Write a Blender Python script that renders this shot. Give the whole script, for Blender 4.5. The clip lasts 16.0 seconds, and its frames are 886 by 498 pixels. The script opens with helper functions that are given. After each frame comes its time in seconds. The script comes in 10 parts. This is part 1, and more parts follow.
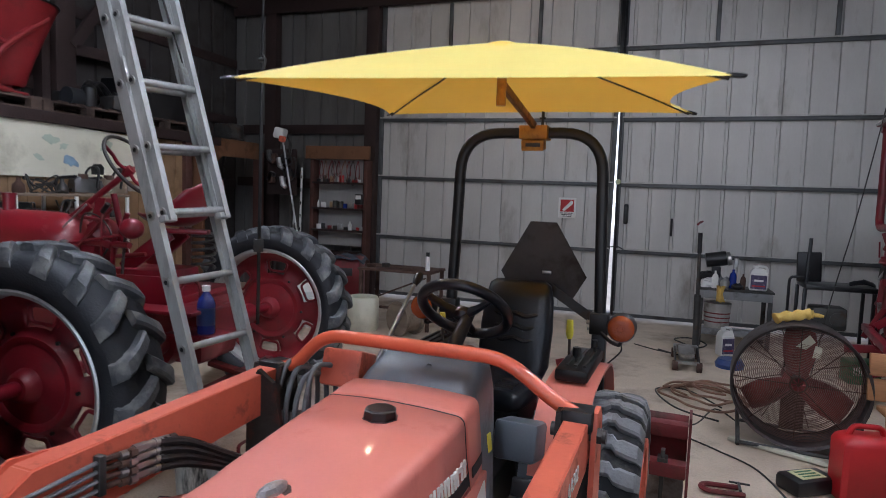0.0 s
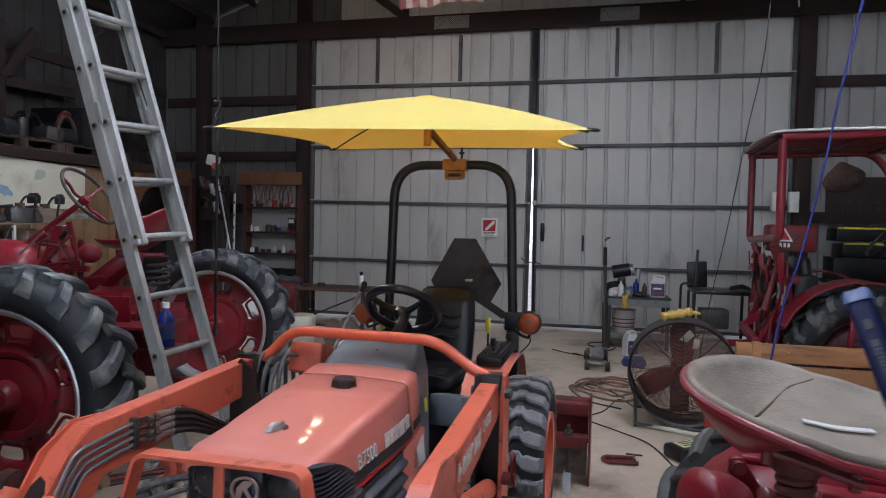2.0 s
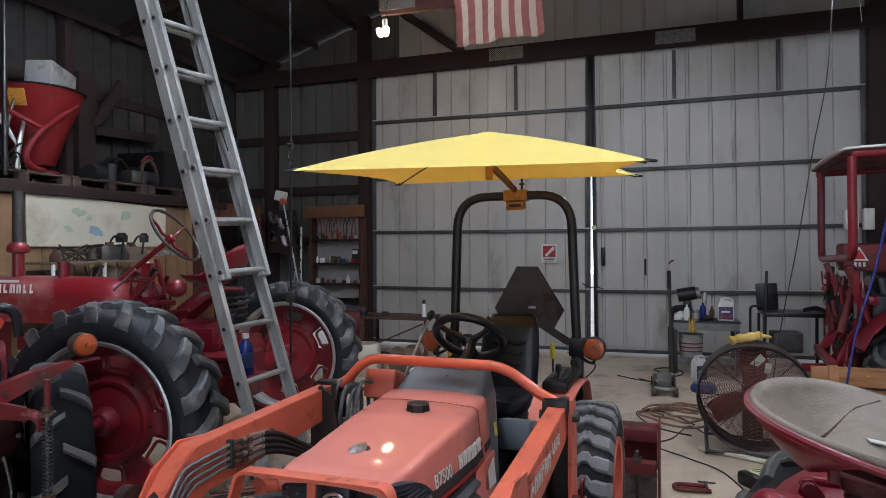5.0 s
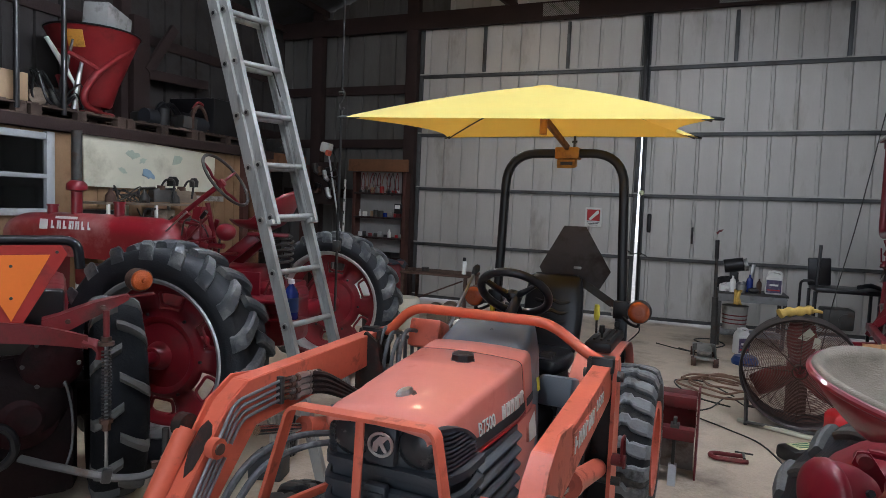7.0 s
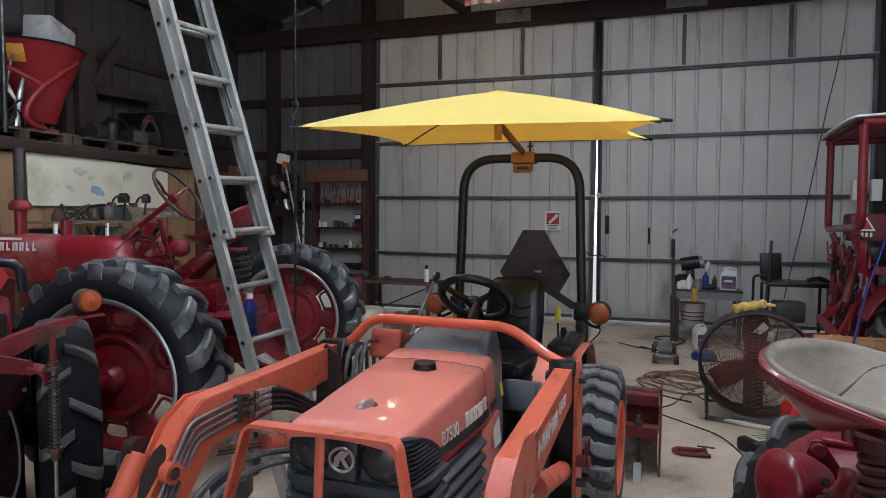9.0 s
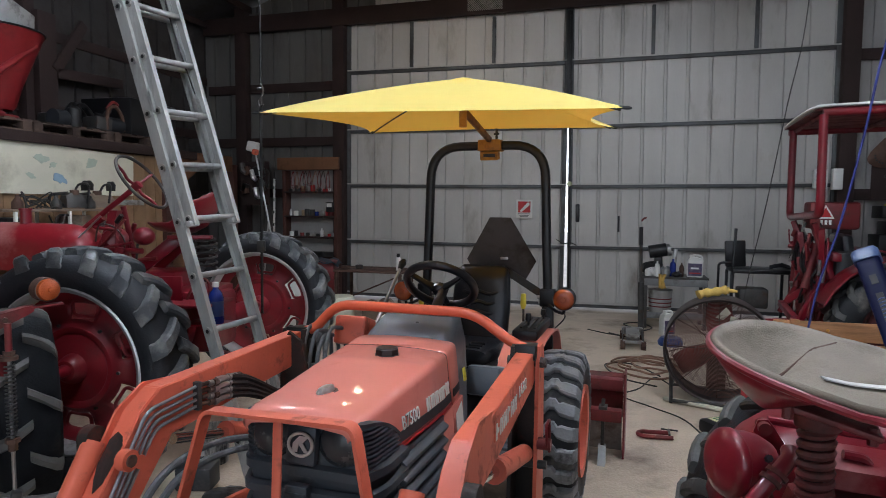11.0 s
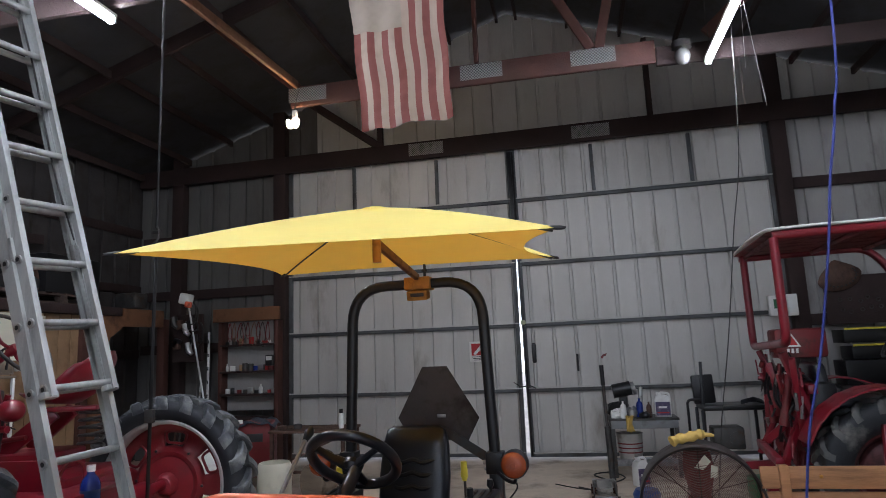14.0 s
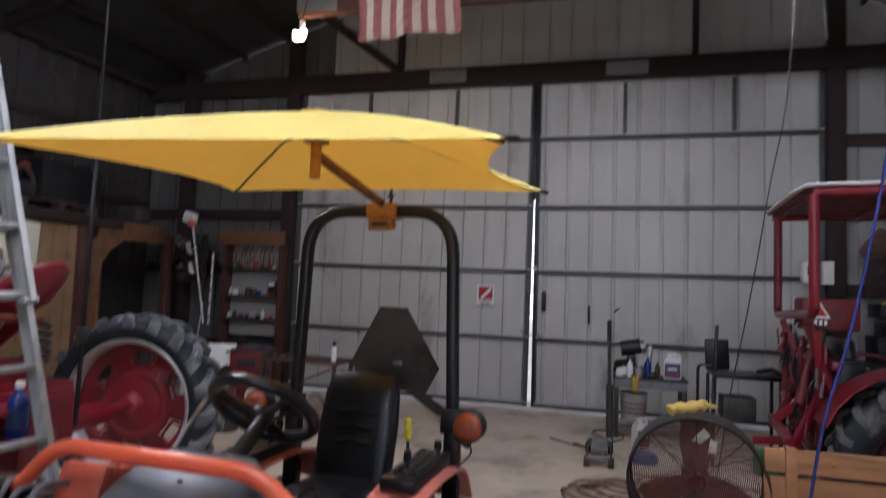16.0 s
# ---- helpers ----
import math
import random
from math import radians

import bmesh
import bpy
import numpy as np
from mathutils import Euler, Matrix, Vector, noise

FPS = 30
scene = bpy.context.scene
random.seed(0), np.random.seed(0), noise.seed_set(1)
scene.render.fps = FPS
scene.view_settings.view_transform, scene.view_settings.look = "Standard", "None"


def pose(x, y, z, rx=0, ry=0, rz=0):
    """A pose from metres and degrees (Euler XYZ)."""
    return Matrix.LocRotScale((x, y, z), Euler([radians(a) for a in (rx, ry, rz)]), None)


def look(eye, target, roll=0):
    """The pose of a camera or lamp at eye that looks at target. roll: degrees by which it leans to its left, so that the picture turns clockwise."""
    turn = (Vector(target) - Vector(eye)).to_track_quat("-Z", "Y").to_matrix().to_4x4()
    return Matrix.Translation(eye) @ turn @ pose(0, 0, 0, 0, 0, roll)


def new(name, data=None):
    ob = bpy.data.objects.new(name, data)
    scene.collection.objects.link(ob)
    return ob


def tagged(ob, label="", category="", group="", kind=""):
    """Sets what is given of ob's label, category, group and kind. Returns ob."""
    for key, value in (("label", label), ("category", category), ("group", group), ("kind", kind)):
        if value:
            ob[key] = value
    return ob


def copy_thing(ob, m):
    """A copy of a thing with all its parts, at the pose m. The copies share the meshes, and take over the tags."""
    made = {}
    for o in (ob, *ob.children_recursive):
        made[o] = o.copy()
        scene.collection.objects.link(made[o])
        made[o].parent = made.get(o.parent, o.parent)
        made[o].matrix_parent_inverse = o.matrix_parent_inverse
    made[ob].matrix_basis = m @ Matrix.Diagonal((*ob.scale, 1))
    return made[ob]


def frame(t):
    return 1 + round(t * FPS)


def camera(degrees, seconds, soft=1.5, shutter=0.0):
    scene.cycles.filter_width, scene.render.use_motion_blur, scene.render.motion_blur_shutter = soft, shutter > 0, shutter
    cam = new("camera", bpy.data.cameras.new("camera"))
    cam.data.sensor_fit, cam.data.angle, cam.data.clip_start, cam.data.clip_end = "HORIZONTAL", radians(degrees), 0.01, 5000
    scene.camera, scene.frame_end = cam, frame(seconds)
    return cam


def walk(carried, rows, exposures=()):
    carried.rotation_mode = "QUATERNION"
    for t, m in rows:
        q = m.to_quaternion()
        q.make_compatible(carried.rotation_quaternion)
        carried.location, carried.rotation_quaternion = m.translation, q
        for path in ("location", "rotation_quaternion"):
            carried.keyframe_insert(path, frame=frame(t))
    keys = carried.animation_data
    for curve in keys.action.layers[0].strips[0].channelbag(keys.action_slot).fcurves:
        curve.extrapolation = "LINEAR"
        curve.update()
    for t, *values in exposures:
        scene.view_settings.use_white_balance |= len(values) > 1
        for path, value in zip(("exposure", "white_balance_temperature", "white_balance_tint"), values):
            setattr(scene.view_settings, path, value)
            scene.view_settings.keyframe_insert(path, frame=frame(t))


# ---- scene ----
cam = camera(70.7, 16.0, 0.8, 0.5)
PATH = [
    (0, (0.527, 0.952, 1.609), (-0.117, 2.838, 1.442), 2.1),
    (0.5, (0.568, 0.779, 1.642), (-0.062, 2.674, 1.527), 0.3),
    (1, (0.514, 0.61, 1.615), (0.069, 2.556, 1.485), -0.8),
    (1.5, (0.524, 0.464, 1.599), (0.08, 2.409, 1.457), 1.2),
    (2, (0.653, 0.403, 1.607), (0.228, 2.355, 1.516), 1.1),
    (2.5, (0.729, 0.368, 1.61), (0.327, 2.327, 1.567), 0.2),
    (3, (0.739, 0.345, 1.624), (0.406, 2.317, 1.609), -1.5),
    (3.5, (0.699, 0.306, 1.628), (0.298, 2.265, 1.638), -1.0),
    (4, (0.677, 0.287, 1.634), (0.132, 2.212, 1.647), -0.7),
    (6.5, (0.623, 0.27, 1.6), (-0.028, 2.159, 1.511), 0.1),
    (7, (0.61, 0.272, 1.594), (-0.109, 2.133, 1.457), 2.2),
    (7.5, (0.605, 0.271, 1.595), (-0.093, 2.141, 1.47), 2.0),
    (8, (0.613, 0.278, 1.594), (-0.017, 2.173, 1.486), 0.8),
    (10.5, (0.651, 0.303, 1.592), (0.06, 2.21, 1.465), 0.0),
    (11, (0.67, 0.298, 1.584), (0.138, 2.221, 1.44), 0.4),
    (11.5, (0.668, 0.295, 1.59), (0.178, 2.231, 1.476), 0.0),
    (12, (0.686, 0.318, 1.581), (0.317, 2.283, 1.631), 2.0),
    (12.5, (0.752, 0.366, 1.559), (0.523, 2.352, 1.595), 0.6),
    (13, (0.765, 0.441, 1.571), (0.553, 2.427, 1.678), -1.0),
    (13.5, (0.669, 0.663, 1.587), (0.318, 2.607, 1.894), -0.4),
    (14, (0.724, 0.83, 1.601), (0.325, 2.765, 1.911), -2.5),
    (14.5, (0.853, 1.016, 1.623), (0.309, 2.901, 2.009), -0.5),
    (15, (0.887, 1.238, 1.675), (0.425, 3.147, 2.052), -3.1),
    (15.5, (0.863, 1.319, 1.646), (0.443, 3.24, 2.011), -1.5),
    (16, (0.901, 1.335, 1.602), (0.398, 3.267, 1.724), 2.2),
]
walk(cam, [(t, look(eye, target, roll)) for t, eye, target, roll in PATH], [(0, 0.0, 5880, 17), (7, 0.0, 6020, 13), (12.5, 0.0, 6020, 13), (15.4, 0.0, 5850, 19), (16, 0.0, 6020, 20)])

# ---- world and light ----
world = bpy.data.worlds.new("sky")
scene.world = world
world.use_nodes = True
wn = world.node_tree
sky = wn.nodes.new("ShaderNodeTexSky")
sky.sky_type = "NISHITA"
sky.sun_disc = False
sky.sun_elevation, sky.sun_rotation = radians(50), radians(280)
wn.links.new(sky.outputs[0], wn.nodes["Background"].inputs[0])
wn.nodes["Background"].inputs[1].default_value = 0.12


def lamp(name, kind, m, energy, color, size=1.0, size_y=None):
    data = bpy.data.lights.new(name, kind)
    data.energy, data.color = energy, color
    if kind == "AREA":
        data.shape, data.size, data.size_y = "RECTANGLE", size, size_y or size
    elif kind == "SUN":
        data.angle = radians(size)
    else:
        data.shadow_soft_size = size
    ob = new(name, data)
    ob.matrix_world = m
    return ob


lamp("sun", "SUN", look((0, 0, 20), (16, 3, 0)), 4.0, (1, 0.95, 0.87), 0.5)
# area lamp added for daylight through an assumed, unseen door behind the camera
lamp("assumed_daylight", "AREA", look((0.6, -5.6, 2.2), (0.3, 10, 1.6)), 85, (0.88, 0.95, 1.0), 5.6, 3.9)

# ---- helpers of the scene ----


def node_group(mat):
    mat.use_nodes = True
    nt = mat.node_tree
    return nt, nt.nodes["Principled BSDF"]


def paint(name, col, rough=0.5, metal=0.0, var=0.18, scale=7.0, bump=0.0, fine=60.0, dirt=None, amount=0.0, dirt_scale=2.5,
          coat=0.0, stretch=(1, 1, 1), spread=0.0, glow=0.0):
    """A surface with two scales of variation, patches of dirt and a fine relief."""
    mat = bpy.data.materials.new(name)
    nt, b = node_group(mat)
    new_node, link = nt.nodes.new, nt.links.new
    tc = new_node("ShaderNodeTexCoord")
    mp = new_node("ShaderNodeMapping")
    mp.inputs["Scale"].default_value = stretch
    link(tc.outputs["Object"], mp.inputs[0])
    big, small = new_node("ShaderNodeTexNoise"), new_node("ShaderNodeTexNoise")
    big.inputs["Scale"].default_value, big.inputs["Detail"].default_value = scale, 6
    small.inputs["Scale"].default_value, small.inputs["Detail"].default_value = fine, 4
    link(mp.outputs[0], big.inputs[0]), link(mp.outputs[0], small.inputs[0])
    mix = new_node("ShaderNodeMix")
    mix.data_type = "RGBA"
    lo = tuple(max(0.0, c * (1 - var)) for c in col) + (1,)
    hi = tuple(min(1.0, c * (1 + var)) for c in col) + (1,)
    mix.inputs[6].default_value, mix.inputs[7].default_value = lo, hi
    add = new_node("ShaderNodeMath")
    add.operation = "MULTIPLY_ADD"
    add.inputs[1].default_value = 0.45
    link(small.outputs[0], add.inputs[0])
    half = new_node("ShaderNodeMath")
    half.operation = "MULTIPLY_ADD"
    half.inputs[1].default_value, half.inputs[2].default_value = 1.6, -0.55
    link(big.outputs[0], half.inputs[0])
    link(half.outputs[0], add.inputs[2])
    if spread:
        info, sp = new_node("ShaderNodeObjectInfo"), new_node("ShaderNodeMath")
        sp.operation = "MULTIPLY_ADD"
        sp.inputs[1].default_value = spread
        link(info.outputs["Random"], sp.inputs[0]), link(add.outputs[0], sp.inputs[2])
        link(sp.outputs[0], mix.inputs[0])
    else:
        link(add.outputs[0], mix.inputs[0])
    out = mix.outputs[2]
    b.inputs["Roughness"].default_value, b.inputs["Metallic"].default_value = rough, metal
    if dirt:
        dn, ramp, dm = new_node("ShaderNodeTexNoise"), new_node("ShaderNodeValToRGB"), new_node("ShaderNodeMix")
        dn.inputs["Scale"].default_value, dn.inputs["Detail"].default_value, dn.inputs["Roughness"].default_value = dirt_scale, 8, 0.65
        link(mp.outputs[0], dn.inputs[0])
        edge = 0.72 - 0.42 * amount
        ramp.color_ramp.elements[0].position, ramp.color_ramp.elements[1].position = edge - 0.06, edge + 0.14
        link(dn.outputs[0], ramp.inputs[0])
        dm.data_type = "RGBA"
        dm.inputs[7].default_value = (*dirt, 1)
        link(ramp.outputs[0], dm.inputs[0]), link(out, dm.inputs[6])
        out = dm.outputs[2]
        rm = new_node("ShaderNodeMapRange")
        rm.inputs[3].default_value, rm.inputs[4].default_value = rough, min(1.0, rough + 0.35)
        link(ramp.outputs[0], rm.inputs[0]), link(rm.outputs[0], b.inputs["Roughness"])
    link(out, b.inputs["Base Color"])
    if coat:
        b.inputs["Coat Weight"].default_value, b.inputs["Coat Roughness"].default_value = coat, 0.08
    if bump:
        bp = new_node("ShaderNodeBump")
        bp.inputs["Strength"].default_value, bp.inputs["Distance"].default_value = bump, 0.01
        link(small.outputs[0], bp.inputs["Height"]), link(bp.outputs[0], b.inputs["Normal"])
    if glow:
        b.inputs["Emission Color"].default_value, b.inputs["Emission Strength"].default_value = (*col, 1), glow
    return mat


def smooth_path(pts, steps=6, closed=False):
    """A smooth line through the points."""
    pts = [Vector(p) for p in pts]
    n, res = len(pts), []
    for i in range(n if closed else n - 1):
        a = pts[(i - 1) % n] if closed or i > 0 else pts[i]
        b, c = pts[i], pts[(i + 1) % n]
        d = pts[(i + 2) % n] if closed or i + 2 < n else pts[(i + 1) % n]
        for s in range(steps):
            u = s / steps
            res.append(0.5 * ((2 * b) + (c - a) * u + (2 * a - 5 * b + 4 * c - d) * u * u + (3 * b - a - 3 * c + d) * u ** 3))
    if not closed:
        res.append(pts[-1])
    return res


def rounded_path(pts, r, steps=5):
    """A line of straight runs whose corners are rounded by r."""
    pts = [Vector(p) for p in pts]
    res = [pts[0]]
    for a, b, c in zip(pts, pts[1:], pts[2:]):
        u, v = a - b, c - b
        k = min(r, u.length * 0.49, v.length * 0.49)
        p, q = b + u.normalized() * k, b + v.normalized() * k
        for s in range(steps + 1):
            w = s / steps
            res.append((1 - w) ** 2 * p + 2 * w * (1 - w) * b + w * w * q)
    res.append(pts[-1])
    return res


def tube(bm, pts, r, n=10, closed=False, caps=True, flat=1.0):
    """A round bar along the points. r: one radius or one for each point. flat squeezes it."""
    pts = [Vector(p) for p in pts]
    m = len(pts)
    rad = r if isinstance(r, (list, tuple)) else [r] * m
    rings, up = [], None
    for i, p in enumerate(pts):
        a = pts[i - 1] if i > 0 else (pts[-1] if closed else p)
        b = pts[i + 1] if i + 1 < m else (pts[0] if closed else p)
        t = (b - a).normalized()
        if up is None:
            up = t.orthogonal().normalized()
        up = (up - t * up.dot(t)).normalized() if (up - t * up.dot(t)).length > 1e-6 else t.orthogonal().normalized()
        side = t.cross(up)
        rings.append([bm.verts.new(p + rad[i] * (math.cos(2 * math.pi * k / n) * up + flat * math.sin(2 * math.pi * k / n) * side)) for k in range(n)])
    for i in range(m if closed else m - 1):
        p, q = rings[i], rings[(i + 1) % m]
        for k in range(n):
            bm.faces.new((p[k], p[(k + 1) % n], q[(k + 1) % n], q[k]))
    if caps and not closed:
        bm.faces.new(rings[0][::-1]), bm.faces.new(rings[-1])
    return bm


def box(bm, c, s, m=None, bevel=0.0):
    """A box round c of size s, turned by m about c, with worn edges."""
    tmp = bmesh.new()
    bmesh.ops.create_cube(tmp, size=1, matrix=Matrix.Diagonal((*s, 1)))
    if bevel:
        bmesh.ops.bevel(tmp, geom=tmp.edges[:], offset=bevel, segments=2, affect="EDGES", profile=0.5)
    tmp.transform(Matrix.Translation(c) @ (m or Matrix()))
    return merge(bm, tmp)


def merge(bm, tmp):
    off = {}
    for v in tmp.verts:
        off[v] = bm.verts.new(v.co)
    for f in tmp.faces:
        g = bm.faces.new([off[v] for v in f.verts])
        g.smooth = f.smooth
    tmp.free()
    return bm


def rot(rx=0, ry=0, rz=0):
    return pose(0, 0, 0, rx, ry, rz)


def beam(bm, a, b, w, h, bevel=0.004, roll=0.0):
    """A bar of w by h from a to b."""
    a, b = Vector(a), Vector(b)
    d = b - a
    m = d.to_track_quat("Y", "Z").to_matrix().to_4x4() @ rot(0, roll, 0)
    return box(bm, (a + b) / 2, (w, d.length, h), m, bevel)


def lathe(bm, prof, m=None, n=24, arc=1.0, axis="Z"):
    """A turned shape: pairs of radius and height about Z."""
    m = m or Matrix()
    rings = []
    full = arc >= 1.0
    cnt = n if full else n + 1
    for r, z in prof:
        rings.append([bm.verts.new(m @ Vector((r * math.cos(2 * math.pi * arc * k / n), r * math.sin(2 * math.pi * arc * k / n), z))) for k in range(cnt)])
    for p, q in zip(rings, rings[1:]):
        for k in range(n):
            k2 = (k + 1) % cnt
            bm.faces.new((p[k], p[k2], q[k2], q[k]))
    return bm


def cyl(bm, a, b, r, r2=None, n=16):
    return tube(bm, [a, b], [r, r if r2 is None else r2], n)


def plate(bm, poly, thick, m=None):
    """A flat plate: its outline in x and z, its thickness along y."""
    m = m or Matrix()
    f = [bm.verts.new(m @ Vector((x, -thick / 2, z))) for x, z in poly]
    g = [bm.verts.new(m @ Vector((x, thick / 2, z))) for x, z in poly]
    bm.faces.new(f), bm.faces.new(g[::-1])
    for i in range(len(poly)):
        j = (i + 1) % len(poly)
        bm.faces.new((f[j], f[i], g[i], g[j]))
    return bm


def ball(bm, c, r, s=(1, 1, 1), u=16, v=10):
    tmp = bmesh.new()
    bmesh.ops.create_uvsphere(tmp, u_segments=u, v_segments=v, radius=r)
    tmp.transform(Matrix.Translation(c) @ Matrix.Diagonal((*s, 1)))
    return merge(bm, tmp)


def loft(bm, rings, caps=True, closed=True):
    """A skin over rings of the same number of points."""
    vs = [[bm.verts.new(p) for p in ring] for ring in rings]
    n = len(vs[0])
    for p, q in zip(vs, vs[1:]):
        for k in range(n if closed else n - 1):
            bm.faces.new((p[k], p[(k + 1) % n], q[(k + 1) % n], q[k]))
    if caps and closed:
        bm.faces.new(vs[0][::-1]), bm.faces.new(vs[-1])
    return bm


def part(name, bm, mat, parent=None, label="", smooth=True, m=None, angle=38):
    """One mesh object, a part of the parent."""
    bmesh.ops.recalc_face_normals(bm, faces=bm.faces[:])
    me = bpy.data.meshes.new(name)
    bm.to_mesh(me)
    bm.free()
    me.materials.append(mat)
    if smooth:
        me.shade_smooth()
        me.set_sharp_from_angle(angle=radians(angle))
    ob = new(name, me)
    if parent:
        ob.parent = parent
    if m is not None:
        ob.matrix_basis = m
    return tagged(ob, label) if label else ob


def thing(name, m, label, category, group="", kind=""):
    ob = new(name)
    ob.empty_display_size = 0.1
    ob.matrix_basis = m
    return tagged(ob, label, category, group, kind)


def solo(name, bm, mat, label, category, group="", kind="", m=None, smooth=True, angle=38):
    """A thing of one mesh."""
    ob = part(name, bm, mat, None, "", smooth, m, angle)
    return tagged(ob, label, category, group, kind)


def B():
    return bmesh.new()


def words(name, text, size, mat, parent, m, label="", extrude=0.001, sx=1.0):
    """Lettering as a mesh of its own."""
    cu = bpy.data.curves.new(name, "FONT")
    cu.body, cu.size, cu.extrude, cu.align_x, cu.align_y = text, size, extrude, "CENTER", "CENTER"
    cu.resolution_u = 3
    tmp = bpy.data.objects.new(name, cu)
    scene.collection.objects.link(tmp)
    me = bpy.data.meshes.new_from_object(tmp.evaluated_get(bpy.context.evaluated_depsgraph_get()))
    bpy.data.objects.remove(tmp)
    bpy.data.curves.remove(cu)
    me.materials.clear()
    me.materials.append(mat)
    ob = new(name, me)
    ob.parent = parent
    ob.matrix_basis = m @ Matrix.Diagonal((sx, 1, 1, 1))
    return tagged(ob, label) if label else ob


# ---- materials ----
M = {}
# two darkened copies of the siding carry the dimness beside the doors
M["shaded_siding"] = paint("shaded_galvanised_siding", (0.118, 0.115, 0.110), 0.65, 0.15, 0.2, 2.2, 0.12, 42, (0.09, 0.085, 0.08), 0.4, 1.7, stretch=(1, 1, 0.22))
M["mid_siding"] = paint("mid_tone_galvanised_siding", (0.36, 0.35, 0.335), 0.55, 0.2, 0.16, 2.2, 0.12, 42, (0.20, 0.19, 0.18), 0.3, 1.7, stretch=(1, 1, 0.3))
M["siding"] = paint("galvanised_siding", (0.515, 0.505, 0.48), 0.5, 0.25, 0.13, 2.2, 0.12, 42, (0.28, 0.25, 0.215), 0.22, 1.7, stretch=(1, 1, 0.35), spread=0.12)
M["girt"] = paint("steel_girt", (0.10, 0.107, 0.11), 0.5, 0.5, 0.2, 5, 0.1, 80, (0.07, 0.06, 0.055), 0.4)
M["oldwood"] = paint("dark_timber", (0.026, 0.0125, 0.011), 0.8, 0, 0.35, 3, 0.4, 50, (0.03, 0.02, 0.018), 0.4, 2, stretch=(1, 1, 1))
M["chord"] = paint("truss_timber", (0.068, 0.023, 0.016), 0.75, 0, 0.35, 3, 0.4, 50, (0.06, 0.03, 0.02), 0.35, 2)
M["rough_board"] = paint("rough_brown_board", (0.17, 0.075, 0.034), 0.8, 0, 0.3, 3, 0.3, 50, (0.07, 0.032, 0.018), 0.4, 3)
# ribbed wall sheet coloured dark for the gloom behind the loft
M["shaded_wall"] = paint("shaded_wall_sheet", (0.034, 0.030, 0.029), 0.8, 0, 0.3, 2, 0.2, 40, (0.03, 0.025, 0.02), 0.4)
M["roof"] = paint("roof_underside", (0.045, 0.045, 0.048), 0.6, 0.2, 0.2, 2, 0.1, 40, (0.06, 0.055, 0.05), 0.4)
M["concrete"] = paint("worn_concrete", (0.56, 0.46, 0.352), 0.62, 0, 0.22, 2.6, 0.5, 55, (0.20, 0.165, 0.13), 0.42, 1.3)
M["orange"] = paint("orange_paint", (0.69, 0.208, 0.155), 0.48, 0, 0.06, 5, 0.02, 90, (0.56, 0.17, 0.13), 0.2, 5, coat=0.5)
M["orange_worn"] = paint("worn_orange_paint", (0.65, 0.135, 0.075), 0.45, 0, 0.12, 5, 0.05, 70, (0.13, 0.055, 0.04), 0.26, 11)
M["red"] = paint("red_paint", (0.19, 0.006, 0.016), 0.36, 0, 0.2, 4, 0.03, 60, (0.13, 0.028, 0.026), 0.3, 4, coat=0.4)
# pale patches hold both dust and the pinkish reflection of the hood
M["red_dusty"] = paint("dust_and_gloss_red_paint", (0.25, 0.012, 0.02), 0.3, 0, 0.2, 4, 0.05, 60, (0.42, 0.17, 0.16), 0.38, 3, coat=0.5)
M["red_disc"] = paint("faded_red_disc_paint", (0.235, 0.014, 0.022), 0.42, 0, 0.2, 4, 0.05, 60, (0.17, 0.035, 0.036), 0.34, 5, coat=0.2)
M["red_worn"] = paint("worn_red_paint", (0.165, 0.012, 0.015), 0.5, 0, 0.25, 6, 0.1, 60, (0.075, 0.03, 0.024), 0.42, 6)
M["rubber"] = paint("tyre_rubber", (0.016, 0.018, 0.021), 0.72, 0, 0.25, 9, 0.25, 90, (0.17, 0.16, 0.145), 0.33, 5)
M["rubber_clean"] = paint("dark_tyre_rubber", (0.012, 0.014, 0.018), 0.7, 0, 0.25, 9, 0.25, 90, (0.05, 0.048, 0.046), 0.2, 5)
M["lug"] = paint("dusty_tyre_lug", (0.13, 0.135, 0.135), 0.62, 0, 0.3, 9, 0.2, 80, (0.045, 0.045, 0.045), 0.35, 9)
# lug dust, paled further so that the colour carries the rubber's sheen
M["lug_pale"] = paint("dusty_sheen_lug", (0.062, 0.067, 0.073), 0.36, 0, 0.3, 6, 0.3, 70, (0.21, 0.21, 0.20), 0.42, 6)
M["black"] = paint("black_paint", (0.006, 0.006, 0.007), 0.38, 0, 0.25, 8, 0.03, 80, (0.022, 0.02, 0.019), 0.15, 6)
M["plastic"] = paint("grey_plastic", (0.080, 0.094, 0.110), 0.4, 0, 0.12, 8, 0.05, 120, (0.13, 0.12, 0.11), 0.25, 5)
M["grille"] = paint("dark_grille_plastic", (0.030, 0.038, 0.048), 0.45, 0, 0.2, 8, 0.05, 120, (0.12, 0.115, 0.11), 0.25, 7)
M["vinyl"] = paint("black_vinyl", (0.007, 0.008, 0.011), 0.28, 0, 0.2, 12, 0.1, 150)
M["yellow"] = paint("yellow_bracket", (0.50, 0.23, 0.03), 0.5, 0, 0.2, 9, 0.05, 60, (0.16, 0.07, 0.03), 0.35, 9)
M["alu"] = paint("brushed_aluminium", (0.62, 0.64, 0.64), 0.38, 0.75, 0.1, 10, 0.05, 120, (0.28, 0.28, 0.27), 0.25, 7, stretch=(1, 1, 0.2))
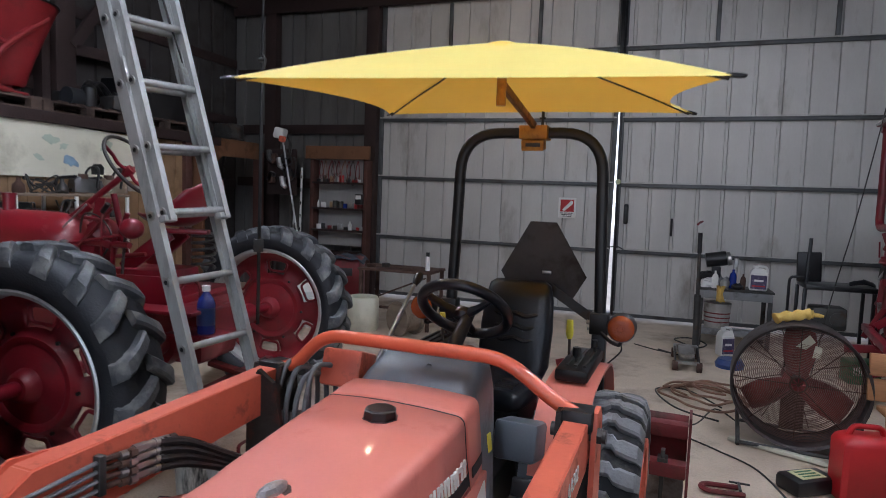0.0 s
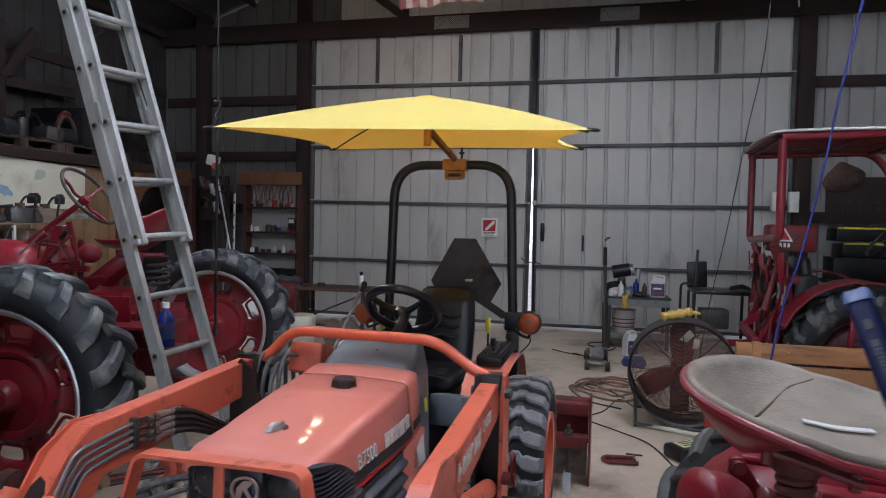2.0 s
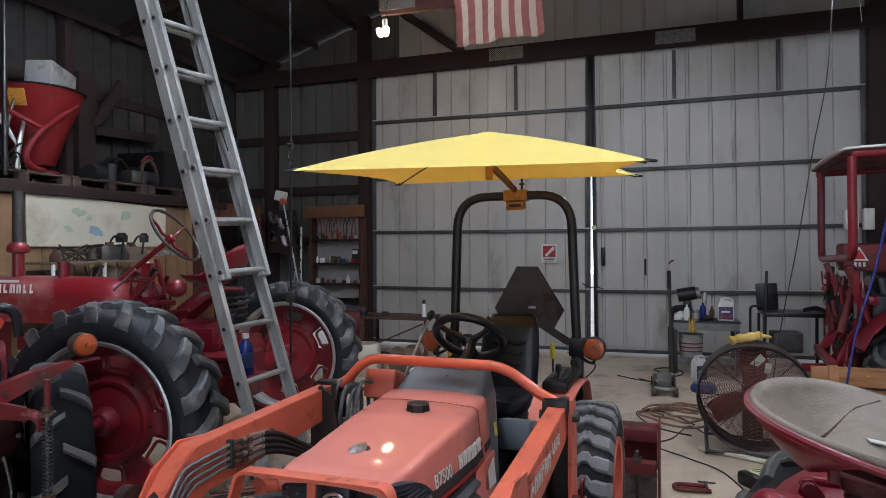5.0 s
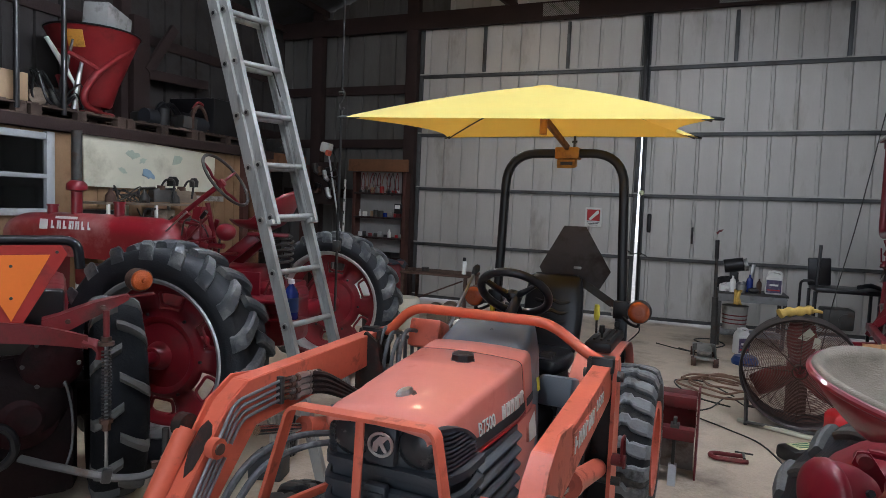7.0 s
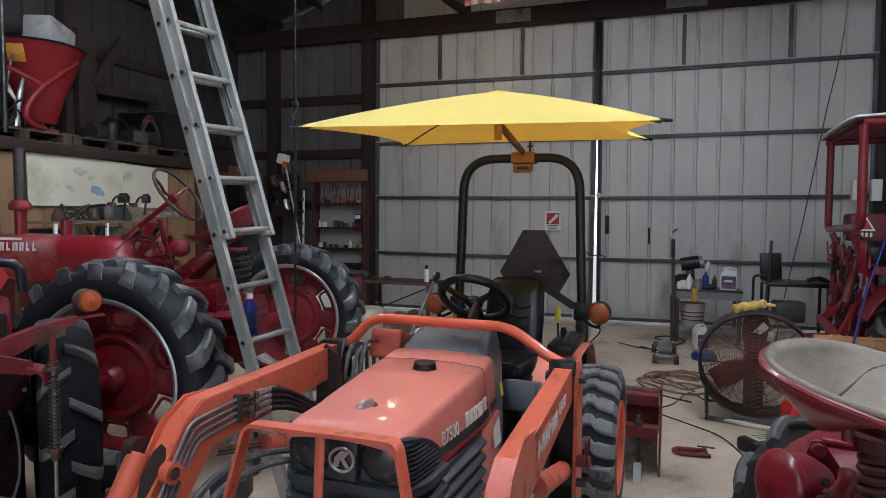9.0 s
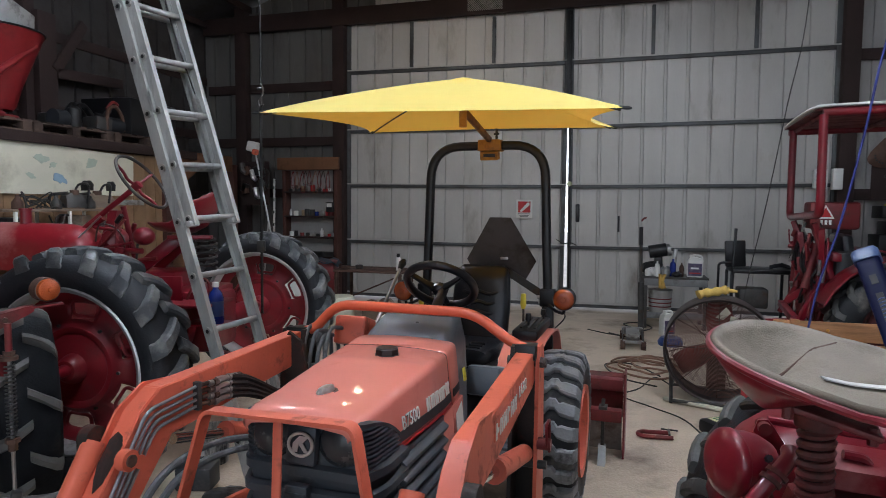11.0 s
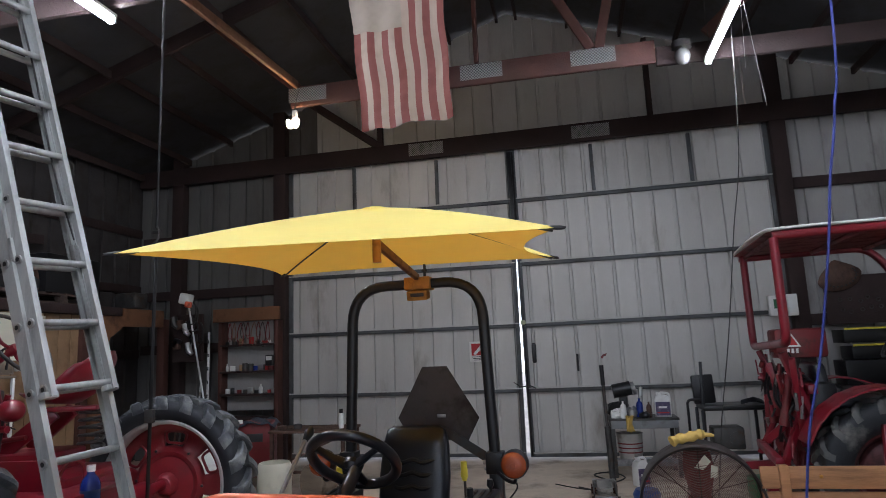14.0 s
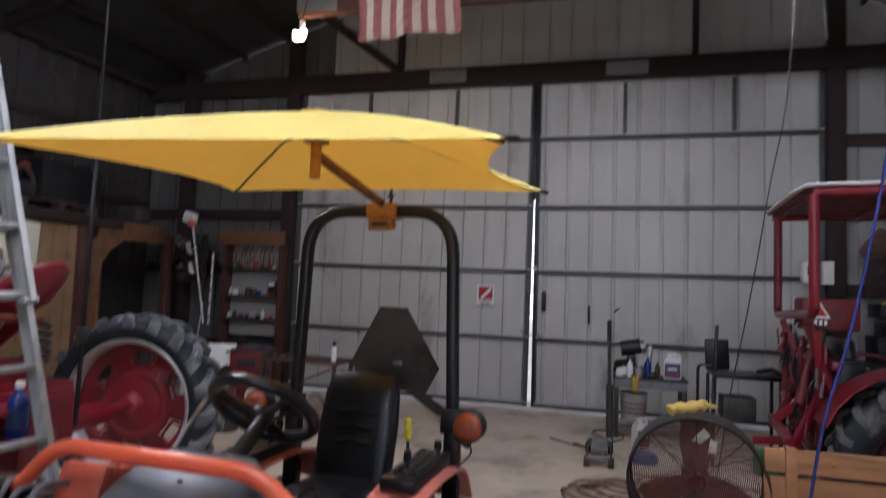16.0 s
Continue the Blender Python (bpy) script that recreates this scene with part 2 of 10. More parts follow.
M["steel"] = paint("bare_steel", (0.42, 0.42, 0.41), 0.35, 0.9, 0.2, 12, 0.05, 80, (0.15, 0.11, 0.08), 0.3, 8)
M["darksteel"] = paint("oily_steel", (0.07, 0.068, 0.065), 0.5, 0.6, 0.3, 12, 0.1, 80, (0.10, 0.06, 0.04), 0.3, 9)
M["chrome"] = paint("chrome", (0.78, 0.79, 0.80), 0.12, 1.0, 0.05, 8)
M["white"] = paint("white_plastic", (0.72, 0.72, 0.69), 0.5, 0, 0.07, 7, 0, 60, (0.42, 0.40, 0.36), 0.2)
M["cream"] = paint("cream_panel", (0.62, 0.60, 0.48), 0.6, 0, 0.08, 3, 0, 60, (0.40, 0.38, 0.29), 0.35, 2)
M["amber"] = paint("amber_lens", (0.38, 0.075, 0.018), 0.25, 0, 0.15, 30, 0.3, 200, coat=0.5)
M["smv"] = paint("orange_reflective_sheet", (0.85, 0.20, 0.03), 0.5, 0, 0.08, 5, 0, 60, (0.5, 0.12, 0.04), 0.2)
M["smvred"] = paint("red_reflective_border", (0.36, 0.03, 0.025), 0.5, 0, 0.15, 5, 0, 60, (0.16, 0.03, 0.03), 0.3, 6)
M["smvback"] = paint("bare_sign_back", (0.085, 0.075, 0.072), 0.5, 0.4, 0.2, 6, 0.05, 60, (0.05, 0.035, 0.03), 0.4, 5)
M["wood"] = paint("planed_wood", (0.33, 0.155, 0.062), 0.6, 0, 0.25, 3, 0.2, 50, (0.17, 0.09, 0.045), 0.35, 3, stretch=(0.35, 3, 3), spread=0.3)
M["greywood"] = paint("grey_weathered_wood", (0.17, 0.13, 0.095), 0.8, 0, 0.3, 4, 0.4, 60, (0.07, 0.05, 0.035), 0.4, 3, stretch=(3, 0.4, 3), spread=0.3)
M["ply"] = paint("plywood", (0.24, 0.145, 0.075), 0.75, 0, 0.25, 2.5, 0.2, 50, (0.12, 0.07, 0.035), 0.3, 2)
M["card"] = paint("cardboard", (0.36, 0.25, 0.15), 0.8, 0, 0.1, 5, 0.1, 50)
M["blue"] = paint("blue_paint", (0.02, 0.05, 0.17), 0.4, 0, 0.25, 8, 0.05, 60, (0.04, 0.05, 0.08), 0.25, 7, coat=0.2)
M["canvas"] = paint("grey_seat_vinyl", (0.215, 0.178, 0.136), 0.65, 0, 0.15, 8, 0.25, 220, (0.14, 0.118, 0.092), 0.36, 5)
M["red_plastic"] = paint("red_plastic", (0.42, 0.012, 0.015), 0.42, 0, 0.12, 6, 0.05, 90)
M["hopper_red"] = paint("dull_red_steel", (0.20, 0.009, 0.012), 0.5, 0, 0.2, 5, 0.06, 70, (0.12, 0.02, 0.018), 0.35, 5)
M["bin"] = paint("grimy_white_plastic", (0.33, 0.33, 0.32), 0.55, 0, 0.15, 6, 0.05, 60, (0.10, 0.095, 0.09), 0.4, 6)
M["green"] = paint("green_plastic", (0.02, 0.13, 0.05), 0.45, 0, 0.2, 6)
M["bluebottle"] = paint("blue_bottle", (0.012, 0.03, 0.22), 0.25, 0, 0.15, 6, coat=0.4)
M["rag"] = paint("yellow_leather", (0.56, 0.37, 0.09), 0.8, 0, 0.2, 12, 0.4, 70)
M["rope_blue"] = paint("blue_rope", (0.022, 0.033, 0.18), 0.8, 0, 0.2, 30)
M["tan_rust"] = paint("light_rust_on_yellow", (0.26, 0.12, 0.035), 0.65, 0.1, 0.3, 12, 0.2, 60, (0.09, 0.04, 0.02), 0.4, 9)
M["rust"] = paint("rusty_iron", (0.10, 0.055, 0.04), 0.75, 0.3, 0.35, 10, 0.3, 60, (0.05, 0.03, 0.025), 0.4, 7)
M["cable"] = paint("dusty_cable", (0.035, 0.032, 0.03), 0.7, 0, 0.3, 15)
M["tan_hose"] = paint("tan_hose", (0.22, 0.12, 0.08), 0.7, 0, 0.3, 15)
M["hose"] = paint("hydraulic_hose", (0.06, 0.065, 0.07), 0.55, 0, 0.2, 15, 0, 60, (0.2, 0.2, 0.2), 0.3, 9)
M["pipe"] = paint("loader_pipe", (0.24, 0.25, 0.26), 0.35, 0.5, 0.2, 15)
M["bar"] = paint("dark_print", (0.02, 0.02, 0.022), 0.6, 0, 0.1, 5)
M["letter"] = paint("white_lettering", (0.75, 0.75, 0.72), 0.5, 0, 0.05, 8)
M["yellowpaint"] = paint("yellow_trim", (0.72, 0.62, 0.06), 0.5, 0, 0.1, 6)


def canvas_cover(name, col, through_col):
    """Thin cloth that lets some light through."""
    mat = paint(name, col, 0.75, 0, 0.05, 5, 0.12, 260)
    nt, b = node_group(mat)
    tr, mx = nt.nodes.new("ShaderNodeBsdfTranslucent"), nt.nodes.new("ShaderNodeMixShader")
    tr.inputs[0].default_value = (*through_col, 1)
    mx.inputs[0].default_value = 0.34
    nt.links.new(b.outputs[0], mx.inputs[1]), nt.links.new(tr.outputs[0], mx.inputs[2])
    nt.links.new(mx.outputs[0], nt.nodes["Material Output"].inputs[0])
    return mat


M["canopy"] = canvas_cover("yellow_canvas", (0.98, 0.81, 0.22), (0.82, 0.38, 0.03))
M["flag_red"] = canvas_cover("faded_red_cloth", (0.30, 0.105, 0.088), (0.30, 0.10, 0.085))
M["flag_white"] = canvas_cover("faded_white_cloth", (0.53, 0.42, 0.34), (0.48, 0.36, 0.28))
M["flag_canton"] = canvas_cover("bleached_canton_cloth", (0.47, 0.40, 0.33), (0.46, 0.38, 0.30))


def glowing(name, col, strength):
    mat = bpy.data.materials.new(name)
    nt, b = node_group(mat)
    b.inputs["Base Color"].default_value = (*col, 1)
    b.inputs["Emission Color"].default_value, b.inputs["Emission Strength"].default_value = (*col, 1), strength
    return mat


M["tube"] = glowing("lit_fluorescent_tube", (0.92, 0.965, 1.0), 335.0)
M["dim_tube"] = glowing("dim_fluorescent_tube", (0.92, 0.965, 1.0), 172.0)
# stronger tube, only for an unseen fitting that brightens the right side
M["added_tube"] = glowing("added_fluorescent_tube", (0.92, 0.965, 1.0), 430.0)
M["bulb"] = glowing("lit_bulb", (1.0, 0.74, 0.42), 175.0)


def glass(name, col, rough=0.05):
    mat = bpy.data.materials.new(name)
    nt, b = node_group(mat)
    b.inputs["Base Color"].default_value = (*col, 1)
    b.inputs["Transmission Weight"].default_value, b.inputs["Roughness"].default_value, b.inputs["IOR"].default_value = 1.0, rough, 1.45
    return mat


M["glass"] = glass("window_glass", (0.75, 0.80, 0.82), 0.12)
M["lens_dark"] = paint("dark_headlight_glass", (0.030, 0.032, 0.036), 0.22, 0, 0.15, 12, 0.1, 60, (0.06, 0.06, 0.06), 0.3, 9)
# ---- the building ----
WALL_Y, EAVE, RIDGE, HALF, BACK = 10.0, 4.62, 6.75, 6.4, -6.0
RIB = 0.3048


def roof_z(x):
    return RIDGE - (RIDGE - EAVE) * abs(x) / HALF


def sheet(x0, x1, phase, bottom, top, parent, m=None, mat=None):
    """A ribbed steel sheet: each rib a groove as seen from inside. top: a height or a function of x."""
    bm = B()
    xs = [(x0, 0.0)]
    k = math.ceil((x0 - phase - 0.03) / RIB)
    while phase + k * RIB < x1 - 0.035:
        c = phase + k * RIB
        if c > x0 + 0.035:
            xs += [(c - 0.030, 0.0), (c - 0.022, 0.034), (c + 0.014, 0.034), (c + 0.022, 0.0)]
        k += 1
    xs.append((x1, 0.0))
    f = top if callable(top) else (lambda x: top)
    lo = [bm.verts.new((x, d, bottom)) for x, d in xs]
    hi = [bm.verts.new((x, d, f(x))) for x, d in xs]
    for i in range(len(xs) - 1):
        bm.faces.new((lo[i], lo[i + 1], hi[i + 1], hi[i]))
    lo2 = [bm.verts.new((x, d + 0.002, bottom)) for x, d in xs]
    hi2 = [bm.verts.new((x, d + 0.002, f(x))) for x, d in xs]
    for i in range(len(xs) - 1):
        bm.faces.new((lo2[i + 1], lo2[i], hi2[i], hi2[i + 1]))
    return part("steel_sheet", bm, mat or M["siding"], parent, m=m, angle=20)


# floor: one slab with a few sawn joints
bm = B()
box(bm, (0, 2, -0.1), (13.2, 16.4, 0.2))
solo("floor", bm, M["concrete"], "worn dusty tan concrete shop floor with stains", "floor", kind="structure", smooth=False)
bm = B()
gn = 40
vs = [[bm.verts.new((-150 + 300 * i / gn, -150 + 300 * j / gn, -0.12)) for j in range(gn + 1)] for i in range(gn + 1)]
for i in range(gn):
    for j in range(gn):
        bm.faces.new((vs[i][j], vs[i + 1][j], vs[i + 1][j + 1], vs[i][j + 1]))
solo("ground", bm, paint("gravel_yard", (0.50, 0.48, 0.44), 0.9, 0, 0.25, 3, 0.5, 40), "pale gravel yard outside the building", "ground", kind="structure", smooth=False)


# glowing sheet added outside so that the door gap shows white
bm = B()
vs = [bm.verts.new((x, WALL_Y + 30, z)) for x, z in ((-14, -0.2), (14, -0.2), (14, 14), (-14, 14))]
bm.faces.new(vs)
solo("backdrop", bm, glowing("glowing_white_distance", (0.96, 0.98, 1.0), 1.6), "glowing white sheet added for the daylight beyond the yard", "backdrop", kind="structure", smooth=False)


def sliding_door(name, x0, x1, phase, gap_side, studs, tilt):
    """A big sliding door: sheets outside, steel girts and stiles inside."""
    root = thing(name, pose(0, WALL_Y, 0), "tall sliding barn door of ribbed grey steel sheets on steel girts, closed", "sliding door", kind="structure")
    n = 4
    w = (x1 - x0) / n
    for i in range(n):
        sheet(x0 + i * w, x0 + (i + 1) * w, phase, 0.03, 4.55, root)
    for z in (0.05, 0.93, 1.855, 2.745, 3.70):
        bm = B()
        zz = z + random.uniform(-0.006, 0.006)
        beam(bm, (x0 + 0.01, -0.028, zz - tilt), (x1 - 0.01, -0.028, zz + tilt), 0.05, 0.052, 0.004)
        part("girt", bm, M["girt"], root)
        bm = B()
        beam(bm, (x0 + 0.01, -0.056, zz + 0.034 - tilt), (x1 - 0.01, -0.056, zz + 0.034 + tilt), 0.012, 0.018, 0.002)
        part("girt_lip", bm, M["siding"], root)
    for x in (x0 + 0.03, x1 - 0.03):
        bm = B()
        beam(bm, (x, -0.03, 0.03), (x, -0.03, 4.5), 0.06, 0.055, 0.004)
        part("stile", bm, M["girt"], root)
    for x in studs:
        bm = B()
        beam(bm, (x, -0.03, 3.73), (x, -0.03, 4.45), 0.05, 0.05, 0.004)
        part("stud", bm, M["girt"], root)
    return root


door_left = sliding_door("door_1", -3.69, -0.097, -3.20, 1, (-2.58, -1.245), 0.004)
door_right = sliding_door("door_2", -0.037, 3.55, 0.11, -1, (1.145, 2.505), -0.004)
# daylight gap: the doors lean apart towards the floor
door_left.matrix_basis = Matrix.Translation((0, WALL_Y, 4.4)) @ rot(0, 0.36, 0) @ Matrix.Translation((0.034, 0, -4.4))
door_right.matrix_basis = Matrix.Translation((0, WALL_Y, 4.4)) @ rot(0, -0.43, 0) @ Matrix.Translation((-0.027, 0, -4.4))
# dark edge strip beside the gap and, overlapping above, a strip added to block daylight
bm = B()
beam(bm, (-0.010, -0.078, 0.05), (-0.010, -0.078, 4.45), 0.030, 0.012, 0.003)
part("edge_strip", bm, M["black"], door_right, "dark steel edge strip")
bm = B()
beam(bm, (-0.052, -0.094, 2.85), (-0.052, -0.094, 4.45), 0.050, 0.010, 0.003)
part("gap_blocker", bm, M["black"], door_right, "dark strip added to close the upper gap")
# latch chain, hook and handle at the gap
bm = B()
tube(bm, smooth_path([(-0.22, -0.07, 1.06), (-0.11, -0.10, 1.0), (0.0, -0.09, 1.01), (0.09, -0.07, 0.97)]), 0.008, 6)
part("latch_bar", bm, M["darksteel"], door_left)
bm = B()
box(bm, (0.11, -0.05, 1.46), (0.06, 0.05, 0.28), bevel=0.02)
part("pull_handle", bm, M["black"], door_right, "black pull handle")
bm = B()
lathe(bm, [(0.001, 0.02), (0.03, 0.02), (0.04, 0.0), (0.04, -0.02)], pose(-0.015, -0.086, 1.90, 90), 14)
part("reflector", bm, paint("pale_reflector", (0.55, 0.6, 0.35), 0.3), door_right, "pale round reflector")
bm = B()
tube(bm, [(0.71, -0.03, 1.42), (0.71, -0.04, 1.18)], 0.015, 8)
part("hook", bm, M["black"], door_right, "small black hook")
bm = B()
plate(bm, [(1.03, 1.36), (1.07, 1.40), (1.12, 1.41), (1.10, 1.375), (1.07, 1.365), (1.045, 1.33)], 0.003, pose(0, -0.006, 0))
part("paint_mark", bm, M["red_worn"], door_right, "red paint daub")

# the notice on the door
sign = thing("notice_sign", pose(-0.70, WALL_Y - 0.065, 1.515), "white paper notice with a red slanted emblem, fixed to the door", "sign")
bm = B()
box(bm, (0, 0, 0), (0.25, 0.006, 0.29), bevel=0.001)
part("sheet", bm, M["white"], sign)
bm = B()
box(bm, (0, -0.005, 0.03), (0.19, 0.003, 0.17))
part("emblem_field", bm, M["red_plastic"], sign, "red square field", smooth=False)
bm = B()
plate(bm, [(-0.07, -0.03), (0.05, 0.10), (0.08, 0.10), (0.08, 0.06), (-0.04, -0.05)], 0.002, pose(0, -0.009, 0))
part("emblem_stroke", bm, M["white"], sign, "white slanted stroke", smooth=False)
bm = B()
for k in range(3):
    box(bm, (0, -0.005, -0.075 - 0.022 * k), (0.18 - 0.03 * k, 0.002, 0.009))
part("print_line", bm, M["bar"], sign, smooth=False)

# door wall beside and above the doors
wall_n = thing("wall_north", pose(0, WALL_Y, 0), "gable wall of ribbed grey steel on dark timber framing", "wall", kind="structure")
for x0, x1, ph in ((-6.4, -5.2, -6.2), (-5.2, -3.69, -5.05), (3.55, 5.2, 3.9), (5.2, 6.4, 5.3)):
    sheet(x0, x1, ph, 0.0, EAVE - 0.05, wall_n, m=pose(0, 0.03, 0), mat=M["shaded_siding"] if x0 < 0 else M["mid_siding"])
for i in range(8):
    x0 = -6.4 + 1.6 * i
    sheet(x0, x0 + 1.6, x0 + 0.1, 4.40, roof_z, wall_n, m=pose(0, 0.06, 0), mat=M["shaded_siding"] if i < 2 else None)


# unseen slabs added outside the corners to stop daylight leaking in
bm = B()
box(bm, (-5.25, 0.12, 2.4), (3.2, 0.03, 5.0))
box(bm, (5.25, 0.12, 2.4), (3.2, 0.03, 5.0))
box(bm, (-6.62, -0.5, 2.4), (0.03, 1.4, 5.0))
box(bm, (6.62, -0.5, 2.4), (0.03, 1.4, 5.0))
part("light_stop", bm, M["shaded_wall"], wall_n, smooth=False)


def timber(name, a, b, w, h, mat="oldwood", label="", parent=None, roll=0):
    bm = B()
    beam(bm, a, b, w, h, 0.006, roll)
    return part(name, bm, M[mat], parent, label)


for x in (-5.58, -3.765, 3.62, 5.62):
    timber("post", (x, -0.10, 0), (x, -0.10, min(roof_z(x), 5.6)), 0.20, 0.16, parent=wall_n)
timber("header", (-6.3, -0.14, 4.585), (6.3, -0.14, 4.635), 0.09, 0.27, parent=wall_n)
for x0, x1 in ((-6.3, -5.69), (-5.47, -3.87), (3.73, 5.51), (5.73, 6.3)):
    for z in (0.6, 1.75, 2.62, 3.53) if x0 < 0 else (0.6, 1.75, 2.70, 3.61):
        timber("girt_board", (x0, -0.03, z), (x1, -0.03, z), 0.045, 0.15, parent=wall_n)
for x in (-2.1, 2.0):
    timber("gable_stud", (x, -0.02, 4.69), (x, -0.02, roof_z(x) - 0.1), 0.07, 0.13, parent=wall_n)
timber("knee_brace", (-2.05, -0.1, 4.72), (-3.2, -0.9, roof_z(3.2) - 0.2), 0.07, 0.11, parent=wall_n)

# side and back walls
for name, x, rz, label in (("wall_west", -HALF, 90, "ribbed side wall behind the loft, coloured dark for its shade"), ("wall_east", HALF, -90, "ribbed steel side wall on dark posts")):
    w = thing(name, pose(x, 2.0, 0, 0, 0, rz), label, "wall", kind="structure")
    for i in range(10):
        x0 = -8.0 + 1.6 * i
        sheet(x0, x0 + 1.6, x0 + 0.1, 0.0, EAVE + 0.05, w, mat=M["shaded_wall"] if name == "wall_west" else None)
    for i in range(6):
        timber("post", (-7.6 + 2.4 * i, -0.10, 0), (-7.6 + 2.4 * i, -0.10, EAVE), 0.15, 0.15, parent=w)
    for z in (0.6, 1.7, 2.75, 3.7):
        timber("girt_board", (-8, -0.02, z), (8, -0.02, z), 0.045, 0.14, parent=w)
# unseen end wall; its doorway is assumed for the daylight lamp
w = thing("wall_south", pose(0, BACK, 0, 0, 0, 180), "unseen ribbed steel end wall with an assumed open doorway", "wall", kind="structure")
for x0, x1, lo in ((-6.4, -3.5, 0), (2.3, 6.4, 0), (-3.5, 2.3, 4.2)):
    sheet(x0, x1, x0 + 0.1, lo, lambda x: roof_z(x), w)

# roof: two ribbed slopes, purlins and trusses
roof = thing("ceiling", pose(0, 0, 0), "dark underside of a steel roof on timber purlins", "ceiling", kind="structure")
for sx in (-1, 1):
    bm = B()
    ny = 66
    for j in range(ny):
        y0, y1 = BACK - 0.2 + j * (16.6 / ny), BACK - 0.2 + (j + 1) * (16.6 / ny)
        d = 0.02 if j % 2 else 0.0
        v = [bm.verts.new((sx * x, y, roof_z(x) + 0.02 + d)) for x, y in ((0, y0), (HALF + 0.1, y0), (HALF + 0.1, y1), (0, y1))]
        bm.faces.new(v)
        v = [bm.verts.new((sx * x, y, roof_z(x) + 0.06)) for x, y in ((0, y0), (HALF + 0.1, y0), (HALF + 0.1, y1), (0, y1))]
        bm.faces.new(v)
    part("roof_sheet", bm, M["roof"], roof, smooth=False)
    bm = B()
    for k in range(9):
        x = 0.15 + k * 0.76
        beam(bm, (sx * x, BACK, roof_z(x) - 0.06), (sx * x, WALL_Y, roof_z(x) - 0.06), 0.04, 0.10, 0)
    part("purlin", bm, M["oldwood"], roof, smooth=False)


def truss(y):
    root = thing("roof_truss", pose(0, y, 0), "reddish-brown timber roof truss with steel gang plates", "roof truss", "roof trusses", "structure")
    timber("bottom_chord", (-2.30, 0, 4.515), (1.72, 0, 4.500), 0.05, 0.24, "chord", parent=root)
    # outer and top chords coloured darker, for their unlit stretches
    timber("outer_chord", (1.724, 0, 4.44), (HALF, 0, 4.40), 0.05, 0.20, "oldwood", "outer chord timber in a darker colour", root)
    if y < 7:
        timber("outer_chord", (-HALF, 0, EAVE - 0.15), (-2.304, 0, EAVE - 0.15), 0.05, 0.20, "oldwood", "outer chord timber in a darker colour", root)
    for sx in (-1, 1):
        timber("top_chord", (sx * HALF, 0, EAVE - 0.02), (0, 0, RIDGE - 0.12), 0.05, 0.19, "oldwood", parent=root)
        for a, b in (((4.3, EAVE), (3.3, roof_z(3.3) - 0.2)), ((2.22, 4.62), (3.60, 5.85) if roof_z(3.6) > 6.0 else (3.40, 5.67)), ((1.17, 4.62), (1.50, roof_z(1.50) - 0.2)), ((1.09, 4.62), (0.15, RIDGE - 0.3))):
            if y > 7 and sx < 0 and a[0] > 4:
                continue
            timber("web", (sx * a[0], 0.0, a[1]), (sx * b[0], 0.0, b[1]), 0.05, 0.12 if a[0] > 2 else 0.10, "oldwood" if a[0] > 4 else "chord", parent=root)
    timber("king_post", (-0.127, 0, 4.63), (-0.127, 0, RIDGE - 0.22), 0.045, 0.10, "chord", parent=root)
    for x in (-2.03, -0.02, 1.16):
        bm = B()
        box(bm, (x - 0.06, -0.028, EAVE - 0.09), (0.46, 0.003, 0.17))
        part("gang_plate", bm, M["gang"], root, "galvanised toothed gang plate", smooth=False)
    return root


def gang_material():
    mat = paint("toothed_gang_plate", (0.34, 0.34, 0.33), 0.45, 0.6, 0.2, 8)
    nt, b = node_group(mat)
    tc, ch = nt.nodes.new("ShaderNodeTexCoord"), nt.nodes.new("ShaderNodeTexChecker")
    ch.inputs["Scale"].default_value = 62
    nt.links.new(tc.outputs["Object"], ch.inputs[0])
    bp = nt.nodes.new("ShaderNodeBump")
    bp.inputs["Strength"].default_value = 1.0
    nt.links.new(ch.outputs[1], bp.inputs["Height"]), nt.links.new(bp.outputs[0], b.inputs["Normal"])
    mx = nt.nodes.new("ShaderNodeMix")
    mx.data_type = "RGBA"
    mx.inputs[6].default_value, mx.inputs[7].default_value = (0.10, 0.095, 0.09, 1), (0.42, 0.42, 0.41, 1)
    nt.links.new(ch.outputs[1], mx.inputs[0]), nt.links.new(mx.outputs[2], b.inputs["Base Color"])
    return mat


M["gang"] = gang_material()
for y in (7.2, 4.8, 2.4, 0.0, -2.4, -4.8):
    truss(y)
brace_t = thing("chord_brace", pose(-2.22, 7.2, 4.655), "brown timber brace running between two trusses", "brace", kind="structure")
timber("brace_board", (0, -0.03, 0.0), (0, -2.37, -0.14), 0.045, 0.09, "rough_board", parent=brace_t)
for x in (-1.33, 1.13):
    bm = B()
    box(bm, (x, -0.19, 4.615), (0.54, 0.003, 0.19))
    part("gang_plate", bm, M["gang"], wall_n, "galvanised toothed gang plate", smooth=False)
# ---- wheels ----


def carcass(R, w, rim_r, lug):
    """Half profile of a tyre: radius and side offset, from bead to bead."""
    rr = R - lug
    prof = []
    for u, f in ((-0.36, 0.0), (-0.47, 0.16), (-0.52, 0.42), (-0.53, 0.62), (-0.50, 0.82), (-0.42, 0.95), (-0.25, 0.99), (0, 1.0), (0.25, 0.99), (0.42, 0.95), (0.50, 0.82), (0.53, 0.62), (0.52, 0.42), (0.47, 0.16), (0.36, 0.0)):
        prof.append((rim_r + (rr - rim_r) * f, u * w))
    return prof


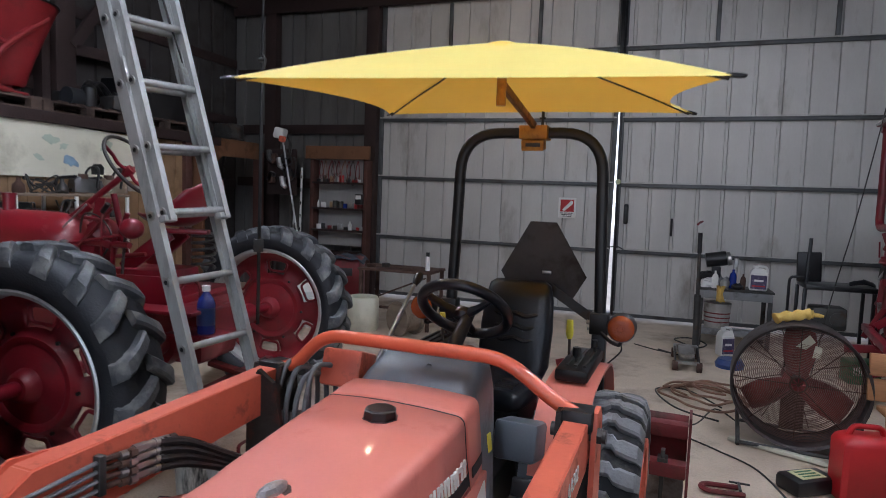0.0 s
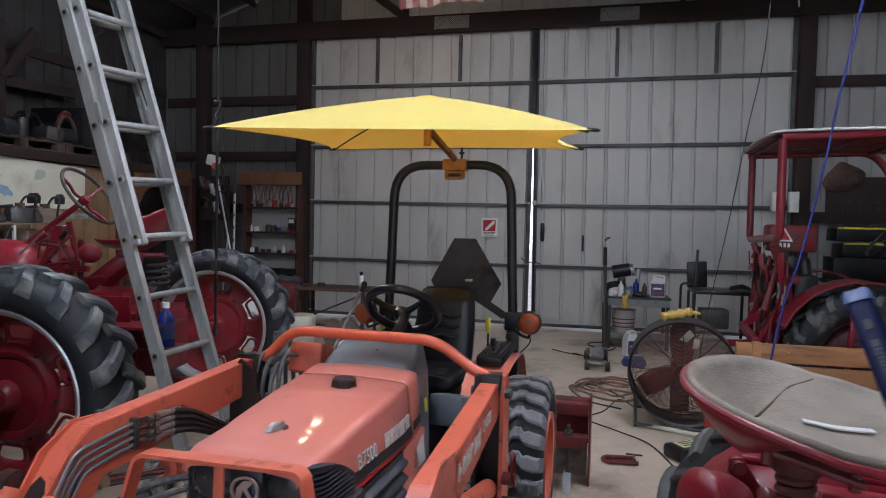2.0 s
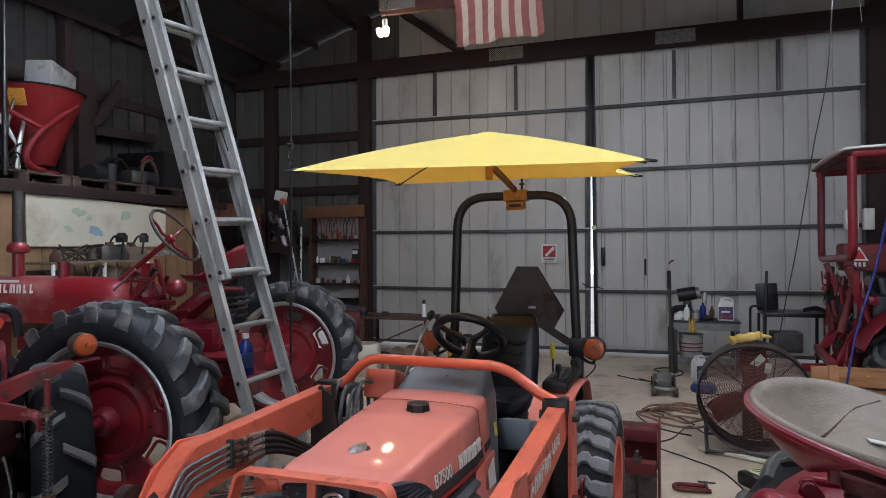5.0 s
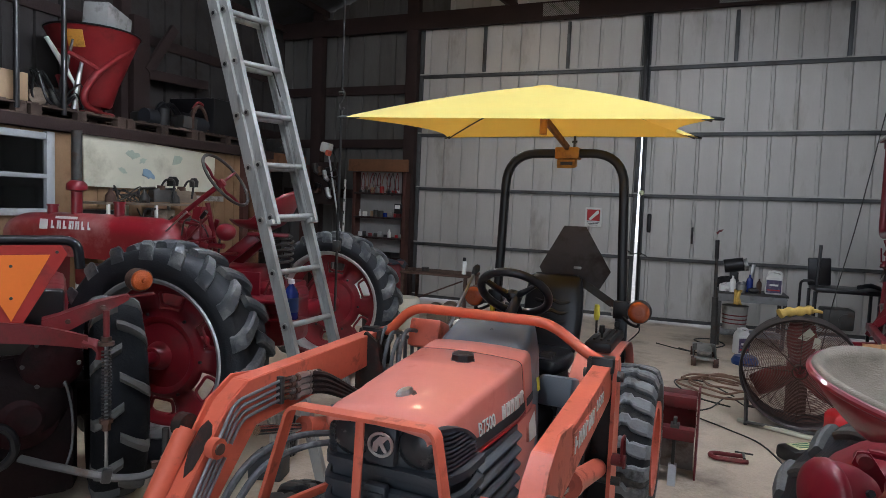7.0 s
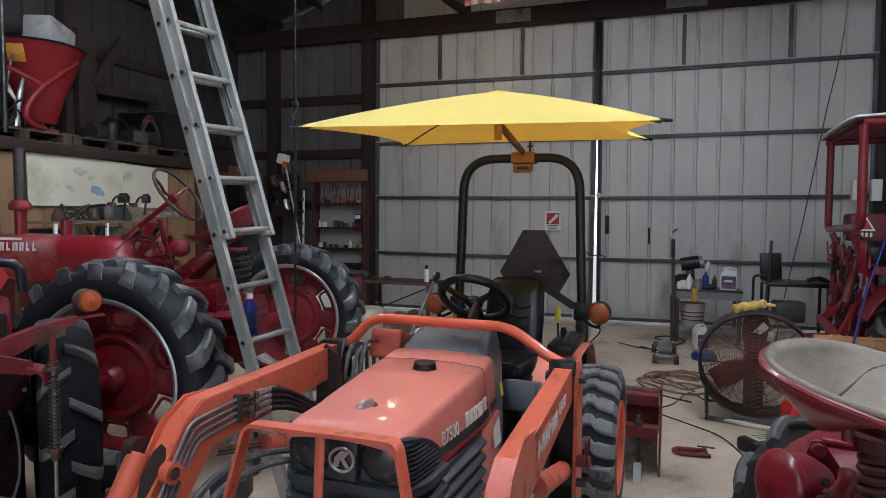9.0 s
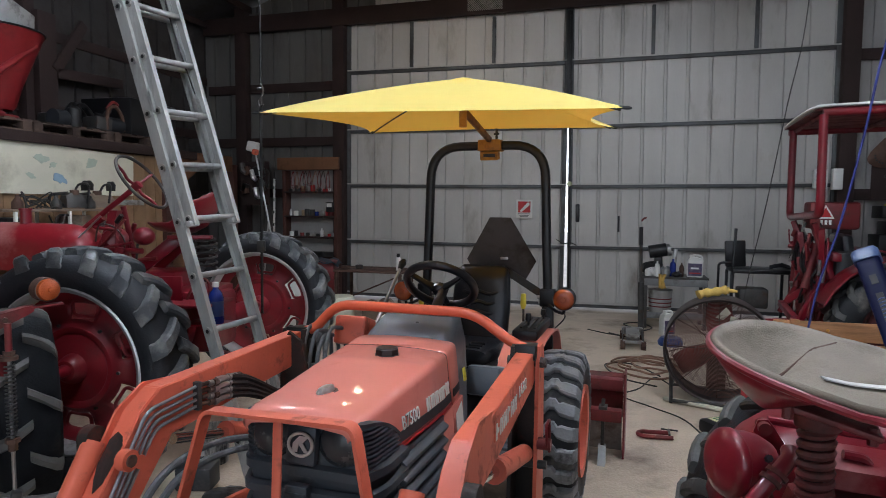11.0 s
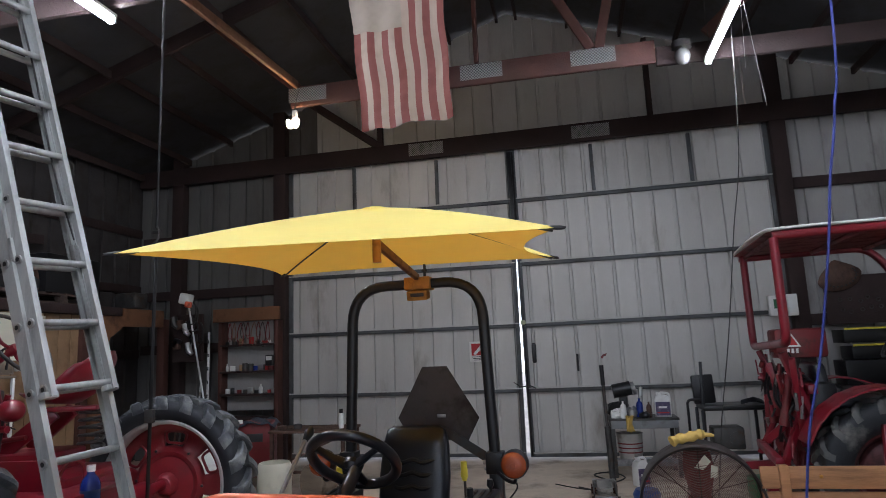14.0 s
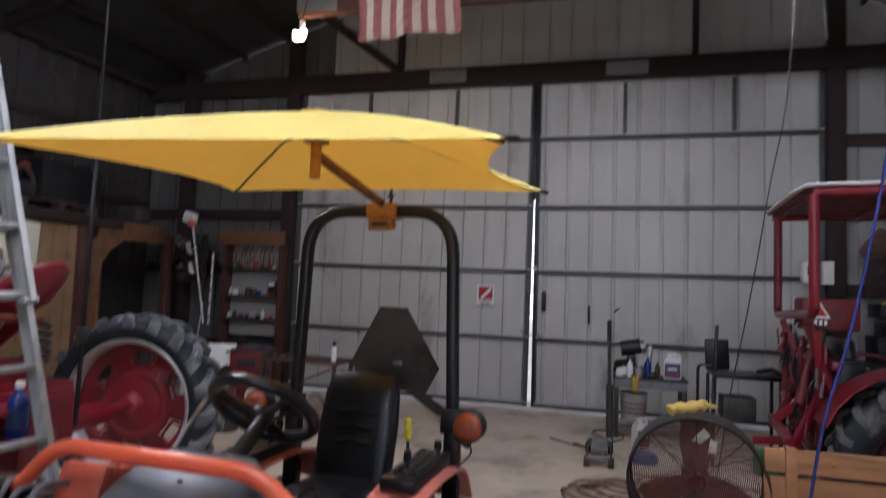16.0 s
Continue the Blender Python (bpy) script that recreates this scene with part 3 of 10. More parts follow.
def side_radius(prof, u):
    best = None
    for (r0, u0), (r1, u1) in zip(prof[3:12], prof[4:12]):
        if u0 <= u <= u1 and u1 > u0:
            best = r0 + (r1 - r0) * (u - u0) / (u1 - u0)
    return best if best is not None else prof[3][0]


def tyre(parent, R, w, rim_r, lug, count, m, style="bar", mat=None, lugmat=None):
    """A tractor tyre about the local X axis, its bars as a tread of their own."""
    prof = carcass(R, w, rim_r, lug)
    turn = m @ rot(0, 90, 0)
    bm = B()
    lathe(bm, prof, Matrix(), 56)
    body = part("tyre", bm, mat or M["rubber_clean"], parent, m=turn, angle=60)
    bm = B()
    for k in range(count):
        for side in (-1, 1):
            th0 = 2 * math.pi * (k + (0.5 if side > 0 and style != "block" else 0)) / count
            secs = []
            if style == "wide":
                us, sweep, half = [-0.04, 0.10, 0.24, 0.38, 0.47, 0.535], 0.80, 0.045
            elif style == "bar":
                us, sweep, half = [-0.03, 0.10, 0.24, 0.38, 0.47, 0.515], 0.70, 0.025
            else:
                us, sweep, half = [-0.02, 0.06, 0.14, 0.22, 0.36, 0.46, 0.52], 0.22, 0.031
            for i, f in enumerate(us):
                u = side * f * w
                base = side_radius(prof, min(max(u, -0.5299 * w), 0.5299 * w))
                if f > 0.5:
                    base = prof[3][0] + (prof[4][0] - prof[3][0]) * 0.55
                shift = sweep * w * f / R if style != "block" else (0.10 * w / R if 0.1 < f < 0.3 else (0.13 * w / R if f >= 0.3 else 0))
                top = base + lug * (0.96 if 0 < i < len(us) - 1 else 0.75)
                if f > 0.47:
                    top = base + lug * 0.35
                    u = side * (f + 0.012) * w
                c = th0 + shift
                hw = half / R * (1.25 if i > 2 else 1.0)
                tw = hw * (0.76 if style != "block" else 0.84)
                mid = base + (top - base) * 0.72
                secs.append([(base - 0.012, c - hw, u), (mid, c - (hw + 2 * tw) / 3, u), (top, c - tw * 0.72, u), (top, c + tw * 0.72, u), (mid, c + (hw + 2 * tw) / 3, u), (base - 0.012, c + hw, u)])
            vs = [[bm.verts.new((r * math.cos(a), r * math.sin(a), uu)) for r, a, uu in s] for s in secs]
            for p, q in zip(vs, vs[1:]):
                for j in range(6):
                    bm.faces.new((p[j], p[(j + 1) % 6], q[(j + 1) % 6], q[j]))
            bm.faces.new(vs[0]), bm.faces.new(vs[-1][::-1])
    part("tread", bm, lugmat or M["lug"], body, "raised dusty tread bars", angle=30)
    return body


def disc(bm, prof, m, n=72, slots=0, r_in=0.0, r_out=0.0, frac=0.5):
    """A pressed wheel disc with slots left open between two radii."""
    rings = [[bm.verts.new(m @ Vector((z, r * math.cos(2 * math.pi * k / n), r * math.sin(2 * math.pi * k / n)))) for k in range(n)] for r, z in prof]
    for i, (p, q) in enumerate(zip(rings, rings[1:])):
        mid = (prof[i][0] + prof[i + 1][0]) / 2
        for k in range(n):
            if slots and r_in < mid < r_out and ((k + 0.5) * slots / n) % 1.0 < frac:
                continue
            bm.faces.new((p[k], p[(k + 1) % n], q[(k + 1) % n], q[k]))


def thicken(ob, t):
    mod = ob.modifiers.new("thickness", "SOLIDIFY")
    mod.thickness, mod.offset = t, 0
    return ob


# ---- the compact tractor ----
K = thing("compact_tractor", pose(-0.0706, 3.6015, 0, 0, 0, -3.1), "orange compact loader tractor with black roll bar and yellow canopy", "tractor")

# wheels
for sx in (-1, 1):
    wh = part("rear_wheel", lathe(B(), [(0.0, 0.03), (0.06, 0.035), (0.11, 0.03), (0.12, 0.0), (0.17, -0.01), (0.20, 0.04), (0.205, 0.10), (0.235, 0.11), (0.235, 0.125), (0.20, 0.12), (0.195, 0.05)], rot(0, 90 * sx, 0), 32), M["orange_worn"], K, "orange pressed wheel", m=pose(sx * 0.487, 0, 0.41))
    tyre(wh, 0.41, 0.235, 0.215, 0.026, 23, Matrix(), "block", M["rubber"], paint("grey_tyre_lug", (0.20, 0.21, 0.22), 0.6, 0, 0.25, 9, 0.2, 80, (0.05, 0.05, 0.05), 0.4, 8))
    wh = part("front_wheel", lathe(B(), [(0.0, 0.03), (0.07, 0.03), (0.12, 0.0), (0.15, 0.04), (0.155, 0.08), (0.165, 0.085)], rot(0, 90 * sx, 0), 28), M["orange_worn"], K, "orange pressed front wheel", m=pose(sx * 0.47, -1.50, 0.285, 0, 0, 0))
    tyre(wh, 0.285, 0.20, 0.155, 0.022, 15, Matrix(), "block", M["rubber"], M["lug"])

# chassis, axles and engine
bm = B()
box(bm, (0, -0.75, 0.47), (0.22, 1.9, 0.22), bevel=0.02)
box(bm, (0, 0.05, 0.45), (0.30, 0.42, 0.34), bevel=0.03)
cyl(bm, (-0.45, 0, 0.42), (0.45, 0, 0.42), 0.07)
cyl(bm, (-0.40, -1.50, 0.285), (0.40, -1.50, 0.285), 0.045)
part("chassis", bm, M["black"], K, "grimy black chassis and axles")
bm = B()
box(bm, (0, -1.32, 0.70), (0.26, 0.62, 0.36), bevel=0.02)
cyl(bm, (0.14, -1.3, 0.72), (0.17, -1.3, 0.72), 0.07)
part("engine", bm, M["darksteel"], K, "dark oily engine")


# hood
def hood_ring(y, w, w2, zt, zb, crown=0.014, r=0.022):
    """One cross section of the bonnet, from the lower left edge over the top to the lower right."""
    pts = [(-w2, zb), (-(w + 0.35 * (w2 - w)), max(zt - 0.11, zb + 0.3 * (zt - zb)))]
    for a in (0, 30, 60, 90):
        pts.append((-(w - r) - r * math.cos(radians(a)), zt - r + r * math.sin(radians(a)) - crown * 0.6))
    pts += [(-w * 0.45, zt - crown * 0.15), (0, zt)]
    full = pts + [(-x, z) for x, z in pts[-2::-1]]
    dx = 0.02 * min(1.0, max(0.0, (-0.95 - y) / 0.3))
    sh = dx + 0.012 * min(1.0, max(0.0, (-1.3 - y) / 0.4))
    return [(x * (1 + dx * 5) + sh, y, z + 0.9 * dx * max(0.0, (-1.2 - y) / 0.6)) for x, z in full]


HOOD = [(-1.842, 0.140, 0.143, 0.975, 0.950), (-1.828, 0.154, 0.156, 0.998, 0.955), (-1.78, 0.162, 0.164, 1.008, 0.96), (-1.66, 0.166, 0.178, 1.014, 0.925), (-1.635, 0.167, 0.184, 1.016, 0.862), (-1.60, 0.168, 0.188, 1.022, 0.857), (-1.35, 0.182, 0.204, 1.040, 0.855), (-1.135, 0.195, 0.215, 1.050, 0.852)]
bm = B()
loft(bm, [hood_ring(*s) for s in HOOD], caps=False, closed=False)
hood = part("bonnet", bm, M["orange"], K, "glossy orange bonnet", angle=50)
thicken(hood, 0.006)
bm = B()
loft(bm, [hood_ring(*s) for s in ((-1.122, 0.196, 0.216, 1.050, 0.852), (-1.105, 0.197, 0.224, 1.051, 0.74), (-1.05, 0.201, 0.227, 1.056, 0.74), (-0.985, 0.202, 0.228, 1.057, 0.70), (-0.97, 0.196, 0.222, 1.050, 0.70))], caps=False, closed=False)
thicken(part("rear_bonnet", bm, M["orange"], K, "orange fixed rear bonnet section", angle=50), 0.006)
bm = B()
tube(bm, [(x * 1.001, y, z + 0.0005) for x, y, z in hood_ring(-1.128, 0.1955, 0.2155, 1.050, 0.853)], 0.0028, 5)
part("bonnet_seam", bm, M["bar"], K, "dark seam between the bonnet sections")
# lower side panels
for sx in (-1, 1):
    for y0, y1, z0, z1 in ((-1.63, -1.235, 0.53, 0.60), (-1.23, -0.985, 0.53, 0.849)):
        bm = B()
        yc = (y0 + y1) / 2
        box(bm, (sx * (0.226 - 0.010 * (yc + 1.43)) + 0.012, yc, (z0 + z1) / 2), (0.018, y1 - y0, z1 - z0), rot(0, 0, sx * 0.6), 0.005)
        part("side_panel", bm, M["orange"], K, "orange lower side panel")
    bm = B()
    box(bm, (sx * 0.222 + 0.012, -1.43, 0.727), (0.016, 0.39, 0.25), rot(0, 0, -sx * 1.9), 0.006)
    sg = part("side_grille", bm, M["grille"], K, "black louvred side grille")
    for k in range(5):
        bm = B()
        box(bm, (sx * 0.236 + 0.012, -1.43, 0.618 + 0.050 * k), (0.030, 0.365, 0.026), rot(0, sx * 32, -sx * 1.9), 0.007)
        part("louvre", bm, M["grille"], sg)
SIDE = HOOD[3:] + [(-1.105, 0.197, 0.224, 1.051, 0.74), (-1.05, 0.201, 0.227, 1.056, 0.74), (-0.985, 0.202, 0.228, 1.057, 0.70)]


def bonnet_side(y, z):
    """How far out the right side of the bonnet lies."""
    for p, q in zip(SIDE, SIDE[1:]):
        if p[0] <= y <= q[0]:
            u = (y - p[0]) / (q[0] - p[0])
            w, w2, zt, zb = (p[n] + (q[n] - p[n]) * u for n in (1, 2, 3, 4))
            dx = 0.02 * min(1.0, max(0.0, (-0.95 - y) / 0.3))
            x1, z1 = w + 0.35 * (w2 - w), zt - 0.11
            f = min(1.2, max(0.0, (z - zb) / (z1 - zb)))
            return (w2 + (x1 - w2) * f) * (1 + dx * 5) + dx + 0.012 * min(1.0, max(0.0, (-1.3 - y) / 0.4))
    return 0.24


def decal(name, y0, y1, z0, h, slope, mat, label, parent=None, lift=0.0075):
    bm = B()
    rows = []
    n = max(2, int((y1 - y0) / 0.03))
    for k in range(n + 1):
        y = y0 + (y1 - y0) * k / n
        z = z0 + slope * (y - y0)
        rows.append([(bonnet_side(y, z - h / 2) + lift, y, z - h / 2), (bonnet_side(y, z + h / 2) + lift, y, z + h / 2), (bonnet_side(y, z + h / 2) + lift - 0.002, y, z + h / 2), (bonnet_side(y, z - h / 2) + lift - 0.002, y, z - h / 2)])
    loft(bm, rows)
    return part(name, bm, mat, parent or K, label, smooth=False)


decal("stripe", -1.605, -1.142, 0.897, 0.028, -0.018, M["bar"], "dark decal stripe")
decal("stripe", -1.105, -0.995, 0.889, 0.028, -0.018, M["bar"], "dark decal stripe")
decal("pinstripe", -1.605, -1.142, 0.8705, 0.005, -0.012, M["red_plastic"], "thin red pinstripe")
for lift, dy, dz, mat, lab in ((0.0080, 0.003, -0.003, "bar", "dark edge of the model number"), (0.0100, 0.0, 0.0, "letter", "white raised model number")):
    words("lettering", "B7500", 0.060, M[mat], K, pose(bonnet_side(-1.512, 0.927) + lift, -1.512 + dy, 0.927 + dz, 90 - 7, 0, 90 - 4.5), lab, 0.0012, 0.80)
for k, (w, style) in enumerate(((0.026, 0), (0.026, 1), (0.026, 1), (0.028, 1), (0.024, 2), (0.028, 1))):
    bm = B()
    y = -1.372 + 0.0372 * k
    z = 0.930
    x = bonnet_side(y, z) + 0.0095
    tilt = rot(0.0, -7, -4.5)
    box(bm, (x, y - w * 0.36, z), (0.003, w * 0.34, 0.044), tilt)
    if style != 2:
        box(bm, (x, y + w * 0.36, z), (0.003, w * 0.34, 0.044), tilt)
    box(bm, (x, y, z + (0.014 if style else 0.0)), (0.003, w, 0.012), tilt)
    part("letter_mark", bm, M["letter"], K, "white maker's mark", smooth=False)
bm = B()
box(bm, (0.2455, -1.045, 0.783), (0.003, 0.075, 0.095), rot(0, -6, -2))
part("warning_label", bm, M["letter"], K, "white warning label", smooth=False)
bm = B()
box(bm, (0.245, -0.985, 0.93), (0.003, 0.025, 0.05), rot(0, -8, -2))
part("yellow_label", bm, M["yellowpaint"], K, "small yellow label", smooth=False)

# radiator cap and emblem on the bonnet
bm = B()
lathe(bm, [(0.0, 0.034), (0.036, 0.034), (0.042, 0.030), (0.043, 0.010), (0.047, 0.010), (0.047, 0.0)], pose(0.034, -1.243, 1.040), 8)
part("fuel_cap", bm, M["black"], K, "black ribbed filler cap", angle=30)
bm = B()
lathe(bm, [(0.046, 0.004), (0.058, 0.001), (0.060, -0.006)], pose(0.034, -1.243, 1.042), 24)
part("cap_recess", bm, M["black"], K, "dark recess round the cap")
bm = B()
em = [[(0.0, -0.036), (0.012, -0.026), (0.018, 0.0), (0.012, 0.026), (0.0, 0.038), (-0.014, 0.024), (-0.019, 0.0), (-0.013, -0.026)]]
loft(bm, [[(x * s, y * s, z) for x, y in em[0]] for s, z in ((1.0, -0.006), (1.0, 0.004), (0.72, 0.012), (0.3, 0.016))])
bm.transform(pose(0.02, -1.66, 1.034, 6, 0, -14))
part("ornament_scar", plate(B(), [(0.030 * math.cos(a * 0.524) * (1.15 if a % 3 else 0.85), 0.044 * math.sin(a * 0.524)) for a in range(12)], 0.002, pose(0.022, -1.662, 1.029, 6 - 90, 0, 0)), M["rust"], K, "bare rusty patch round the ornament", smooth=False)
part("ornament", bm, paint("worn_chrome", (0.62, 0.62, 0.62), 0.28, 1.0, 0.2, 60, 0.3, 90), K, "worn chrome bonnet ornament", angle=20)

# nose: grille, headlights, emblem, corner gills
def gill_path(sx, u):
    """Round the corner of the nose and back along its side: place, outward normal, top height."""
    if u < 0.5:
        a = radians(180 * u)
        p, n = Vector((sx * (0.142 + 0.036 * math.sin(a)), -1.755 - 0.052 * math.cos(a), 0)), Vector((sx * math.sin(a), -math.cos(a), 0))
    else:
        v = (u - 0.5) / 0.5
        p, n = Vector((sx * (0.178 + 0.012 * v), -1.755 + 0.118 * v, 0)), Vector((sx, 0, 0))
    return p, n, 0.945 - 0.072 * max(0.0, (u - 0.25) / 0.75) ** 2.2


bm = B()
loft(bm, [[(x, y, z) for x, z in ((-w, z0), (-w, z1 - 0.02), (-w + 0.02, z1), (w - 0.02, z1), (w, z1 - 0.02), (w, z0))] for y, w, z0, z1 in ((-1.80, 0.155, 0.52, 0.925), (-1.735, 0.172, 0.52, 0.945), (-1.60, 0.176, 0.52, 0.78))])
nose = part("grille", bm, M["grille"], K, "dark plastic radiator grille", m=Matrix.Translation((0.040, -0.008, 0.055)) @ Matrix.Diagonal((1.09, 1, 1, 1)))
for z, dy, hh in ((0.812, 0.022, 0.034), (0.752, 0.030, 0.030), (0.685, 0.028, 0.030), (0.62, 0.024, 0.03), (0.555, 0.02, 0.03)):
    bm = B()
    pts = [(-0.205, -1.60, z), (-0.203, -1.74, z), (-0.165, -1.80 - dy, z - 0.004), (0.165, -1.80 - dy, z - 0.004), (0.203, -1.74, z), (0.205, -1.60, z)]
    rp = rounded_path(pts, 0.03, 3)
    rings = []
    for p in rp:
        out = Vector((p.x * 0.35, p.y + 1.62, 0))
        out = out.normalized() if out.length > 0 else Vector((0, -1, 0))
        rings.append([p + out * -0.02 + Vector((0, 0, hh / 2)), p + Vector((0, 0, hh / 2 - 0.006)), p + Vector((0, 0, -hh / 2 + 0.004)), p + out * -0.02 + Vector((0, 0, -hh / 2))])
    loft(bm, rings)
    part("grille_bar", bm, M["grille"], nose)
for sx in (-1, 1):
    bm = B()
    lathe(bm, [(0.0, 0.022), (0.03, 0.020), (0.052, 0.010), (0.06, 0.0), (0.063, -0.02)], pose(sx * 0.097, -1.800, 0.885, 90), 22)
    part("headlight", bm, M["lens_dark"], nose, "round dark headlight glass")
    bm = B()
    rings = []
    for j in range(13):
        p, n, zt = gill_path(sx, j / 12)
        rings.append([p - n * 0.006 + Vector((0, 0, 0.79)), p - n * 0.006 + Vector((0, 0, zt)), p - n * 0.03 + Vector((0, 0, zt)), p - n * 0.03 + Vector((0, 0, 0.79))])
    loft(bm, rings)
    part("gill_panel", bm, M["bar"], nose, angle=60)
    bm = B()
    rings = []
    for j in range(13):
        p, n, zt = gill_path(sx, j / 12)
        rings.append([p + n * 0.003 + Vector((0, 0, zt - 0.004)), p + n * 0.004 + Vector((0, 0, zt + 0.006)), p - n * 0.016 + Vector((0, 0, zt + 0.008)), p - n * 0.016 + Vector((0, 0, zt - 0.004))])
    loft(bm, rings)
    part("gill_rim", bm, M["grille"], nose, angle=40)
    for k in range(12):
        z = 0.797 + 0.0128 * k
        ends = [j / 24 for j in range(25) if gill_path(sx, j / 24)[2] > z + 0.004]
        bm = B()
        rings = []
        for u in ends:
            p, n, zt = gill_path(sx, u)
            p = p + Vector((0, 0, z))
            rings.append([p - n * 0.014 + Vector((0, 0, 0.0045)), p + n * 0.003 + Vector((0, 0, 0.0030)), p + n * 0.005 + Vector((0, 0, -0.0020)), p - n * 0.014 + Vector((0, 0, -0.0035))])
        if len(rings) > 2:
            loft(bm, rings)
            part("corner_gill", bm, M["grille"], nose, angle=20)
        else:
            bm.free()
bm = B()
box(bm, (0, -1.812, 0.880), (0.086, 0.03, 0.11), rot(-8, 0, 0), 0.012)
part("badge_panel", bm, M["grille"], nose)
bm = B()
box(bm, (0, -1.838, 0.66), (0.062, 0.03, 0.24), None, 0.006)
gc_ = part("grille_centre", bm, M["grille"], nose)
for k in range(13):
    bm = B()
    box(bm, (0, -1.855, 0.56 + 0.0165 * k), (0.056, 0.008, 0.008), None, 0.002)
    part("centre_rib", bm, M["grille"], gc_)
bm = B()
tube(bm, [(0.033 * math.cos(a * math.pi / 10), 0, 0.030 * math.sin(a * math.pi / 10)) for a in range(20)], 0.0045, 6, closed=True)
plate(bm, [(-0.022, -0.02), (-0.008, -0.02), (-0.004, 0.0), (0.012, -0.02), (0.024, -0.02), (0.006, 0.004), (0.022, 0.022), (-0.004, 0.022), (-0.02, 0.004)], 0.003)
bm.transform(pose(0.006, -1.836, 0.888, -8))
part("badge", bm, paint("dull_chrome", (0.55, 0.55, 0.54), 0.34, 0.9, 0.1, 30), nose, "dull chrome ring badge")

# brush guard in front of the grille
bm = B()
guard = rounded_path([(-0.375, -1.95, 0.36), (-0.312, -1.94, 0.62), (-0.207, -1.90, 1.028), (0.236, -1.90, 1.036), (0.332, -1.94, 0.62), (0.385, -1.95, 0.36)], 0.028, 5)
rings = []
for i, p in enumerate(guard):
    a, b = guard[max(0, i - 1)], guard[min(len(guard) - 1, i + 1)]
    t = (b - a).normalized()
    n = t.cross(Vector((0, 1, 0))).normalized()
    rings.append([p + n * 0.005 + Vector((0, -0.022, 0)), p + n * 0.005 + Vector((0, 0.022, 0)), p - n * 0.005 + Vector((0, 0.022, 0)), p - n * 0.005 + Vector((0, -0.022, 0))])
loft(bm, rings)
bg = part("brush_guard", bm, M["orange_worn"], K, "scuffed orange front brush guard", angle=30)
for a, b in (((0.016, -1.90, 1.026), (0.016, -1.94, 0.38)), ((-0.335, -1.95, 0.50), (0.352, -1.95, 0.50)), ((-0.295, -1.925, 0.70), (-0.215, -1.62, 0.70)), ((0.315, -1.925, 0.70), (0.215, -1.62, 0.70))):
    bm = B()
    beam(bm, a, b, 0.010 if a[0] == b[0] else 0.016, 0.026, 0.003, 90 if a[0] == b[0] else 0)
    part("guard_bar", bm, M["orange_worn"], bg)

# dash cowl, steering, seat
bm = B()
def cowl(y, w, zt, zb, r=0.05):
    pts = [(-w - 0.02, zb), (-w - 0.01, zt - 0.10)] + [(-(w - r) - r * math.cos(radians(a)), zt - r + r * math.sin(radians(a))) for a in (0, 30, 60, 90)]
    return [(x, y, z) for x, z in pts + [(-x, z) for x, z in pts[::-1]]]
loft(bm, [cowl(-0.972, 0.198, 1.045, 0.52), cowl(-0.93, 0.185, 1.085, 0.52), cowl(-0.84, 0.172, 1.125, 0.52), cowl(-0.76, 0.165, 1.135, 0.52), cowl(-0.72, 0.16, 1.10, 0.52), cowl(-0.70, 0.16, 0.98, 0.52)])
dash = part("dash_cowl", bm, M["plastic"], K, "grey plastic dash cowl", angle=45)
bm = B()
lathe(bm, [(0.0, 0.006), (0.007, 0.005), (0.009, 0.0)], pose(0.02, -0.905, 1.098, -28), 10)
part("screw", bm, M["black"], dash)
part("steering_column", cyl(B(), (0, -0.74, 1.04), (0, -0.50, 1.19), 0.028, 0.022), M["black"], K)
bm = B()
wm = pose(-0.022, -0.49, 1.200, -42, 0, 0) @ Matrix.Diagonal((0.89, 0.89, 0.89, 1))
tube(bm, [wm @ Vector((0.182 * math.cos(a * math.pi / 18), 0.182 * math.sin(a * math.pi / 18), 0)) for a in range(36)], 0.020, 10, closed=True)
kw = part("steering_wheel", bm, M["vinyl"], K, "black three-spoke steering wheel")
for a in (-35, 90, 215):
    c, s = math.cos(radians(a)), math.sin(radians(a))
    bm = B()
    tube(bm, [wm @ Vector((0, 0, -0.03)), wm @ Vector((0.09 * c, 0.09 * s, -0.02)), wm @ Vector((0.18 * c, 0.18 * s, 0))], [0.026, 0.018, 0.014], 8, flat=0.6)
    part("wheel_spoke", bm, M["vinyl"], kw)
bm = B()
lathe(bm, [(0.0, 0.0), (0.04, -0.005), (0.045, -0.03), (0.03, -0.05), (0.0, -0.05)], wm, 18)
part("wheel_hub", bm, M["vinyl"], kw)


def cushion(bm, rows):
    """A padded form over rows of cross sections (centre, half width, half thickness, tangent up)."""
    rings = []
    for (c, w, h, up) in rows:
        c, up = Vector(c), Vector(up).normalized()
        pts = []
        for k in range(20):
            a = 2 * math.pi * k / 20
            x, y = math.cos(a), math.sin(a)
            x = math.copysign(abs(x) ** 0.5, x)
            y = math.copysign(abs(y) ** 0.6, y)
            pts.append(c + Vector((w * x, 0, 0)) + up * (h * y))
        rings.append(pts)
    return loft(bm, rings)


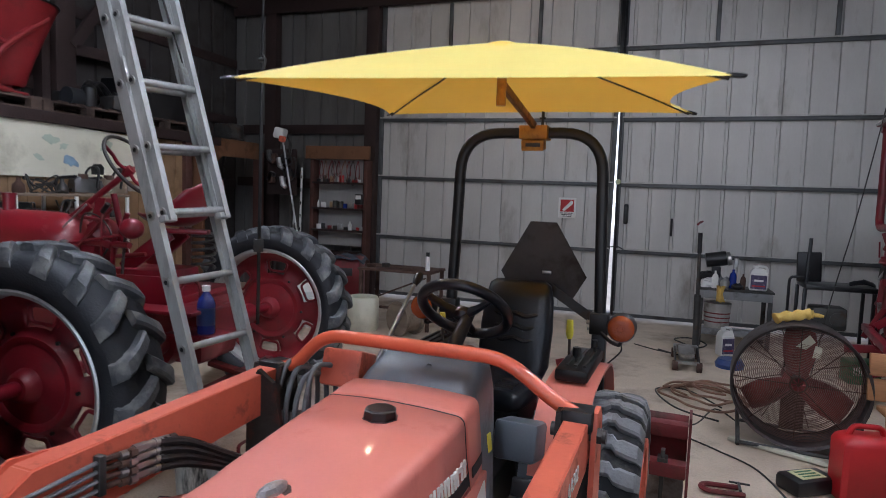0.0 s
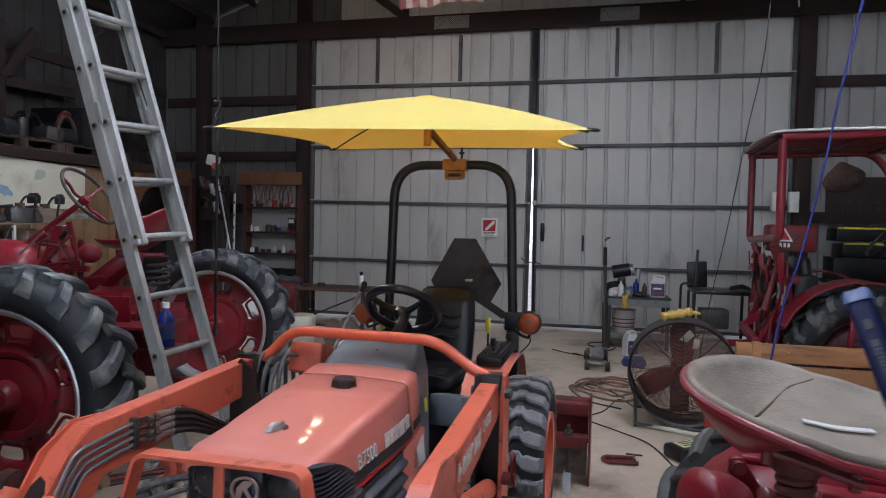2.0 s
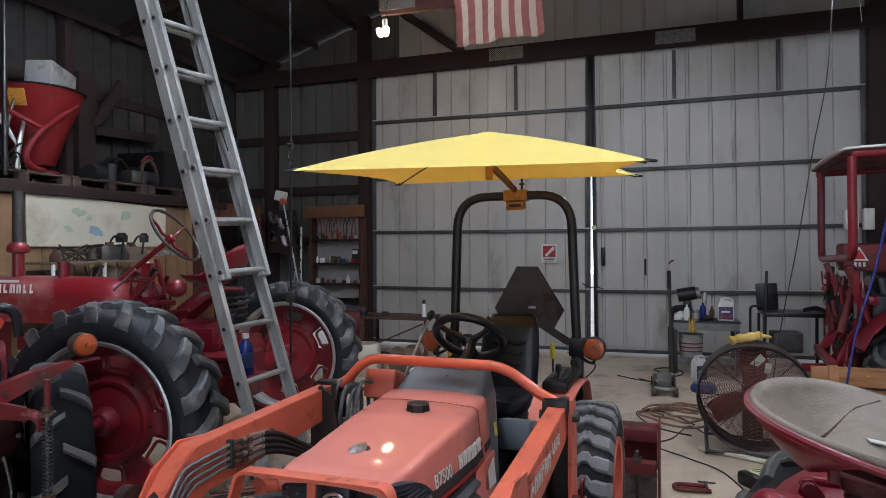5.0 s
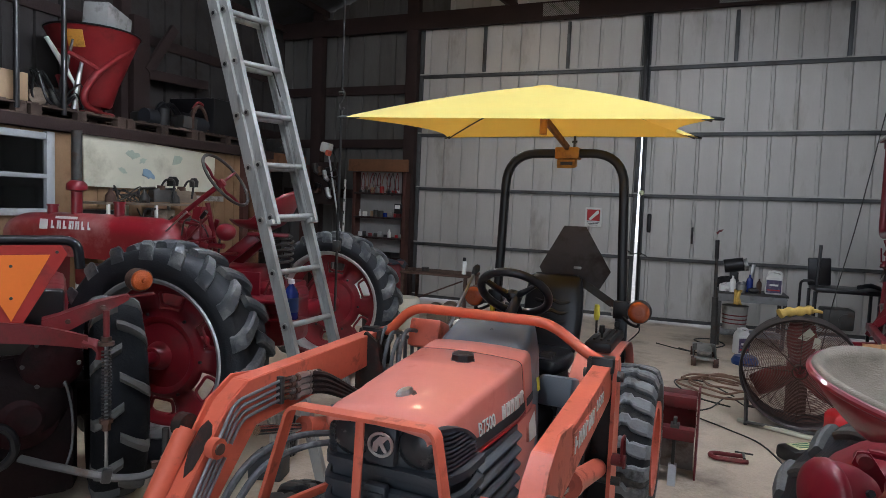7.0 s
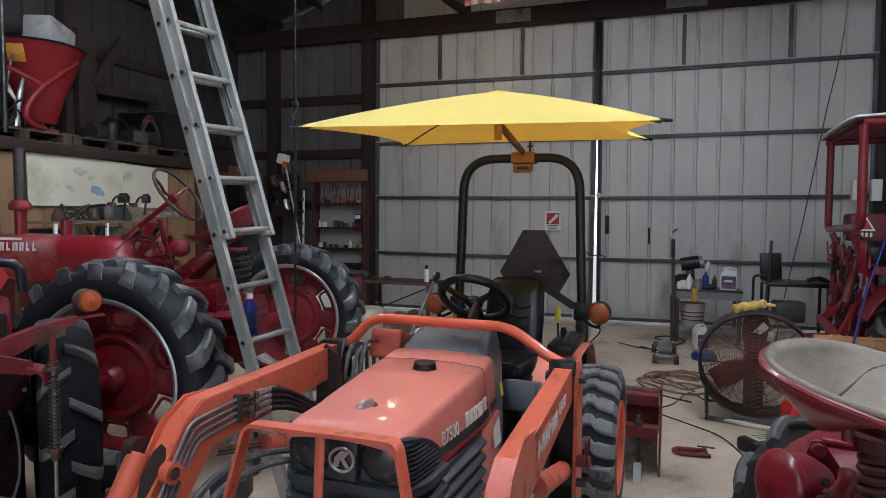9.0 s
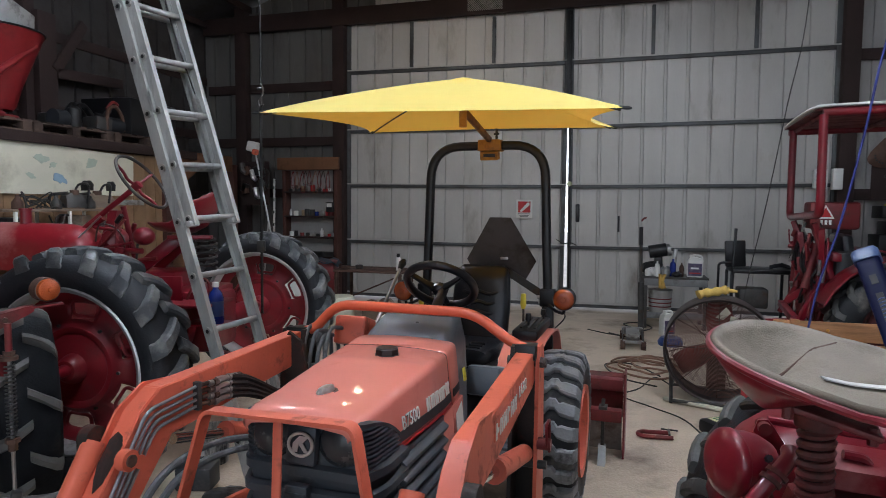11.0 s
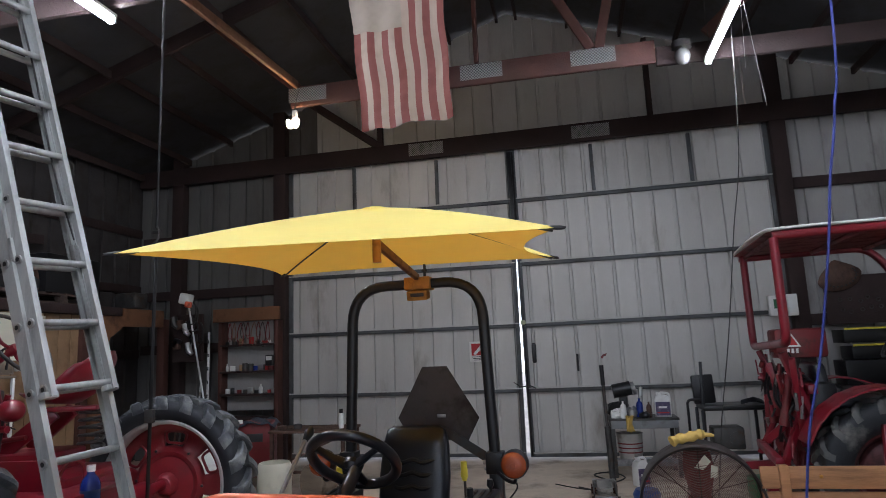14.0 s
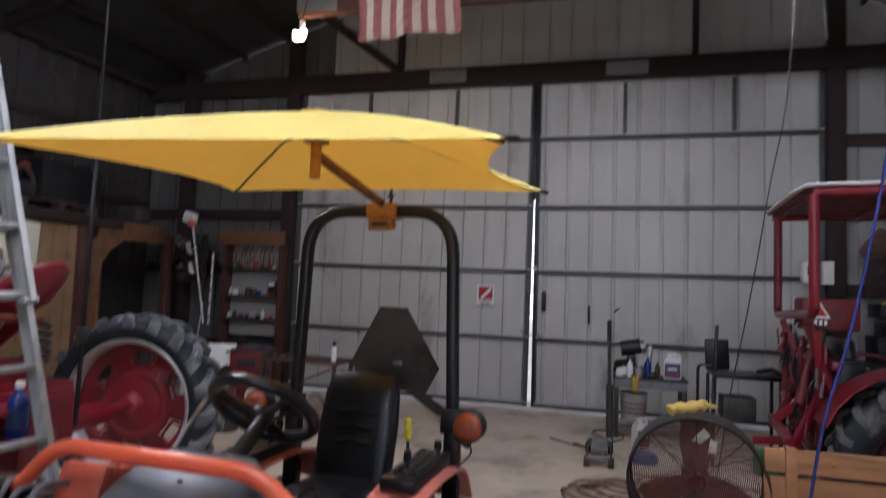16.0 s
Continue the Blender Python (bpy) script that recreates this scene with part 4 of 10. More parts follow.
seat = part("seat_cushion", cushion(B(), [((0, -0.30, 0.80), 0.118, 0.02, (0, 0, 1)), ((0, -0.28, 0.81), 0.150, 0.045, (0, 0, 1)), ((0, -0.10, 0.80), 0.170, 0.05, (0, 0, 1)), ((0, 0.06, 0.80), 0.158, 0.05, (0, 0.1, 1)), ((0, 0.12, 0.80), 0.134, 0.03, (0, 0.3, 1))]), M["vinyl"], K, "black vinyl seat cushion", angle=60)
back = part("seat_back", cushion(B(), [((0, 0.10, 0.80), 0.142, 0.03, (0, -1, 0.1)), ((0, 0.13, 0.86), 0.166, 0.045, (0, -1, 0.1)), ((0, 0.17, 1.02), 0.170, 0.045, (0, -1, 0.15)), ((0, 0.20, 1.15), 0.162, 0.04, (0, -1, 0.15)), ((0, 0.215, 1.215), 0.146, 0.03, (0, -1, 0.2)), ((0, 0.22, 1.235), 0.118, 0.012, (0, -1, 0.2))]), M["vinyl"], K, "black vinyl seat back with rounded top", angle=60)
for k in range(3):
    bm = B()
    y, z = 0.118 + 0.012 * k, 0.98 + 0.055 * k
    tube(bm, smooth_path([(-0.10, y + 0.012, z), (-0.05, y - 0.002, z - 0.012), (0, y, z), (0.05, y - 0.002, z - 0.012), (0.10, y + 0.012, z)]), 0.012, 8)
    part("back_pleat", bm, M["vinyl"], back)
for sx in (-1, 1):
    for k in range(3):
        bm = B()
        tube(bm, [(sx * 0.03, -0.23 + 0.05 * k, 0.853), (sx * 0.105, -0.23 + 0.05 * k, 0.851)], 0.010, 8)
        part("cushion_pleat", bm, M["vinyl"], seat)
bm = B()
box(bm, (0, -0.08, 0.70), (0.26, 0.30, 0.12), bevel=0.02)
part("seat_base", bm, M["black"], K)

bm = B()
box(bm, (0.235, -0.60, 0.80), (0.15, 0.16, 0.13), rot(-14, 0, 0), 0.018)
part("pedal_cover", bm, M["plastic"], K, "grey plastic cover beside the pedals")
bm = B()
box(bm, (0.30, -0.74, 0.70), (0.10, 0.03, 0.06), rot(-25, 0, 0), 0.008)
part("pedal", bm, M["black"], K, "black pedal")
# foot boards, fenders, levers
for sx in (-1, 1):
    bm = B()
    box(bm, (sx * 0.30, -0.62, 0.52), (0.26, 0.55, 0.02), bevel=0.006)
    box(bm, (sx * 0.28, -0.34, 0.60), (0.22, 0.02, 0.18), rot(-20, 0, 0), 0.006)
    for k in range(6):
        box(bm, (sx * 0.30, -0.85 + 0.08 * k, 0.535), (0.22, 0.02, 0.012), None, 0.003)
    part("foot_board", bm, M["plastic"], K, "grey ribbed foot board")
    bm = B()
    arc = [(0.30 + 0.0, -0.47 + 0.0, 0.62), (0.30, -0.40, 0.80), (0.30, -0.25, 0.885), (0.30, 0.05, 0.90), (0.30, 0.28, 0.86), (0.30, 0.40, 0.72)]
    rings = []
    for x, y, z in smooth_path(arc, 4):
        d = Vector((0, y - 0.0, z - 0.42)).normalized() * 0.012
        rings.append([(sx * 0.235, y, z), (sx * 0.43, y, z), (sx * 0.43, y + d.y, z + d.z), (sx * 0.235, y + d.y, z + d.z)])
    loft(bm, rings)
    fender = part("fender", bm, M["orange"], K, "orange rear fender")
    bm = B()
    box(bm, (sx * 0.33, -0.02, 0.935), (0.13, 0.42, 0.05), rot(0, 0, 0), 0.012)
    part("lever_console", bm, M["black"], K, "black slotted lever console")
    for k in range(3):
        bm = B()
        box(bm, (sx * (0.30 + 0.035 * k), -0.02, 0.963), (0.012, 0.30, 0.008))
        part("console_slot", bm, M["darksteel"], fender, smooth=False)
for x, y, z, l, mt in ((0.275, 0.02, 0.95, 0.16, "yellowpaint"), (0.33, -0.12, 0.95, 0.08, "black"), (0.37, 0.10, 0.95, 0.07, "black"), (-0.29, -0.02, 0.95, 0.14, "yellowpaint"), (-0.33, 0.12, 0.95, 0.08, "black")):
    bm = B()
    cyl(bm, (x, y, z), (x, y - 0.01, z + l * 0.6), 0.006)
    lev = part("lever", bm, M["darksteel"], K)
    bm = B()
    tube(bm, [(x, y - 0.01, z + l * 0.5), (x, y - 0.012, z + l * 0.62), (x, y - 0.014, z + l)], [0.010, 0.016, 0.013], 10)
    part("lever_knob", bm, M[mt], lev)

# roll bar
RW, RX, RY = 0.362, -0.018, 0.328
bm = B()
path = rounded_path([(RX - RW - 0.012, RY, 1.02), (RX - RW, RY, 1.30), (RX - RW + 0.02, RY, 1.925), (RX + RW - 0.02, RY, 1.925), (RX + RW, RY, 1.30), (RX + RW + 0.012, RY, 1.02)], 0.19, 8)
rings = []
for i, p in enumerate(path):
    a, b = path[max(0, i - 1)], path[min(len(path) - 1, i + 1)]
    t = (b - a).normalized()
    n = t.cross(Vector((0, 1, 0))).normalized()
    ring = []
    for k in range(12):
        an = 2 * math.pi * (k + 0.5) / 12
        cx, cy = math.cos(an), math.sin(an)
        ring.append(p + n * (0.0255 * math.copysign(abs(cx) ** 0.55, cx)) + Vector((0, 0.0255 * math.copysign(abs(cy) ** 0.55, cy), 0)))
    rings.append(ring)
loft(bm, rings)
part("roll_bar", bm, M["black"], K, "black steel roll bar", angle=50)
for sx in (-1, 1):
    bm = B()
    x = RX + sx * (RW + 0.012)
    beam(bm, (x, RY, 0.45), (x, RY, 1.06), 0.065, 0.055, 0.006)
    beam(bm, (x, RY - 0.01, 1.0), (x, RY - 0.01, 1.10), 0.085, 0.075, 0.006)
    hinge = part("roll_bar_post", bm, M["black"], K, "black lower roll bar post with hinge")
    bm = B()
    cyl(bm, (x - 0.06, RY - 0.01, 1.05), (x + 0.06, RY - 0.01, 1.05), 0.011)
    cyl(bm, (x - 0.055, RY - 0.01, 1.02), (x + 0.055, RY - 0.01, 1.02), 0.008)
    part("hinge_pin", bm, M["steel"], hinge)
    # turn lamps on stalks
    bm = B()
    tube(bm, rounded_path([(x, RY - 0.03, 1.02), (x + sx * 0.06, RY - 0.09, 0.985), (sx * 0.468, 0.18, 0.985), (sx * 0.470, 0.18, 1.03)], 0.03, 3), 0.009, 8)
    part("lamp_bracket", bm, M["black"], K)
    bm = B()
    lathe(bm, [(0.0, 0.03), (0.055, 0.03), (0.062, 0.02), (0.062, -0.03), (0.05, -0.035), (0.0, -0.035)], pose(sx * 0.470, 0.165, 1.070, 90), 28)
    tl = part("turn_lamp", bm, M["black"], K, "round amber turn lamp")
    bm = B()
    lathe(bm, [(0.0, 0.05), (0.012, 0.05), (0.014, 0.046), (0.03, 0.047), (0.045, 0.043), (0.055, 0.034), (0.058, 0.02)], pose(sx * 0.470, 0.165, 1.070, 90), 28)
    part("lamp_lens", bm, M["amber"], tl, "amber ribbed lens")
# black wire drooping from the right lamp
bm = B()
tube(bm, smooth_path([(0.46, 0.18, 1.01), (0.47, 0.20, 0.96), (0.42, 0.2, 0.90), (0.39, 0.1, 0.88)]), 0.004, 5)
part("lamp_wire", bm, M["cable"], K)

# slow-moving-vehicle board behind the seat, its bare back towards the camera
bm = B()
plate(bm, [(-0.062, 0.20), (0.062, 0.20), (0.205, -0.055), (0.145, -0.165), (-0.145, -0.165), (-0.205, -0.055)], 0.003)
bm.transform(pose(0.066, 0.36, 1.308, 6, 0, -3) @ Matrix.Diagonal((1.04, 1, 1, 1)))
smv = part("warning_board", bm, M["smvback"], K, "bare metal back of a slow-vehicle board", smooth=False)
bm = B()
beam(bm, (0.09, 0.35, 1.20), (0.34, 0.34, 1.05), 0.004, 0.045, 0)
part("board_bracket", bm, M["darksteel"], smv)
bm = B()
box(bm, (0.09, 0.345, 1.265), (0.045, 0.006, 0.016), None, 0.003)
part("board_clip", bm, M["steel"], smv)

# loader: towers, arms, cylinders, hoop
AX = 0.485
M["grimy"] = paint("grimy_rusted_plate", (0.018, 0.013, 0.011), 0.6, 0.1, 0.4, 9, 0.25, 60, (0.16, 0.035, 0.018), 0.22, 5)
for sx in (-1, 1):
    dark = M["grimy"] if sx < 0 else M["orange_worn"]
    outline = [(-0.075, 0.30), (0.085, 0.30), (0.075, 0.70), (0.055, 1.03), (0.02, 1.065), (-0.03, 1.06), (-0.05, 0.98), (-0.06, 0.70)]
    bm = B()
    plate(bm, outline, 0.014, pose(sx * (AX + 0.045), -0.99 if sx < 0 else -0.955, 0, 0, 0, 90))
    tower = part("loader_tower", bm, dark, K, "grimy loader tower plate" if sx < 0 else "orange loader tower plate")
    bm = B()
    plate(bm, outline, 0.014, pose(sx * (AX - 0.045), -0.99, 0, 0, 0, 90))
    part("tower_plate", bm, M["grimy"], tower, "grimy inner plate")
    bm = B()
    box(bm, (sx * AX, -0.93, 0.62), (0.08, 0.03, 0.62), None, 0.004)
    part("tower_web", bm, M["grimy"], tower)
    bm = B()
    if sx < 0:
        box(bm, (sx * (AX - 0.012), -1.02, 0.86), (0.085, 0.12, 0.30), rot(0, 0, 8), 0.012)
        plate(bm, [(-0.055, 0.62), (0.02, 0.60), (0.09, 0.70), (0.075, 0.90), (0.045, 1.03), (-0.01, 1.065), (-0.05, 1.0)], 0.016, pose(-0.455, -1.085, 0))
        box(bm, (-0.425, -1.05, 0.72), (0.07, 0.07, 0.16), rot(0, 6, 12), 0.01)
        part("tower_gusset", bm, M["grimy"], tower)
    else:
        bm.free()
    bm = B()
    cyl(bm, (sx * (AX - 0.07), -0.98, 1.0), (sx * (AX + 0.075), -0.98, 1.0), 0.018)
    pin = part("pivot_pin", bm, M["darksteel"], tower)
    bm = B()
    cyl(bm, (sx * (AX + 0.052), -0.98, 1.0), (sx * (AX + 0.064), -0.98, 1.0), 0.022, None, 6)
    part("pin_nut", bm, M["darksteel"], pin)
    bm = B()
    cyl(bm, (sx * (AX - 0.07), -1.0, 0.62), (sx * (AX + 0.085), -1.0, 0.62), 0.016)
    part("ram_pin", bm, M["darksteel"], tower)
    bm = B()
    tube(bm, rounded_path([(sx * (AX + 0.09), -1.03, 0.70), (sx * (AX + 0.09), -1.05, 0.79), (sx * (AX + 0.09), -0.98, 0.79), (sx * (AX + 0.09), -0.97, 0.66)], 0.02, 3), 0.006, 6)
    cyl(bm, (sx * (AX + 0.05), -1.0, 0.70), (sx * (AX + 0.10), -1.0, 0.70), 0.022)
    part("mount_pin", bm, M["red_worn"], tower, "bent locking pin")
    bm = B()
    box(bm, (sx * AX, -0.965, 1.035), (0.082, 0.11, 0.055), rot(-6, 0, 0), 0.006)
    part("tower_cap", bm, M["black"], tower, "black bracket")
    # the arm: a straight run, an elbow, a run down to the floor
    bm = B()
    side = [(-0.93, 1.055), (-1.02, 1.052), (-1.80, 1.035), (-1.88, 0.985), (-2.10, 0.70), (-2.50, 0.12), (-2.46, 0.05), (-2.38, 0.06), (-2.00, 0.62), (-1.76, 0.885), (-1.02, 0.925), (-0.93, 0.96)]
    if sx > 0:
        side = [(y, z - 0.012 - 0.028 * min(1.0, max(0.0, (-1.0 - y) / 0.8))) if z > 0.65 else (y, z) for y, z in side]
    plate(bm, side, 0.064, pose(sx * AX, 0, 0, 0, 0, 90))
    bmesh.ops.bevel(bm, geom=bm.edges[:], offset=0.004, segments=2, affect="EDGES")
    arm = part("loader_arm", bm, M["orange_worn"], K, "orange box-section loader arm", angle=25)
    bm = B()
    plate(bm, [(-1.66, 1.03), (-1.80, 1.045), (-1.90, 0.99), (-2.02, 0.82), (-1.93, 0.74), (-1.80, 0.86), (-1.68, 0.93)], 0.008, pose(sx * (AX + 0.036), 0, 0, 0, 0, 90))
    part("elbow_plate", bm, M["orange_worn"], arm)
    bm = B()
    (ya, za), (yb, zb) = side[3], side[4]
    drop = [(-0.025, 0.24), (-0.010, 0.17), (0.012, 0.20), (0.026, 0.27), (0.024, 0.42), (0.019, 0.56), (0.002, 0.64), (-0.014, 0.55), (-0.026, 0.44)]
    loft(bm, [[(sx * AX + u, ya + (yb - ya) * v - 0.0016 * h, za + (zb - za) * v + 0.0012 * h) for u, v in drop] for h in (-1, 1)])
    part("worn_patch", bm, M["grimy"], arm, "patch worn to dark bare steel", smooth=False)
    bm = B()
    cyl(bm, (sx * (AX - 0.05), -1.90, 0.85), (sx * (AX + 0.062), -1.90, 0.85), 0.02)
    part("elbow_pin", bm, M["orange_worn"], arm)
    bm = B()
    cyl(bm, (sx * (AX - 0.060), -1.945, 0.872), (sx * (AX - 0.030), -1.945, 0.872), 0.030, None, 20)
    boss = part("pin_boss", bm, M["orange_worn"], arm, "round pin boss")
    bm = B()
    cyl(bm, (sx * (AX - 0.066), -1.945, 0.872), (sx * (AX - 0.056), -1.945, 0.872), 0.017, None, 14)
    part("boss_pin", bm, M["rust"], boss)
    bm = B()
    cyl(bm, (sx * (AX + 0.05), -1.955, 0.925), (sx * (AX + 0.085), -1.955, 0.925), 0.035, None, 20)
    part("ram_eye", bm, M["grimy"], arm, "grimy ram eye")
    bm = B()
    cyl(bm, (sx * AX, -1.00, 0.655), (sx * AX, -1.46, 0.776), 0.034)
    cyl(bm, (sx * AX, -1.435, 0.769), (sx * AX, -1.47, 0.779), 0.039)
    ram = part("lift_ram", bm, M["orange_worn"], K, "orange hydraulic lift ram")
    bm = B()
    cyl(bm, (sx * AX, -1.46, 0.776), (sx * AX, -1.72, 0.845), 0.017)
    part("ram_rod", bm, M["chrome"], ram)
    bm = B()
    cyl(bm, (sx * (AX - 0.002), -1.93, 0.93), (sx * (AX - 0.002), -2.22, 0.50), 0.030)
    ram = part("curl_ram", bm, M["orange_worn"], K, "orange bucket curl ram", m=pose(-0.055 if sx < 0 else -0.075, -0.030 if sx < 0 else -0.02, -0.012))
    bm = B()
    cyl(bm, (sx * AX, -2.22, 0.50), (sx * AX, -2.42, 0.20), 0.016)
    part("ram_rod", bm, M["chrome"], ram)
bm = B()
cyl(bm, (-AX - 0.04, -2.45, 0.07), (AX + 0.04, -2.45, 0.07), 0.045)
part("cross_tube", bm, M["orange_worn"], K, "orange loader cross tube on the floor")
# lettering on the outer face of the right arm
arm_word = B()
box(arm_word, (AX + 0.0335, -1.46, 0.951), (0.002, 0.30, 0.062), rot(-1.5, 0, 0))
ap = part("arm_nameplate", arm_word, M["orange_worn"], K, smooth=False)
for k in range(6):
    bm = B()
    y, z = -1.577 + 0.0475 * k, 0.947 + 0.0013 * k
    box(bm, (AX + 0.0355, y - 0.011, z), (0.002, 0.012, 0.048), rot(-1.5, 0, 0))
    box(bm, (AX + 0.0355, y + 0.004, z + (0.012 if k % 2 else 0.0)), (0.002, 0.022, 0.013), rot(-1.5, 0, 0))
    if k % 3:
        box(bm, (AX + 0.0355, y + 0.013, z), (0.002, 0.010, 0.048), rot(-1.5, 0, 0))
    part("arm_nameplate_bar", bm, M["letter"], ap, smooth=False)
words("arm_lettering", "LA302", 0.056, M["letter"], K, pose(AX + 0.0345, -1.215, 0.968, 90, 0, 90), "white loader model lettering", 0.001, 0.85)
bm = B()
hoop = rounded_path([(AX - 0.01, -0.97, 1.045), (AX - 0.07, -0.965, 1.07), (0.27, -0.955, 1.165), (-0.32, -0.955, 1.165), (-AX + 0.07, -0.965, 1.06), (-AX + 0.01, -0.97, 1.04)], 0.07, 6)
tube(bm, hoop, 0.0205, 14)
part("loader_hoop", bm, paint("fresh_orange_paint", (0.72, 0.125, 0.055), 0.35, 0, 0.06, 5, 0.02, 90, (0.50, 0.10, 0.05), 0.15, 5, coat=0.4), K, "orange tubular hoop over the bonnet", angle=60)

M["grime"] = paint("black_greasy_iron", (0.014, 0.011, 0.010), 0.5, 0.1, 0.35, 9, 0.2, 60, (0.05, 0.022, 0.015), 0.35, 7)
# four pipes along the inner face of the left arm
for k in range(4):
    d = 0.021 * k
    xi = -AX + 0.042
    bm = B()
    tube(bm, rounded_path([(xi, -1.655, 1.000 - d), (xi, -1.865 + d * 0.45, 0.985 - d), (xi, -2.06 + d * 0.8, 0.70 - d * 0.3), (xi, -2.34 + d * 0.8, 0.28 - d * 0.3)], 0.035, 4), 0.0054, 8)
    part("loader_pipe", bm, M["pipe"], K, "bright steel hydraulic pipe")
    bm = B()
    cyl(bm, (xi, -1.655, 1.000 - d), (xi + 0.004, -1.56, 0.995 - d), 0.0075, None, 8)
    part("pipe_end", bm, M["rust"], K)
    bm = B()
    cyl(bm, (xi + 0.004, -1.57, 0.995 - d), (xi + 0.006, -1.535, 0.993 - d), 0.0125, None, 6)
    cyl(bm, (xi + 0.006, -1.535, 0.993 - d), (xi + 0.008, -1.49, 0.99 - d), 0.0105, None, 10)
    cyl(bm, (xi + 0.007, -1.515, 0.992 - d), (xi + 0.0075, -1.505, 0.991 - d), 0.0125, None, 10)
    part("pipe_fitting", bm, M["steel"], K, "crusty steel hose fitting")
    bm = B()
    tube(bm, smooth_path([(xi + 0.008, -1.50, 0.99 - d), (xi + 0.02, -1.42, 0.965 - d * 0.9), (xi + 0.045, -1.30, 0.89 - d * 0.6), (xi + 0.06, -1.15, 0.80 - d * 0.5)]), 0.0115, 8)
    part("short_hose", bm, M["grime"], K)
    for j, (yy, rr) in enumerate(((-1.60, 0.0105), (-1.575, 0.0125), (-1.478, 0.0128), (-1.455, 0.0135))):
        bm = B()
        cyl(bm, (xi + 0.005, yy - 0.009, 0.9955 - d - 0.0045 * j), (xi + 0.006, yy + 0.009, 0.994 - d - 0.0045 * j), rr, None, 6 if j % 2 else 9)
        part("hose_nut", bm, M["rust"] if (k + j) % 2 else M["steel"], K, "crusty hose nut")
bm = B()
box(bm, (-AX + 0.040, -1.655, 0.968), (0.026, 0.018, 0.092), None, 0.003)
part("pipe_clamp", bm, M["darksteel"], K)
# loader valve with looping hoses
bm = B()
box(bm, (-0.42, -0.95, 0.80), (0.11, 0.13, 0.16), None, 0.01)
box(bm, (-0.40, -0.98, 0.62), (0.09, 0.10, 0.20), None, 0.01)
part("loader_valve", bm, M["black"], K, "oily loader control valve")
M["greyhose"] = paint("grey_braided_hose", (0.15, 0.155, 0.16), 0.55, 0, 0.2, 30, 0.2, 200, (0.06, 0.06, 0.06), 0.35, 9)
for k in range(4):
    bm = B()
    x, top = -0.435 + 0.034 * k, 1.065 - 0.016 * (k % 3)
    tube(bm, smooth_path([(x, -1.01, 0.76), (x - 0.006, -1.03, 0.92), (x + 0.002, -1.0, top - 0.012), (x + 0.012, -0.95, top), (x + 0.022, -0.905, top - 0.03), (x + 0.02, -0.895, 0.90), (x + 0.012, -0.91, 0.76)]), 0.0085, 8)
    part("loop_hose", bm, M["greyhose"], K, "grey looping hydraulic hose")
for k in range(4):
    bm = B()
    x = -0.46 + 0.03 * k
    cyl(bm, (x, -1.0, 0.84), (x, -1.01, 0.92), 0.009, None, 8)
    part("hose_end", bm, M["steel"], K)
for k in range(2):
    bm = B()
    d = 0.034 * k
    tube(bm, smooth_path([(-0.36, -1.10, 0.66 - d), (-0.39, -1.38, 0.745 - d), (-0.40 + d * 0.6, -1.60, 0.805 - d), (-0.40 + d * 0.6, -1.78, 0.815 - d), (-0.41 + d * 0.6, -1.90 + d * 0.5, 0.760 - d), (-0.43, -2.03 + d, 0.58 - d), (-0.45, -2.2 + d, 0.28)]), 0.0115, 8)
    part("long_hose", bm, M["hose"], K)
# orange box beside the bonnet and the thin lever by it
bm = B()
box(bm, (-0.285, -0.86, 1.035), (0.14, 0.13, 0.12), rot(-18, 0, 4), 0.012)
part("air_cleaner_box", bm, M["orange_worn"], K, "faded orange box beside the bonnet")
bm = B()
cyl(bm, (-0.33, -0.66, 0.92), (-0.27, -0.38, 1.27), 0.0085)
lv = part("loader_lever", bm, M["steel"], K, "long steel loader lever")
bm = B()
tube(bm, [(-0.272, -0.39, 1.258), (-0.267, -0.365, 1.285), (-0.263, -0.35, 1.30)], [0.011, 0.02, 0.012], 10)
part("lever_knob", bm, M["black"], lv)
bm = B()
ball(bm, (-0.20, -0.62, 1.05), 0.05, (1.5, 1.2, 0.55), 12, 8)
part("rag_bundle", bm, M["white"], K, "white rag behind the bonnet")

# canopy on its bracket
CZ = 1.925
bm = B()
corners = {(-1, -1): (-0.649, -1.026, CZ + 0.030), (1, -1): (0.815, -0.867, CZ + 0.012), (-1, 1): (-0.755, 0.292, CZ + 0.094), (1, 1): (0.697, 0.415, CZ + 0.094)}
peak = Vector((0.043, -0.365, CZ + 0.256))
N = 14
order = [(-1, -1), (1, -1), (1, 1), (-1, 1)]
draw_in = (0.015, 0.13, 0.06, 0.13)


def cover(c0, c1, pull, s, r):
    """A point of one of the four panels: s along its edge, r from the peak to the edge."""
    e = c0.lerp(c1, s)
    mid = (c0 + c1) / 2
    inward = (Vector((peak.x, peak.y, mid.z)) - mid).normalized()
    e = e + inward * (pull * 4 * s * (1 - s))
    p = peak.lerp(e, r)
    taut = 4 * r * (1 - r)
    p.z += 0.016 * taut - 0.011 * taut * 4 * s * (1 - s)
    return p


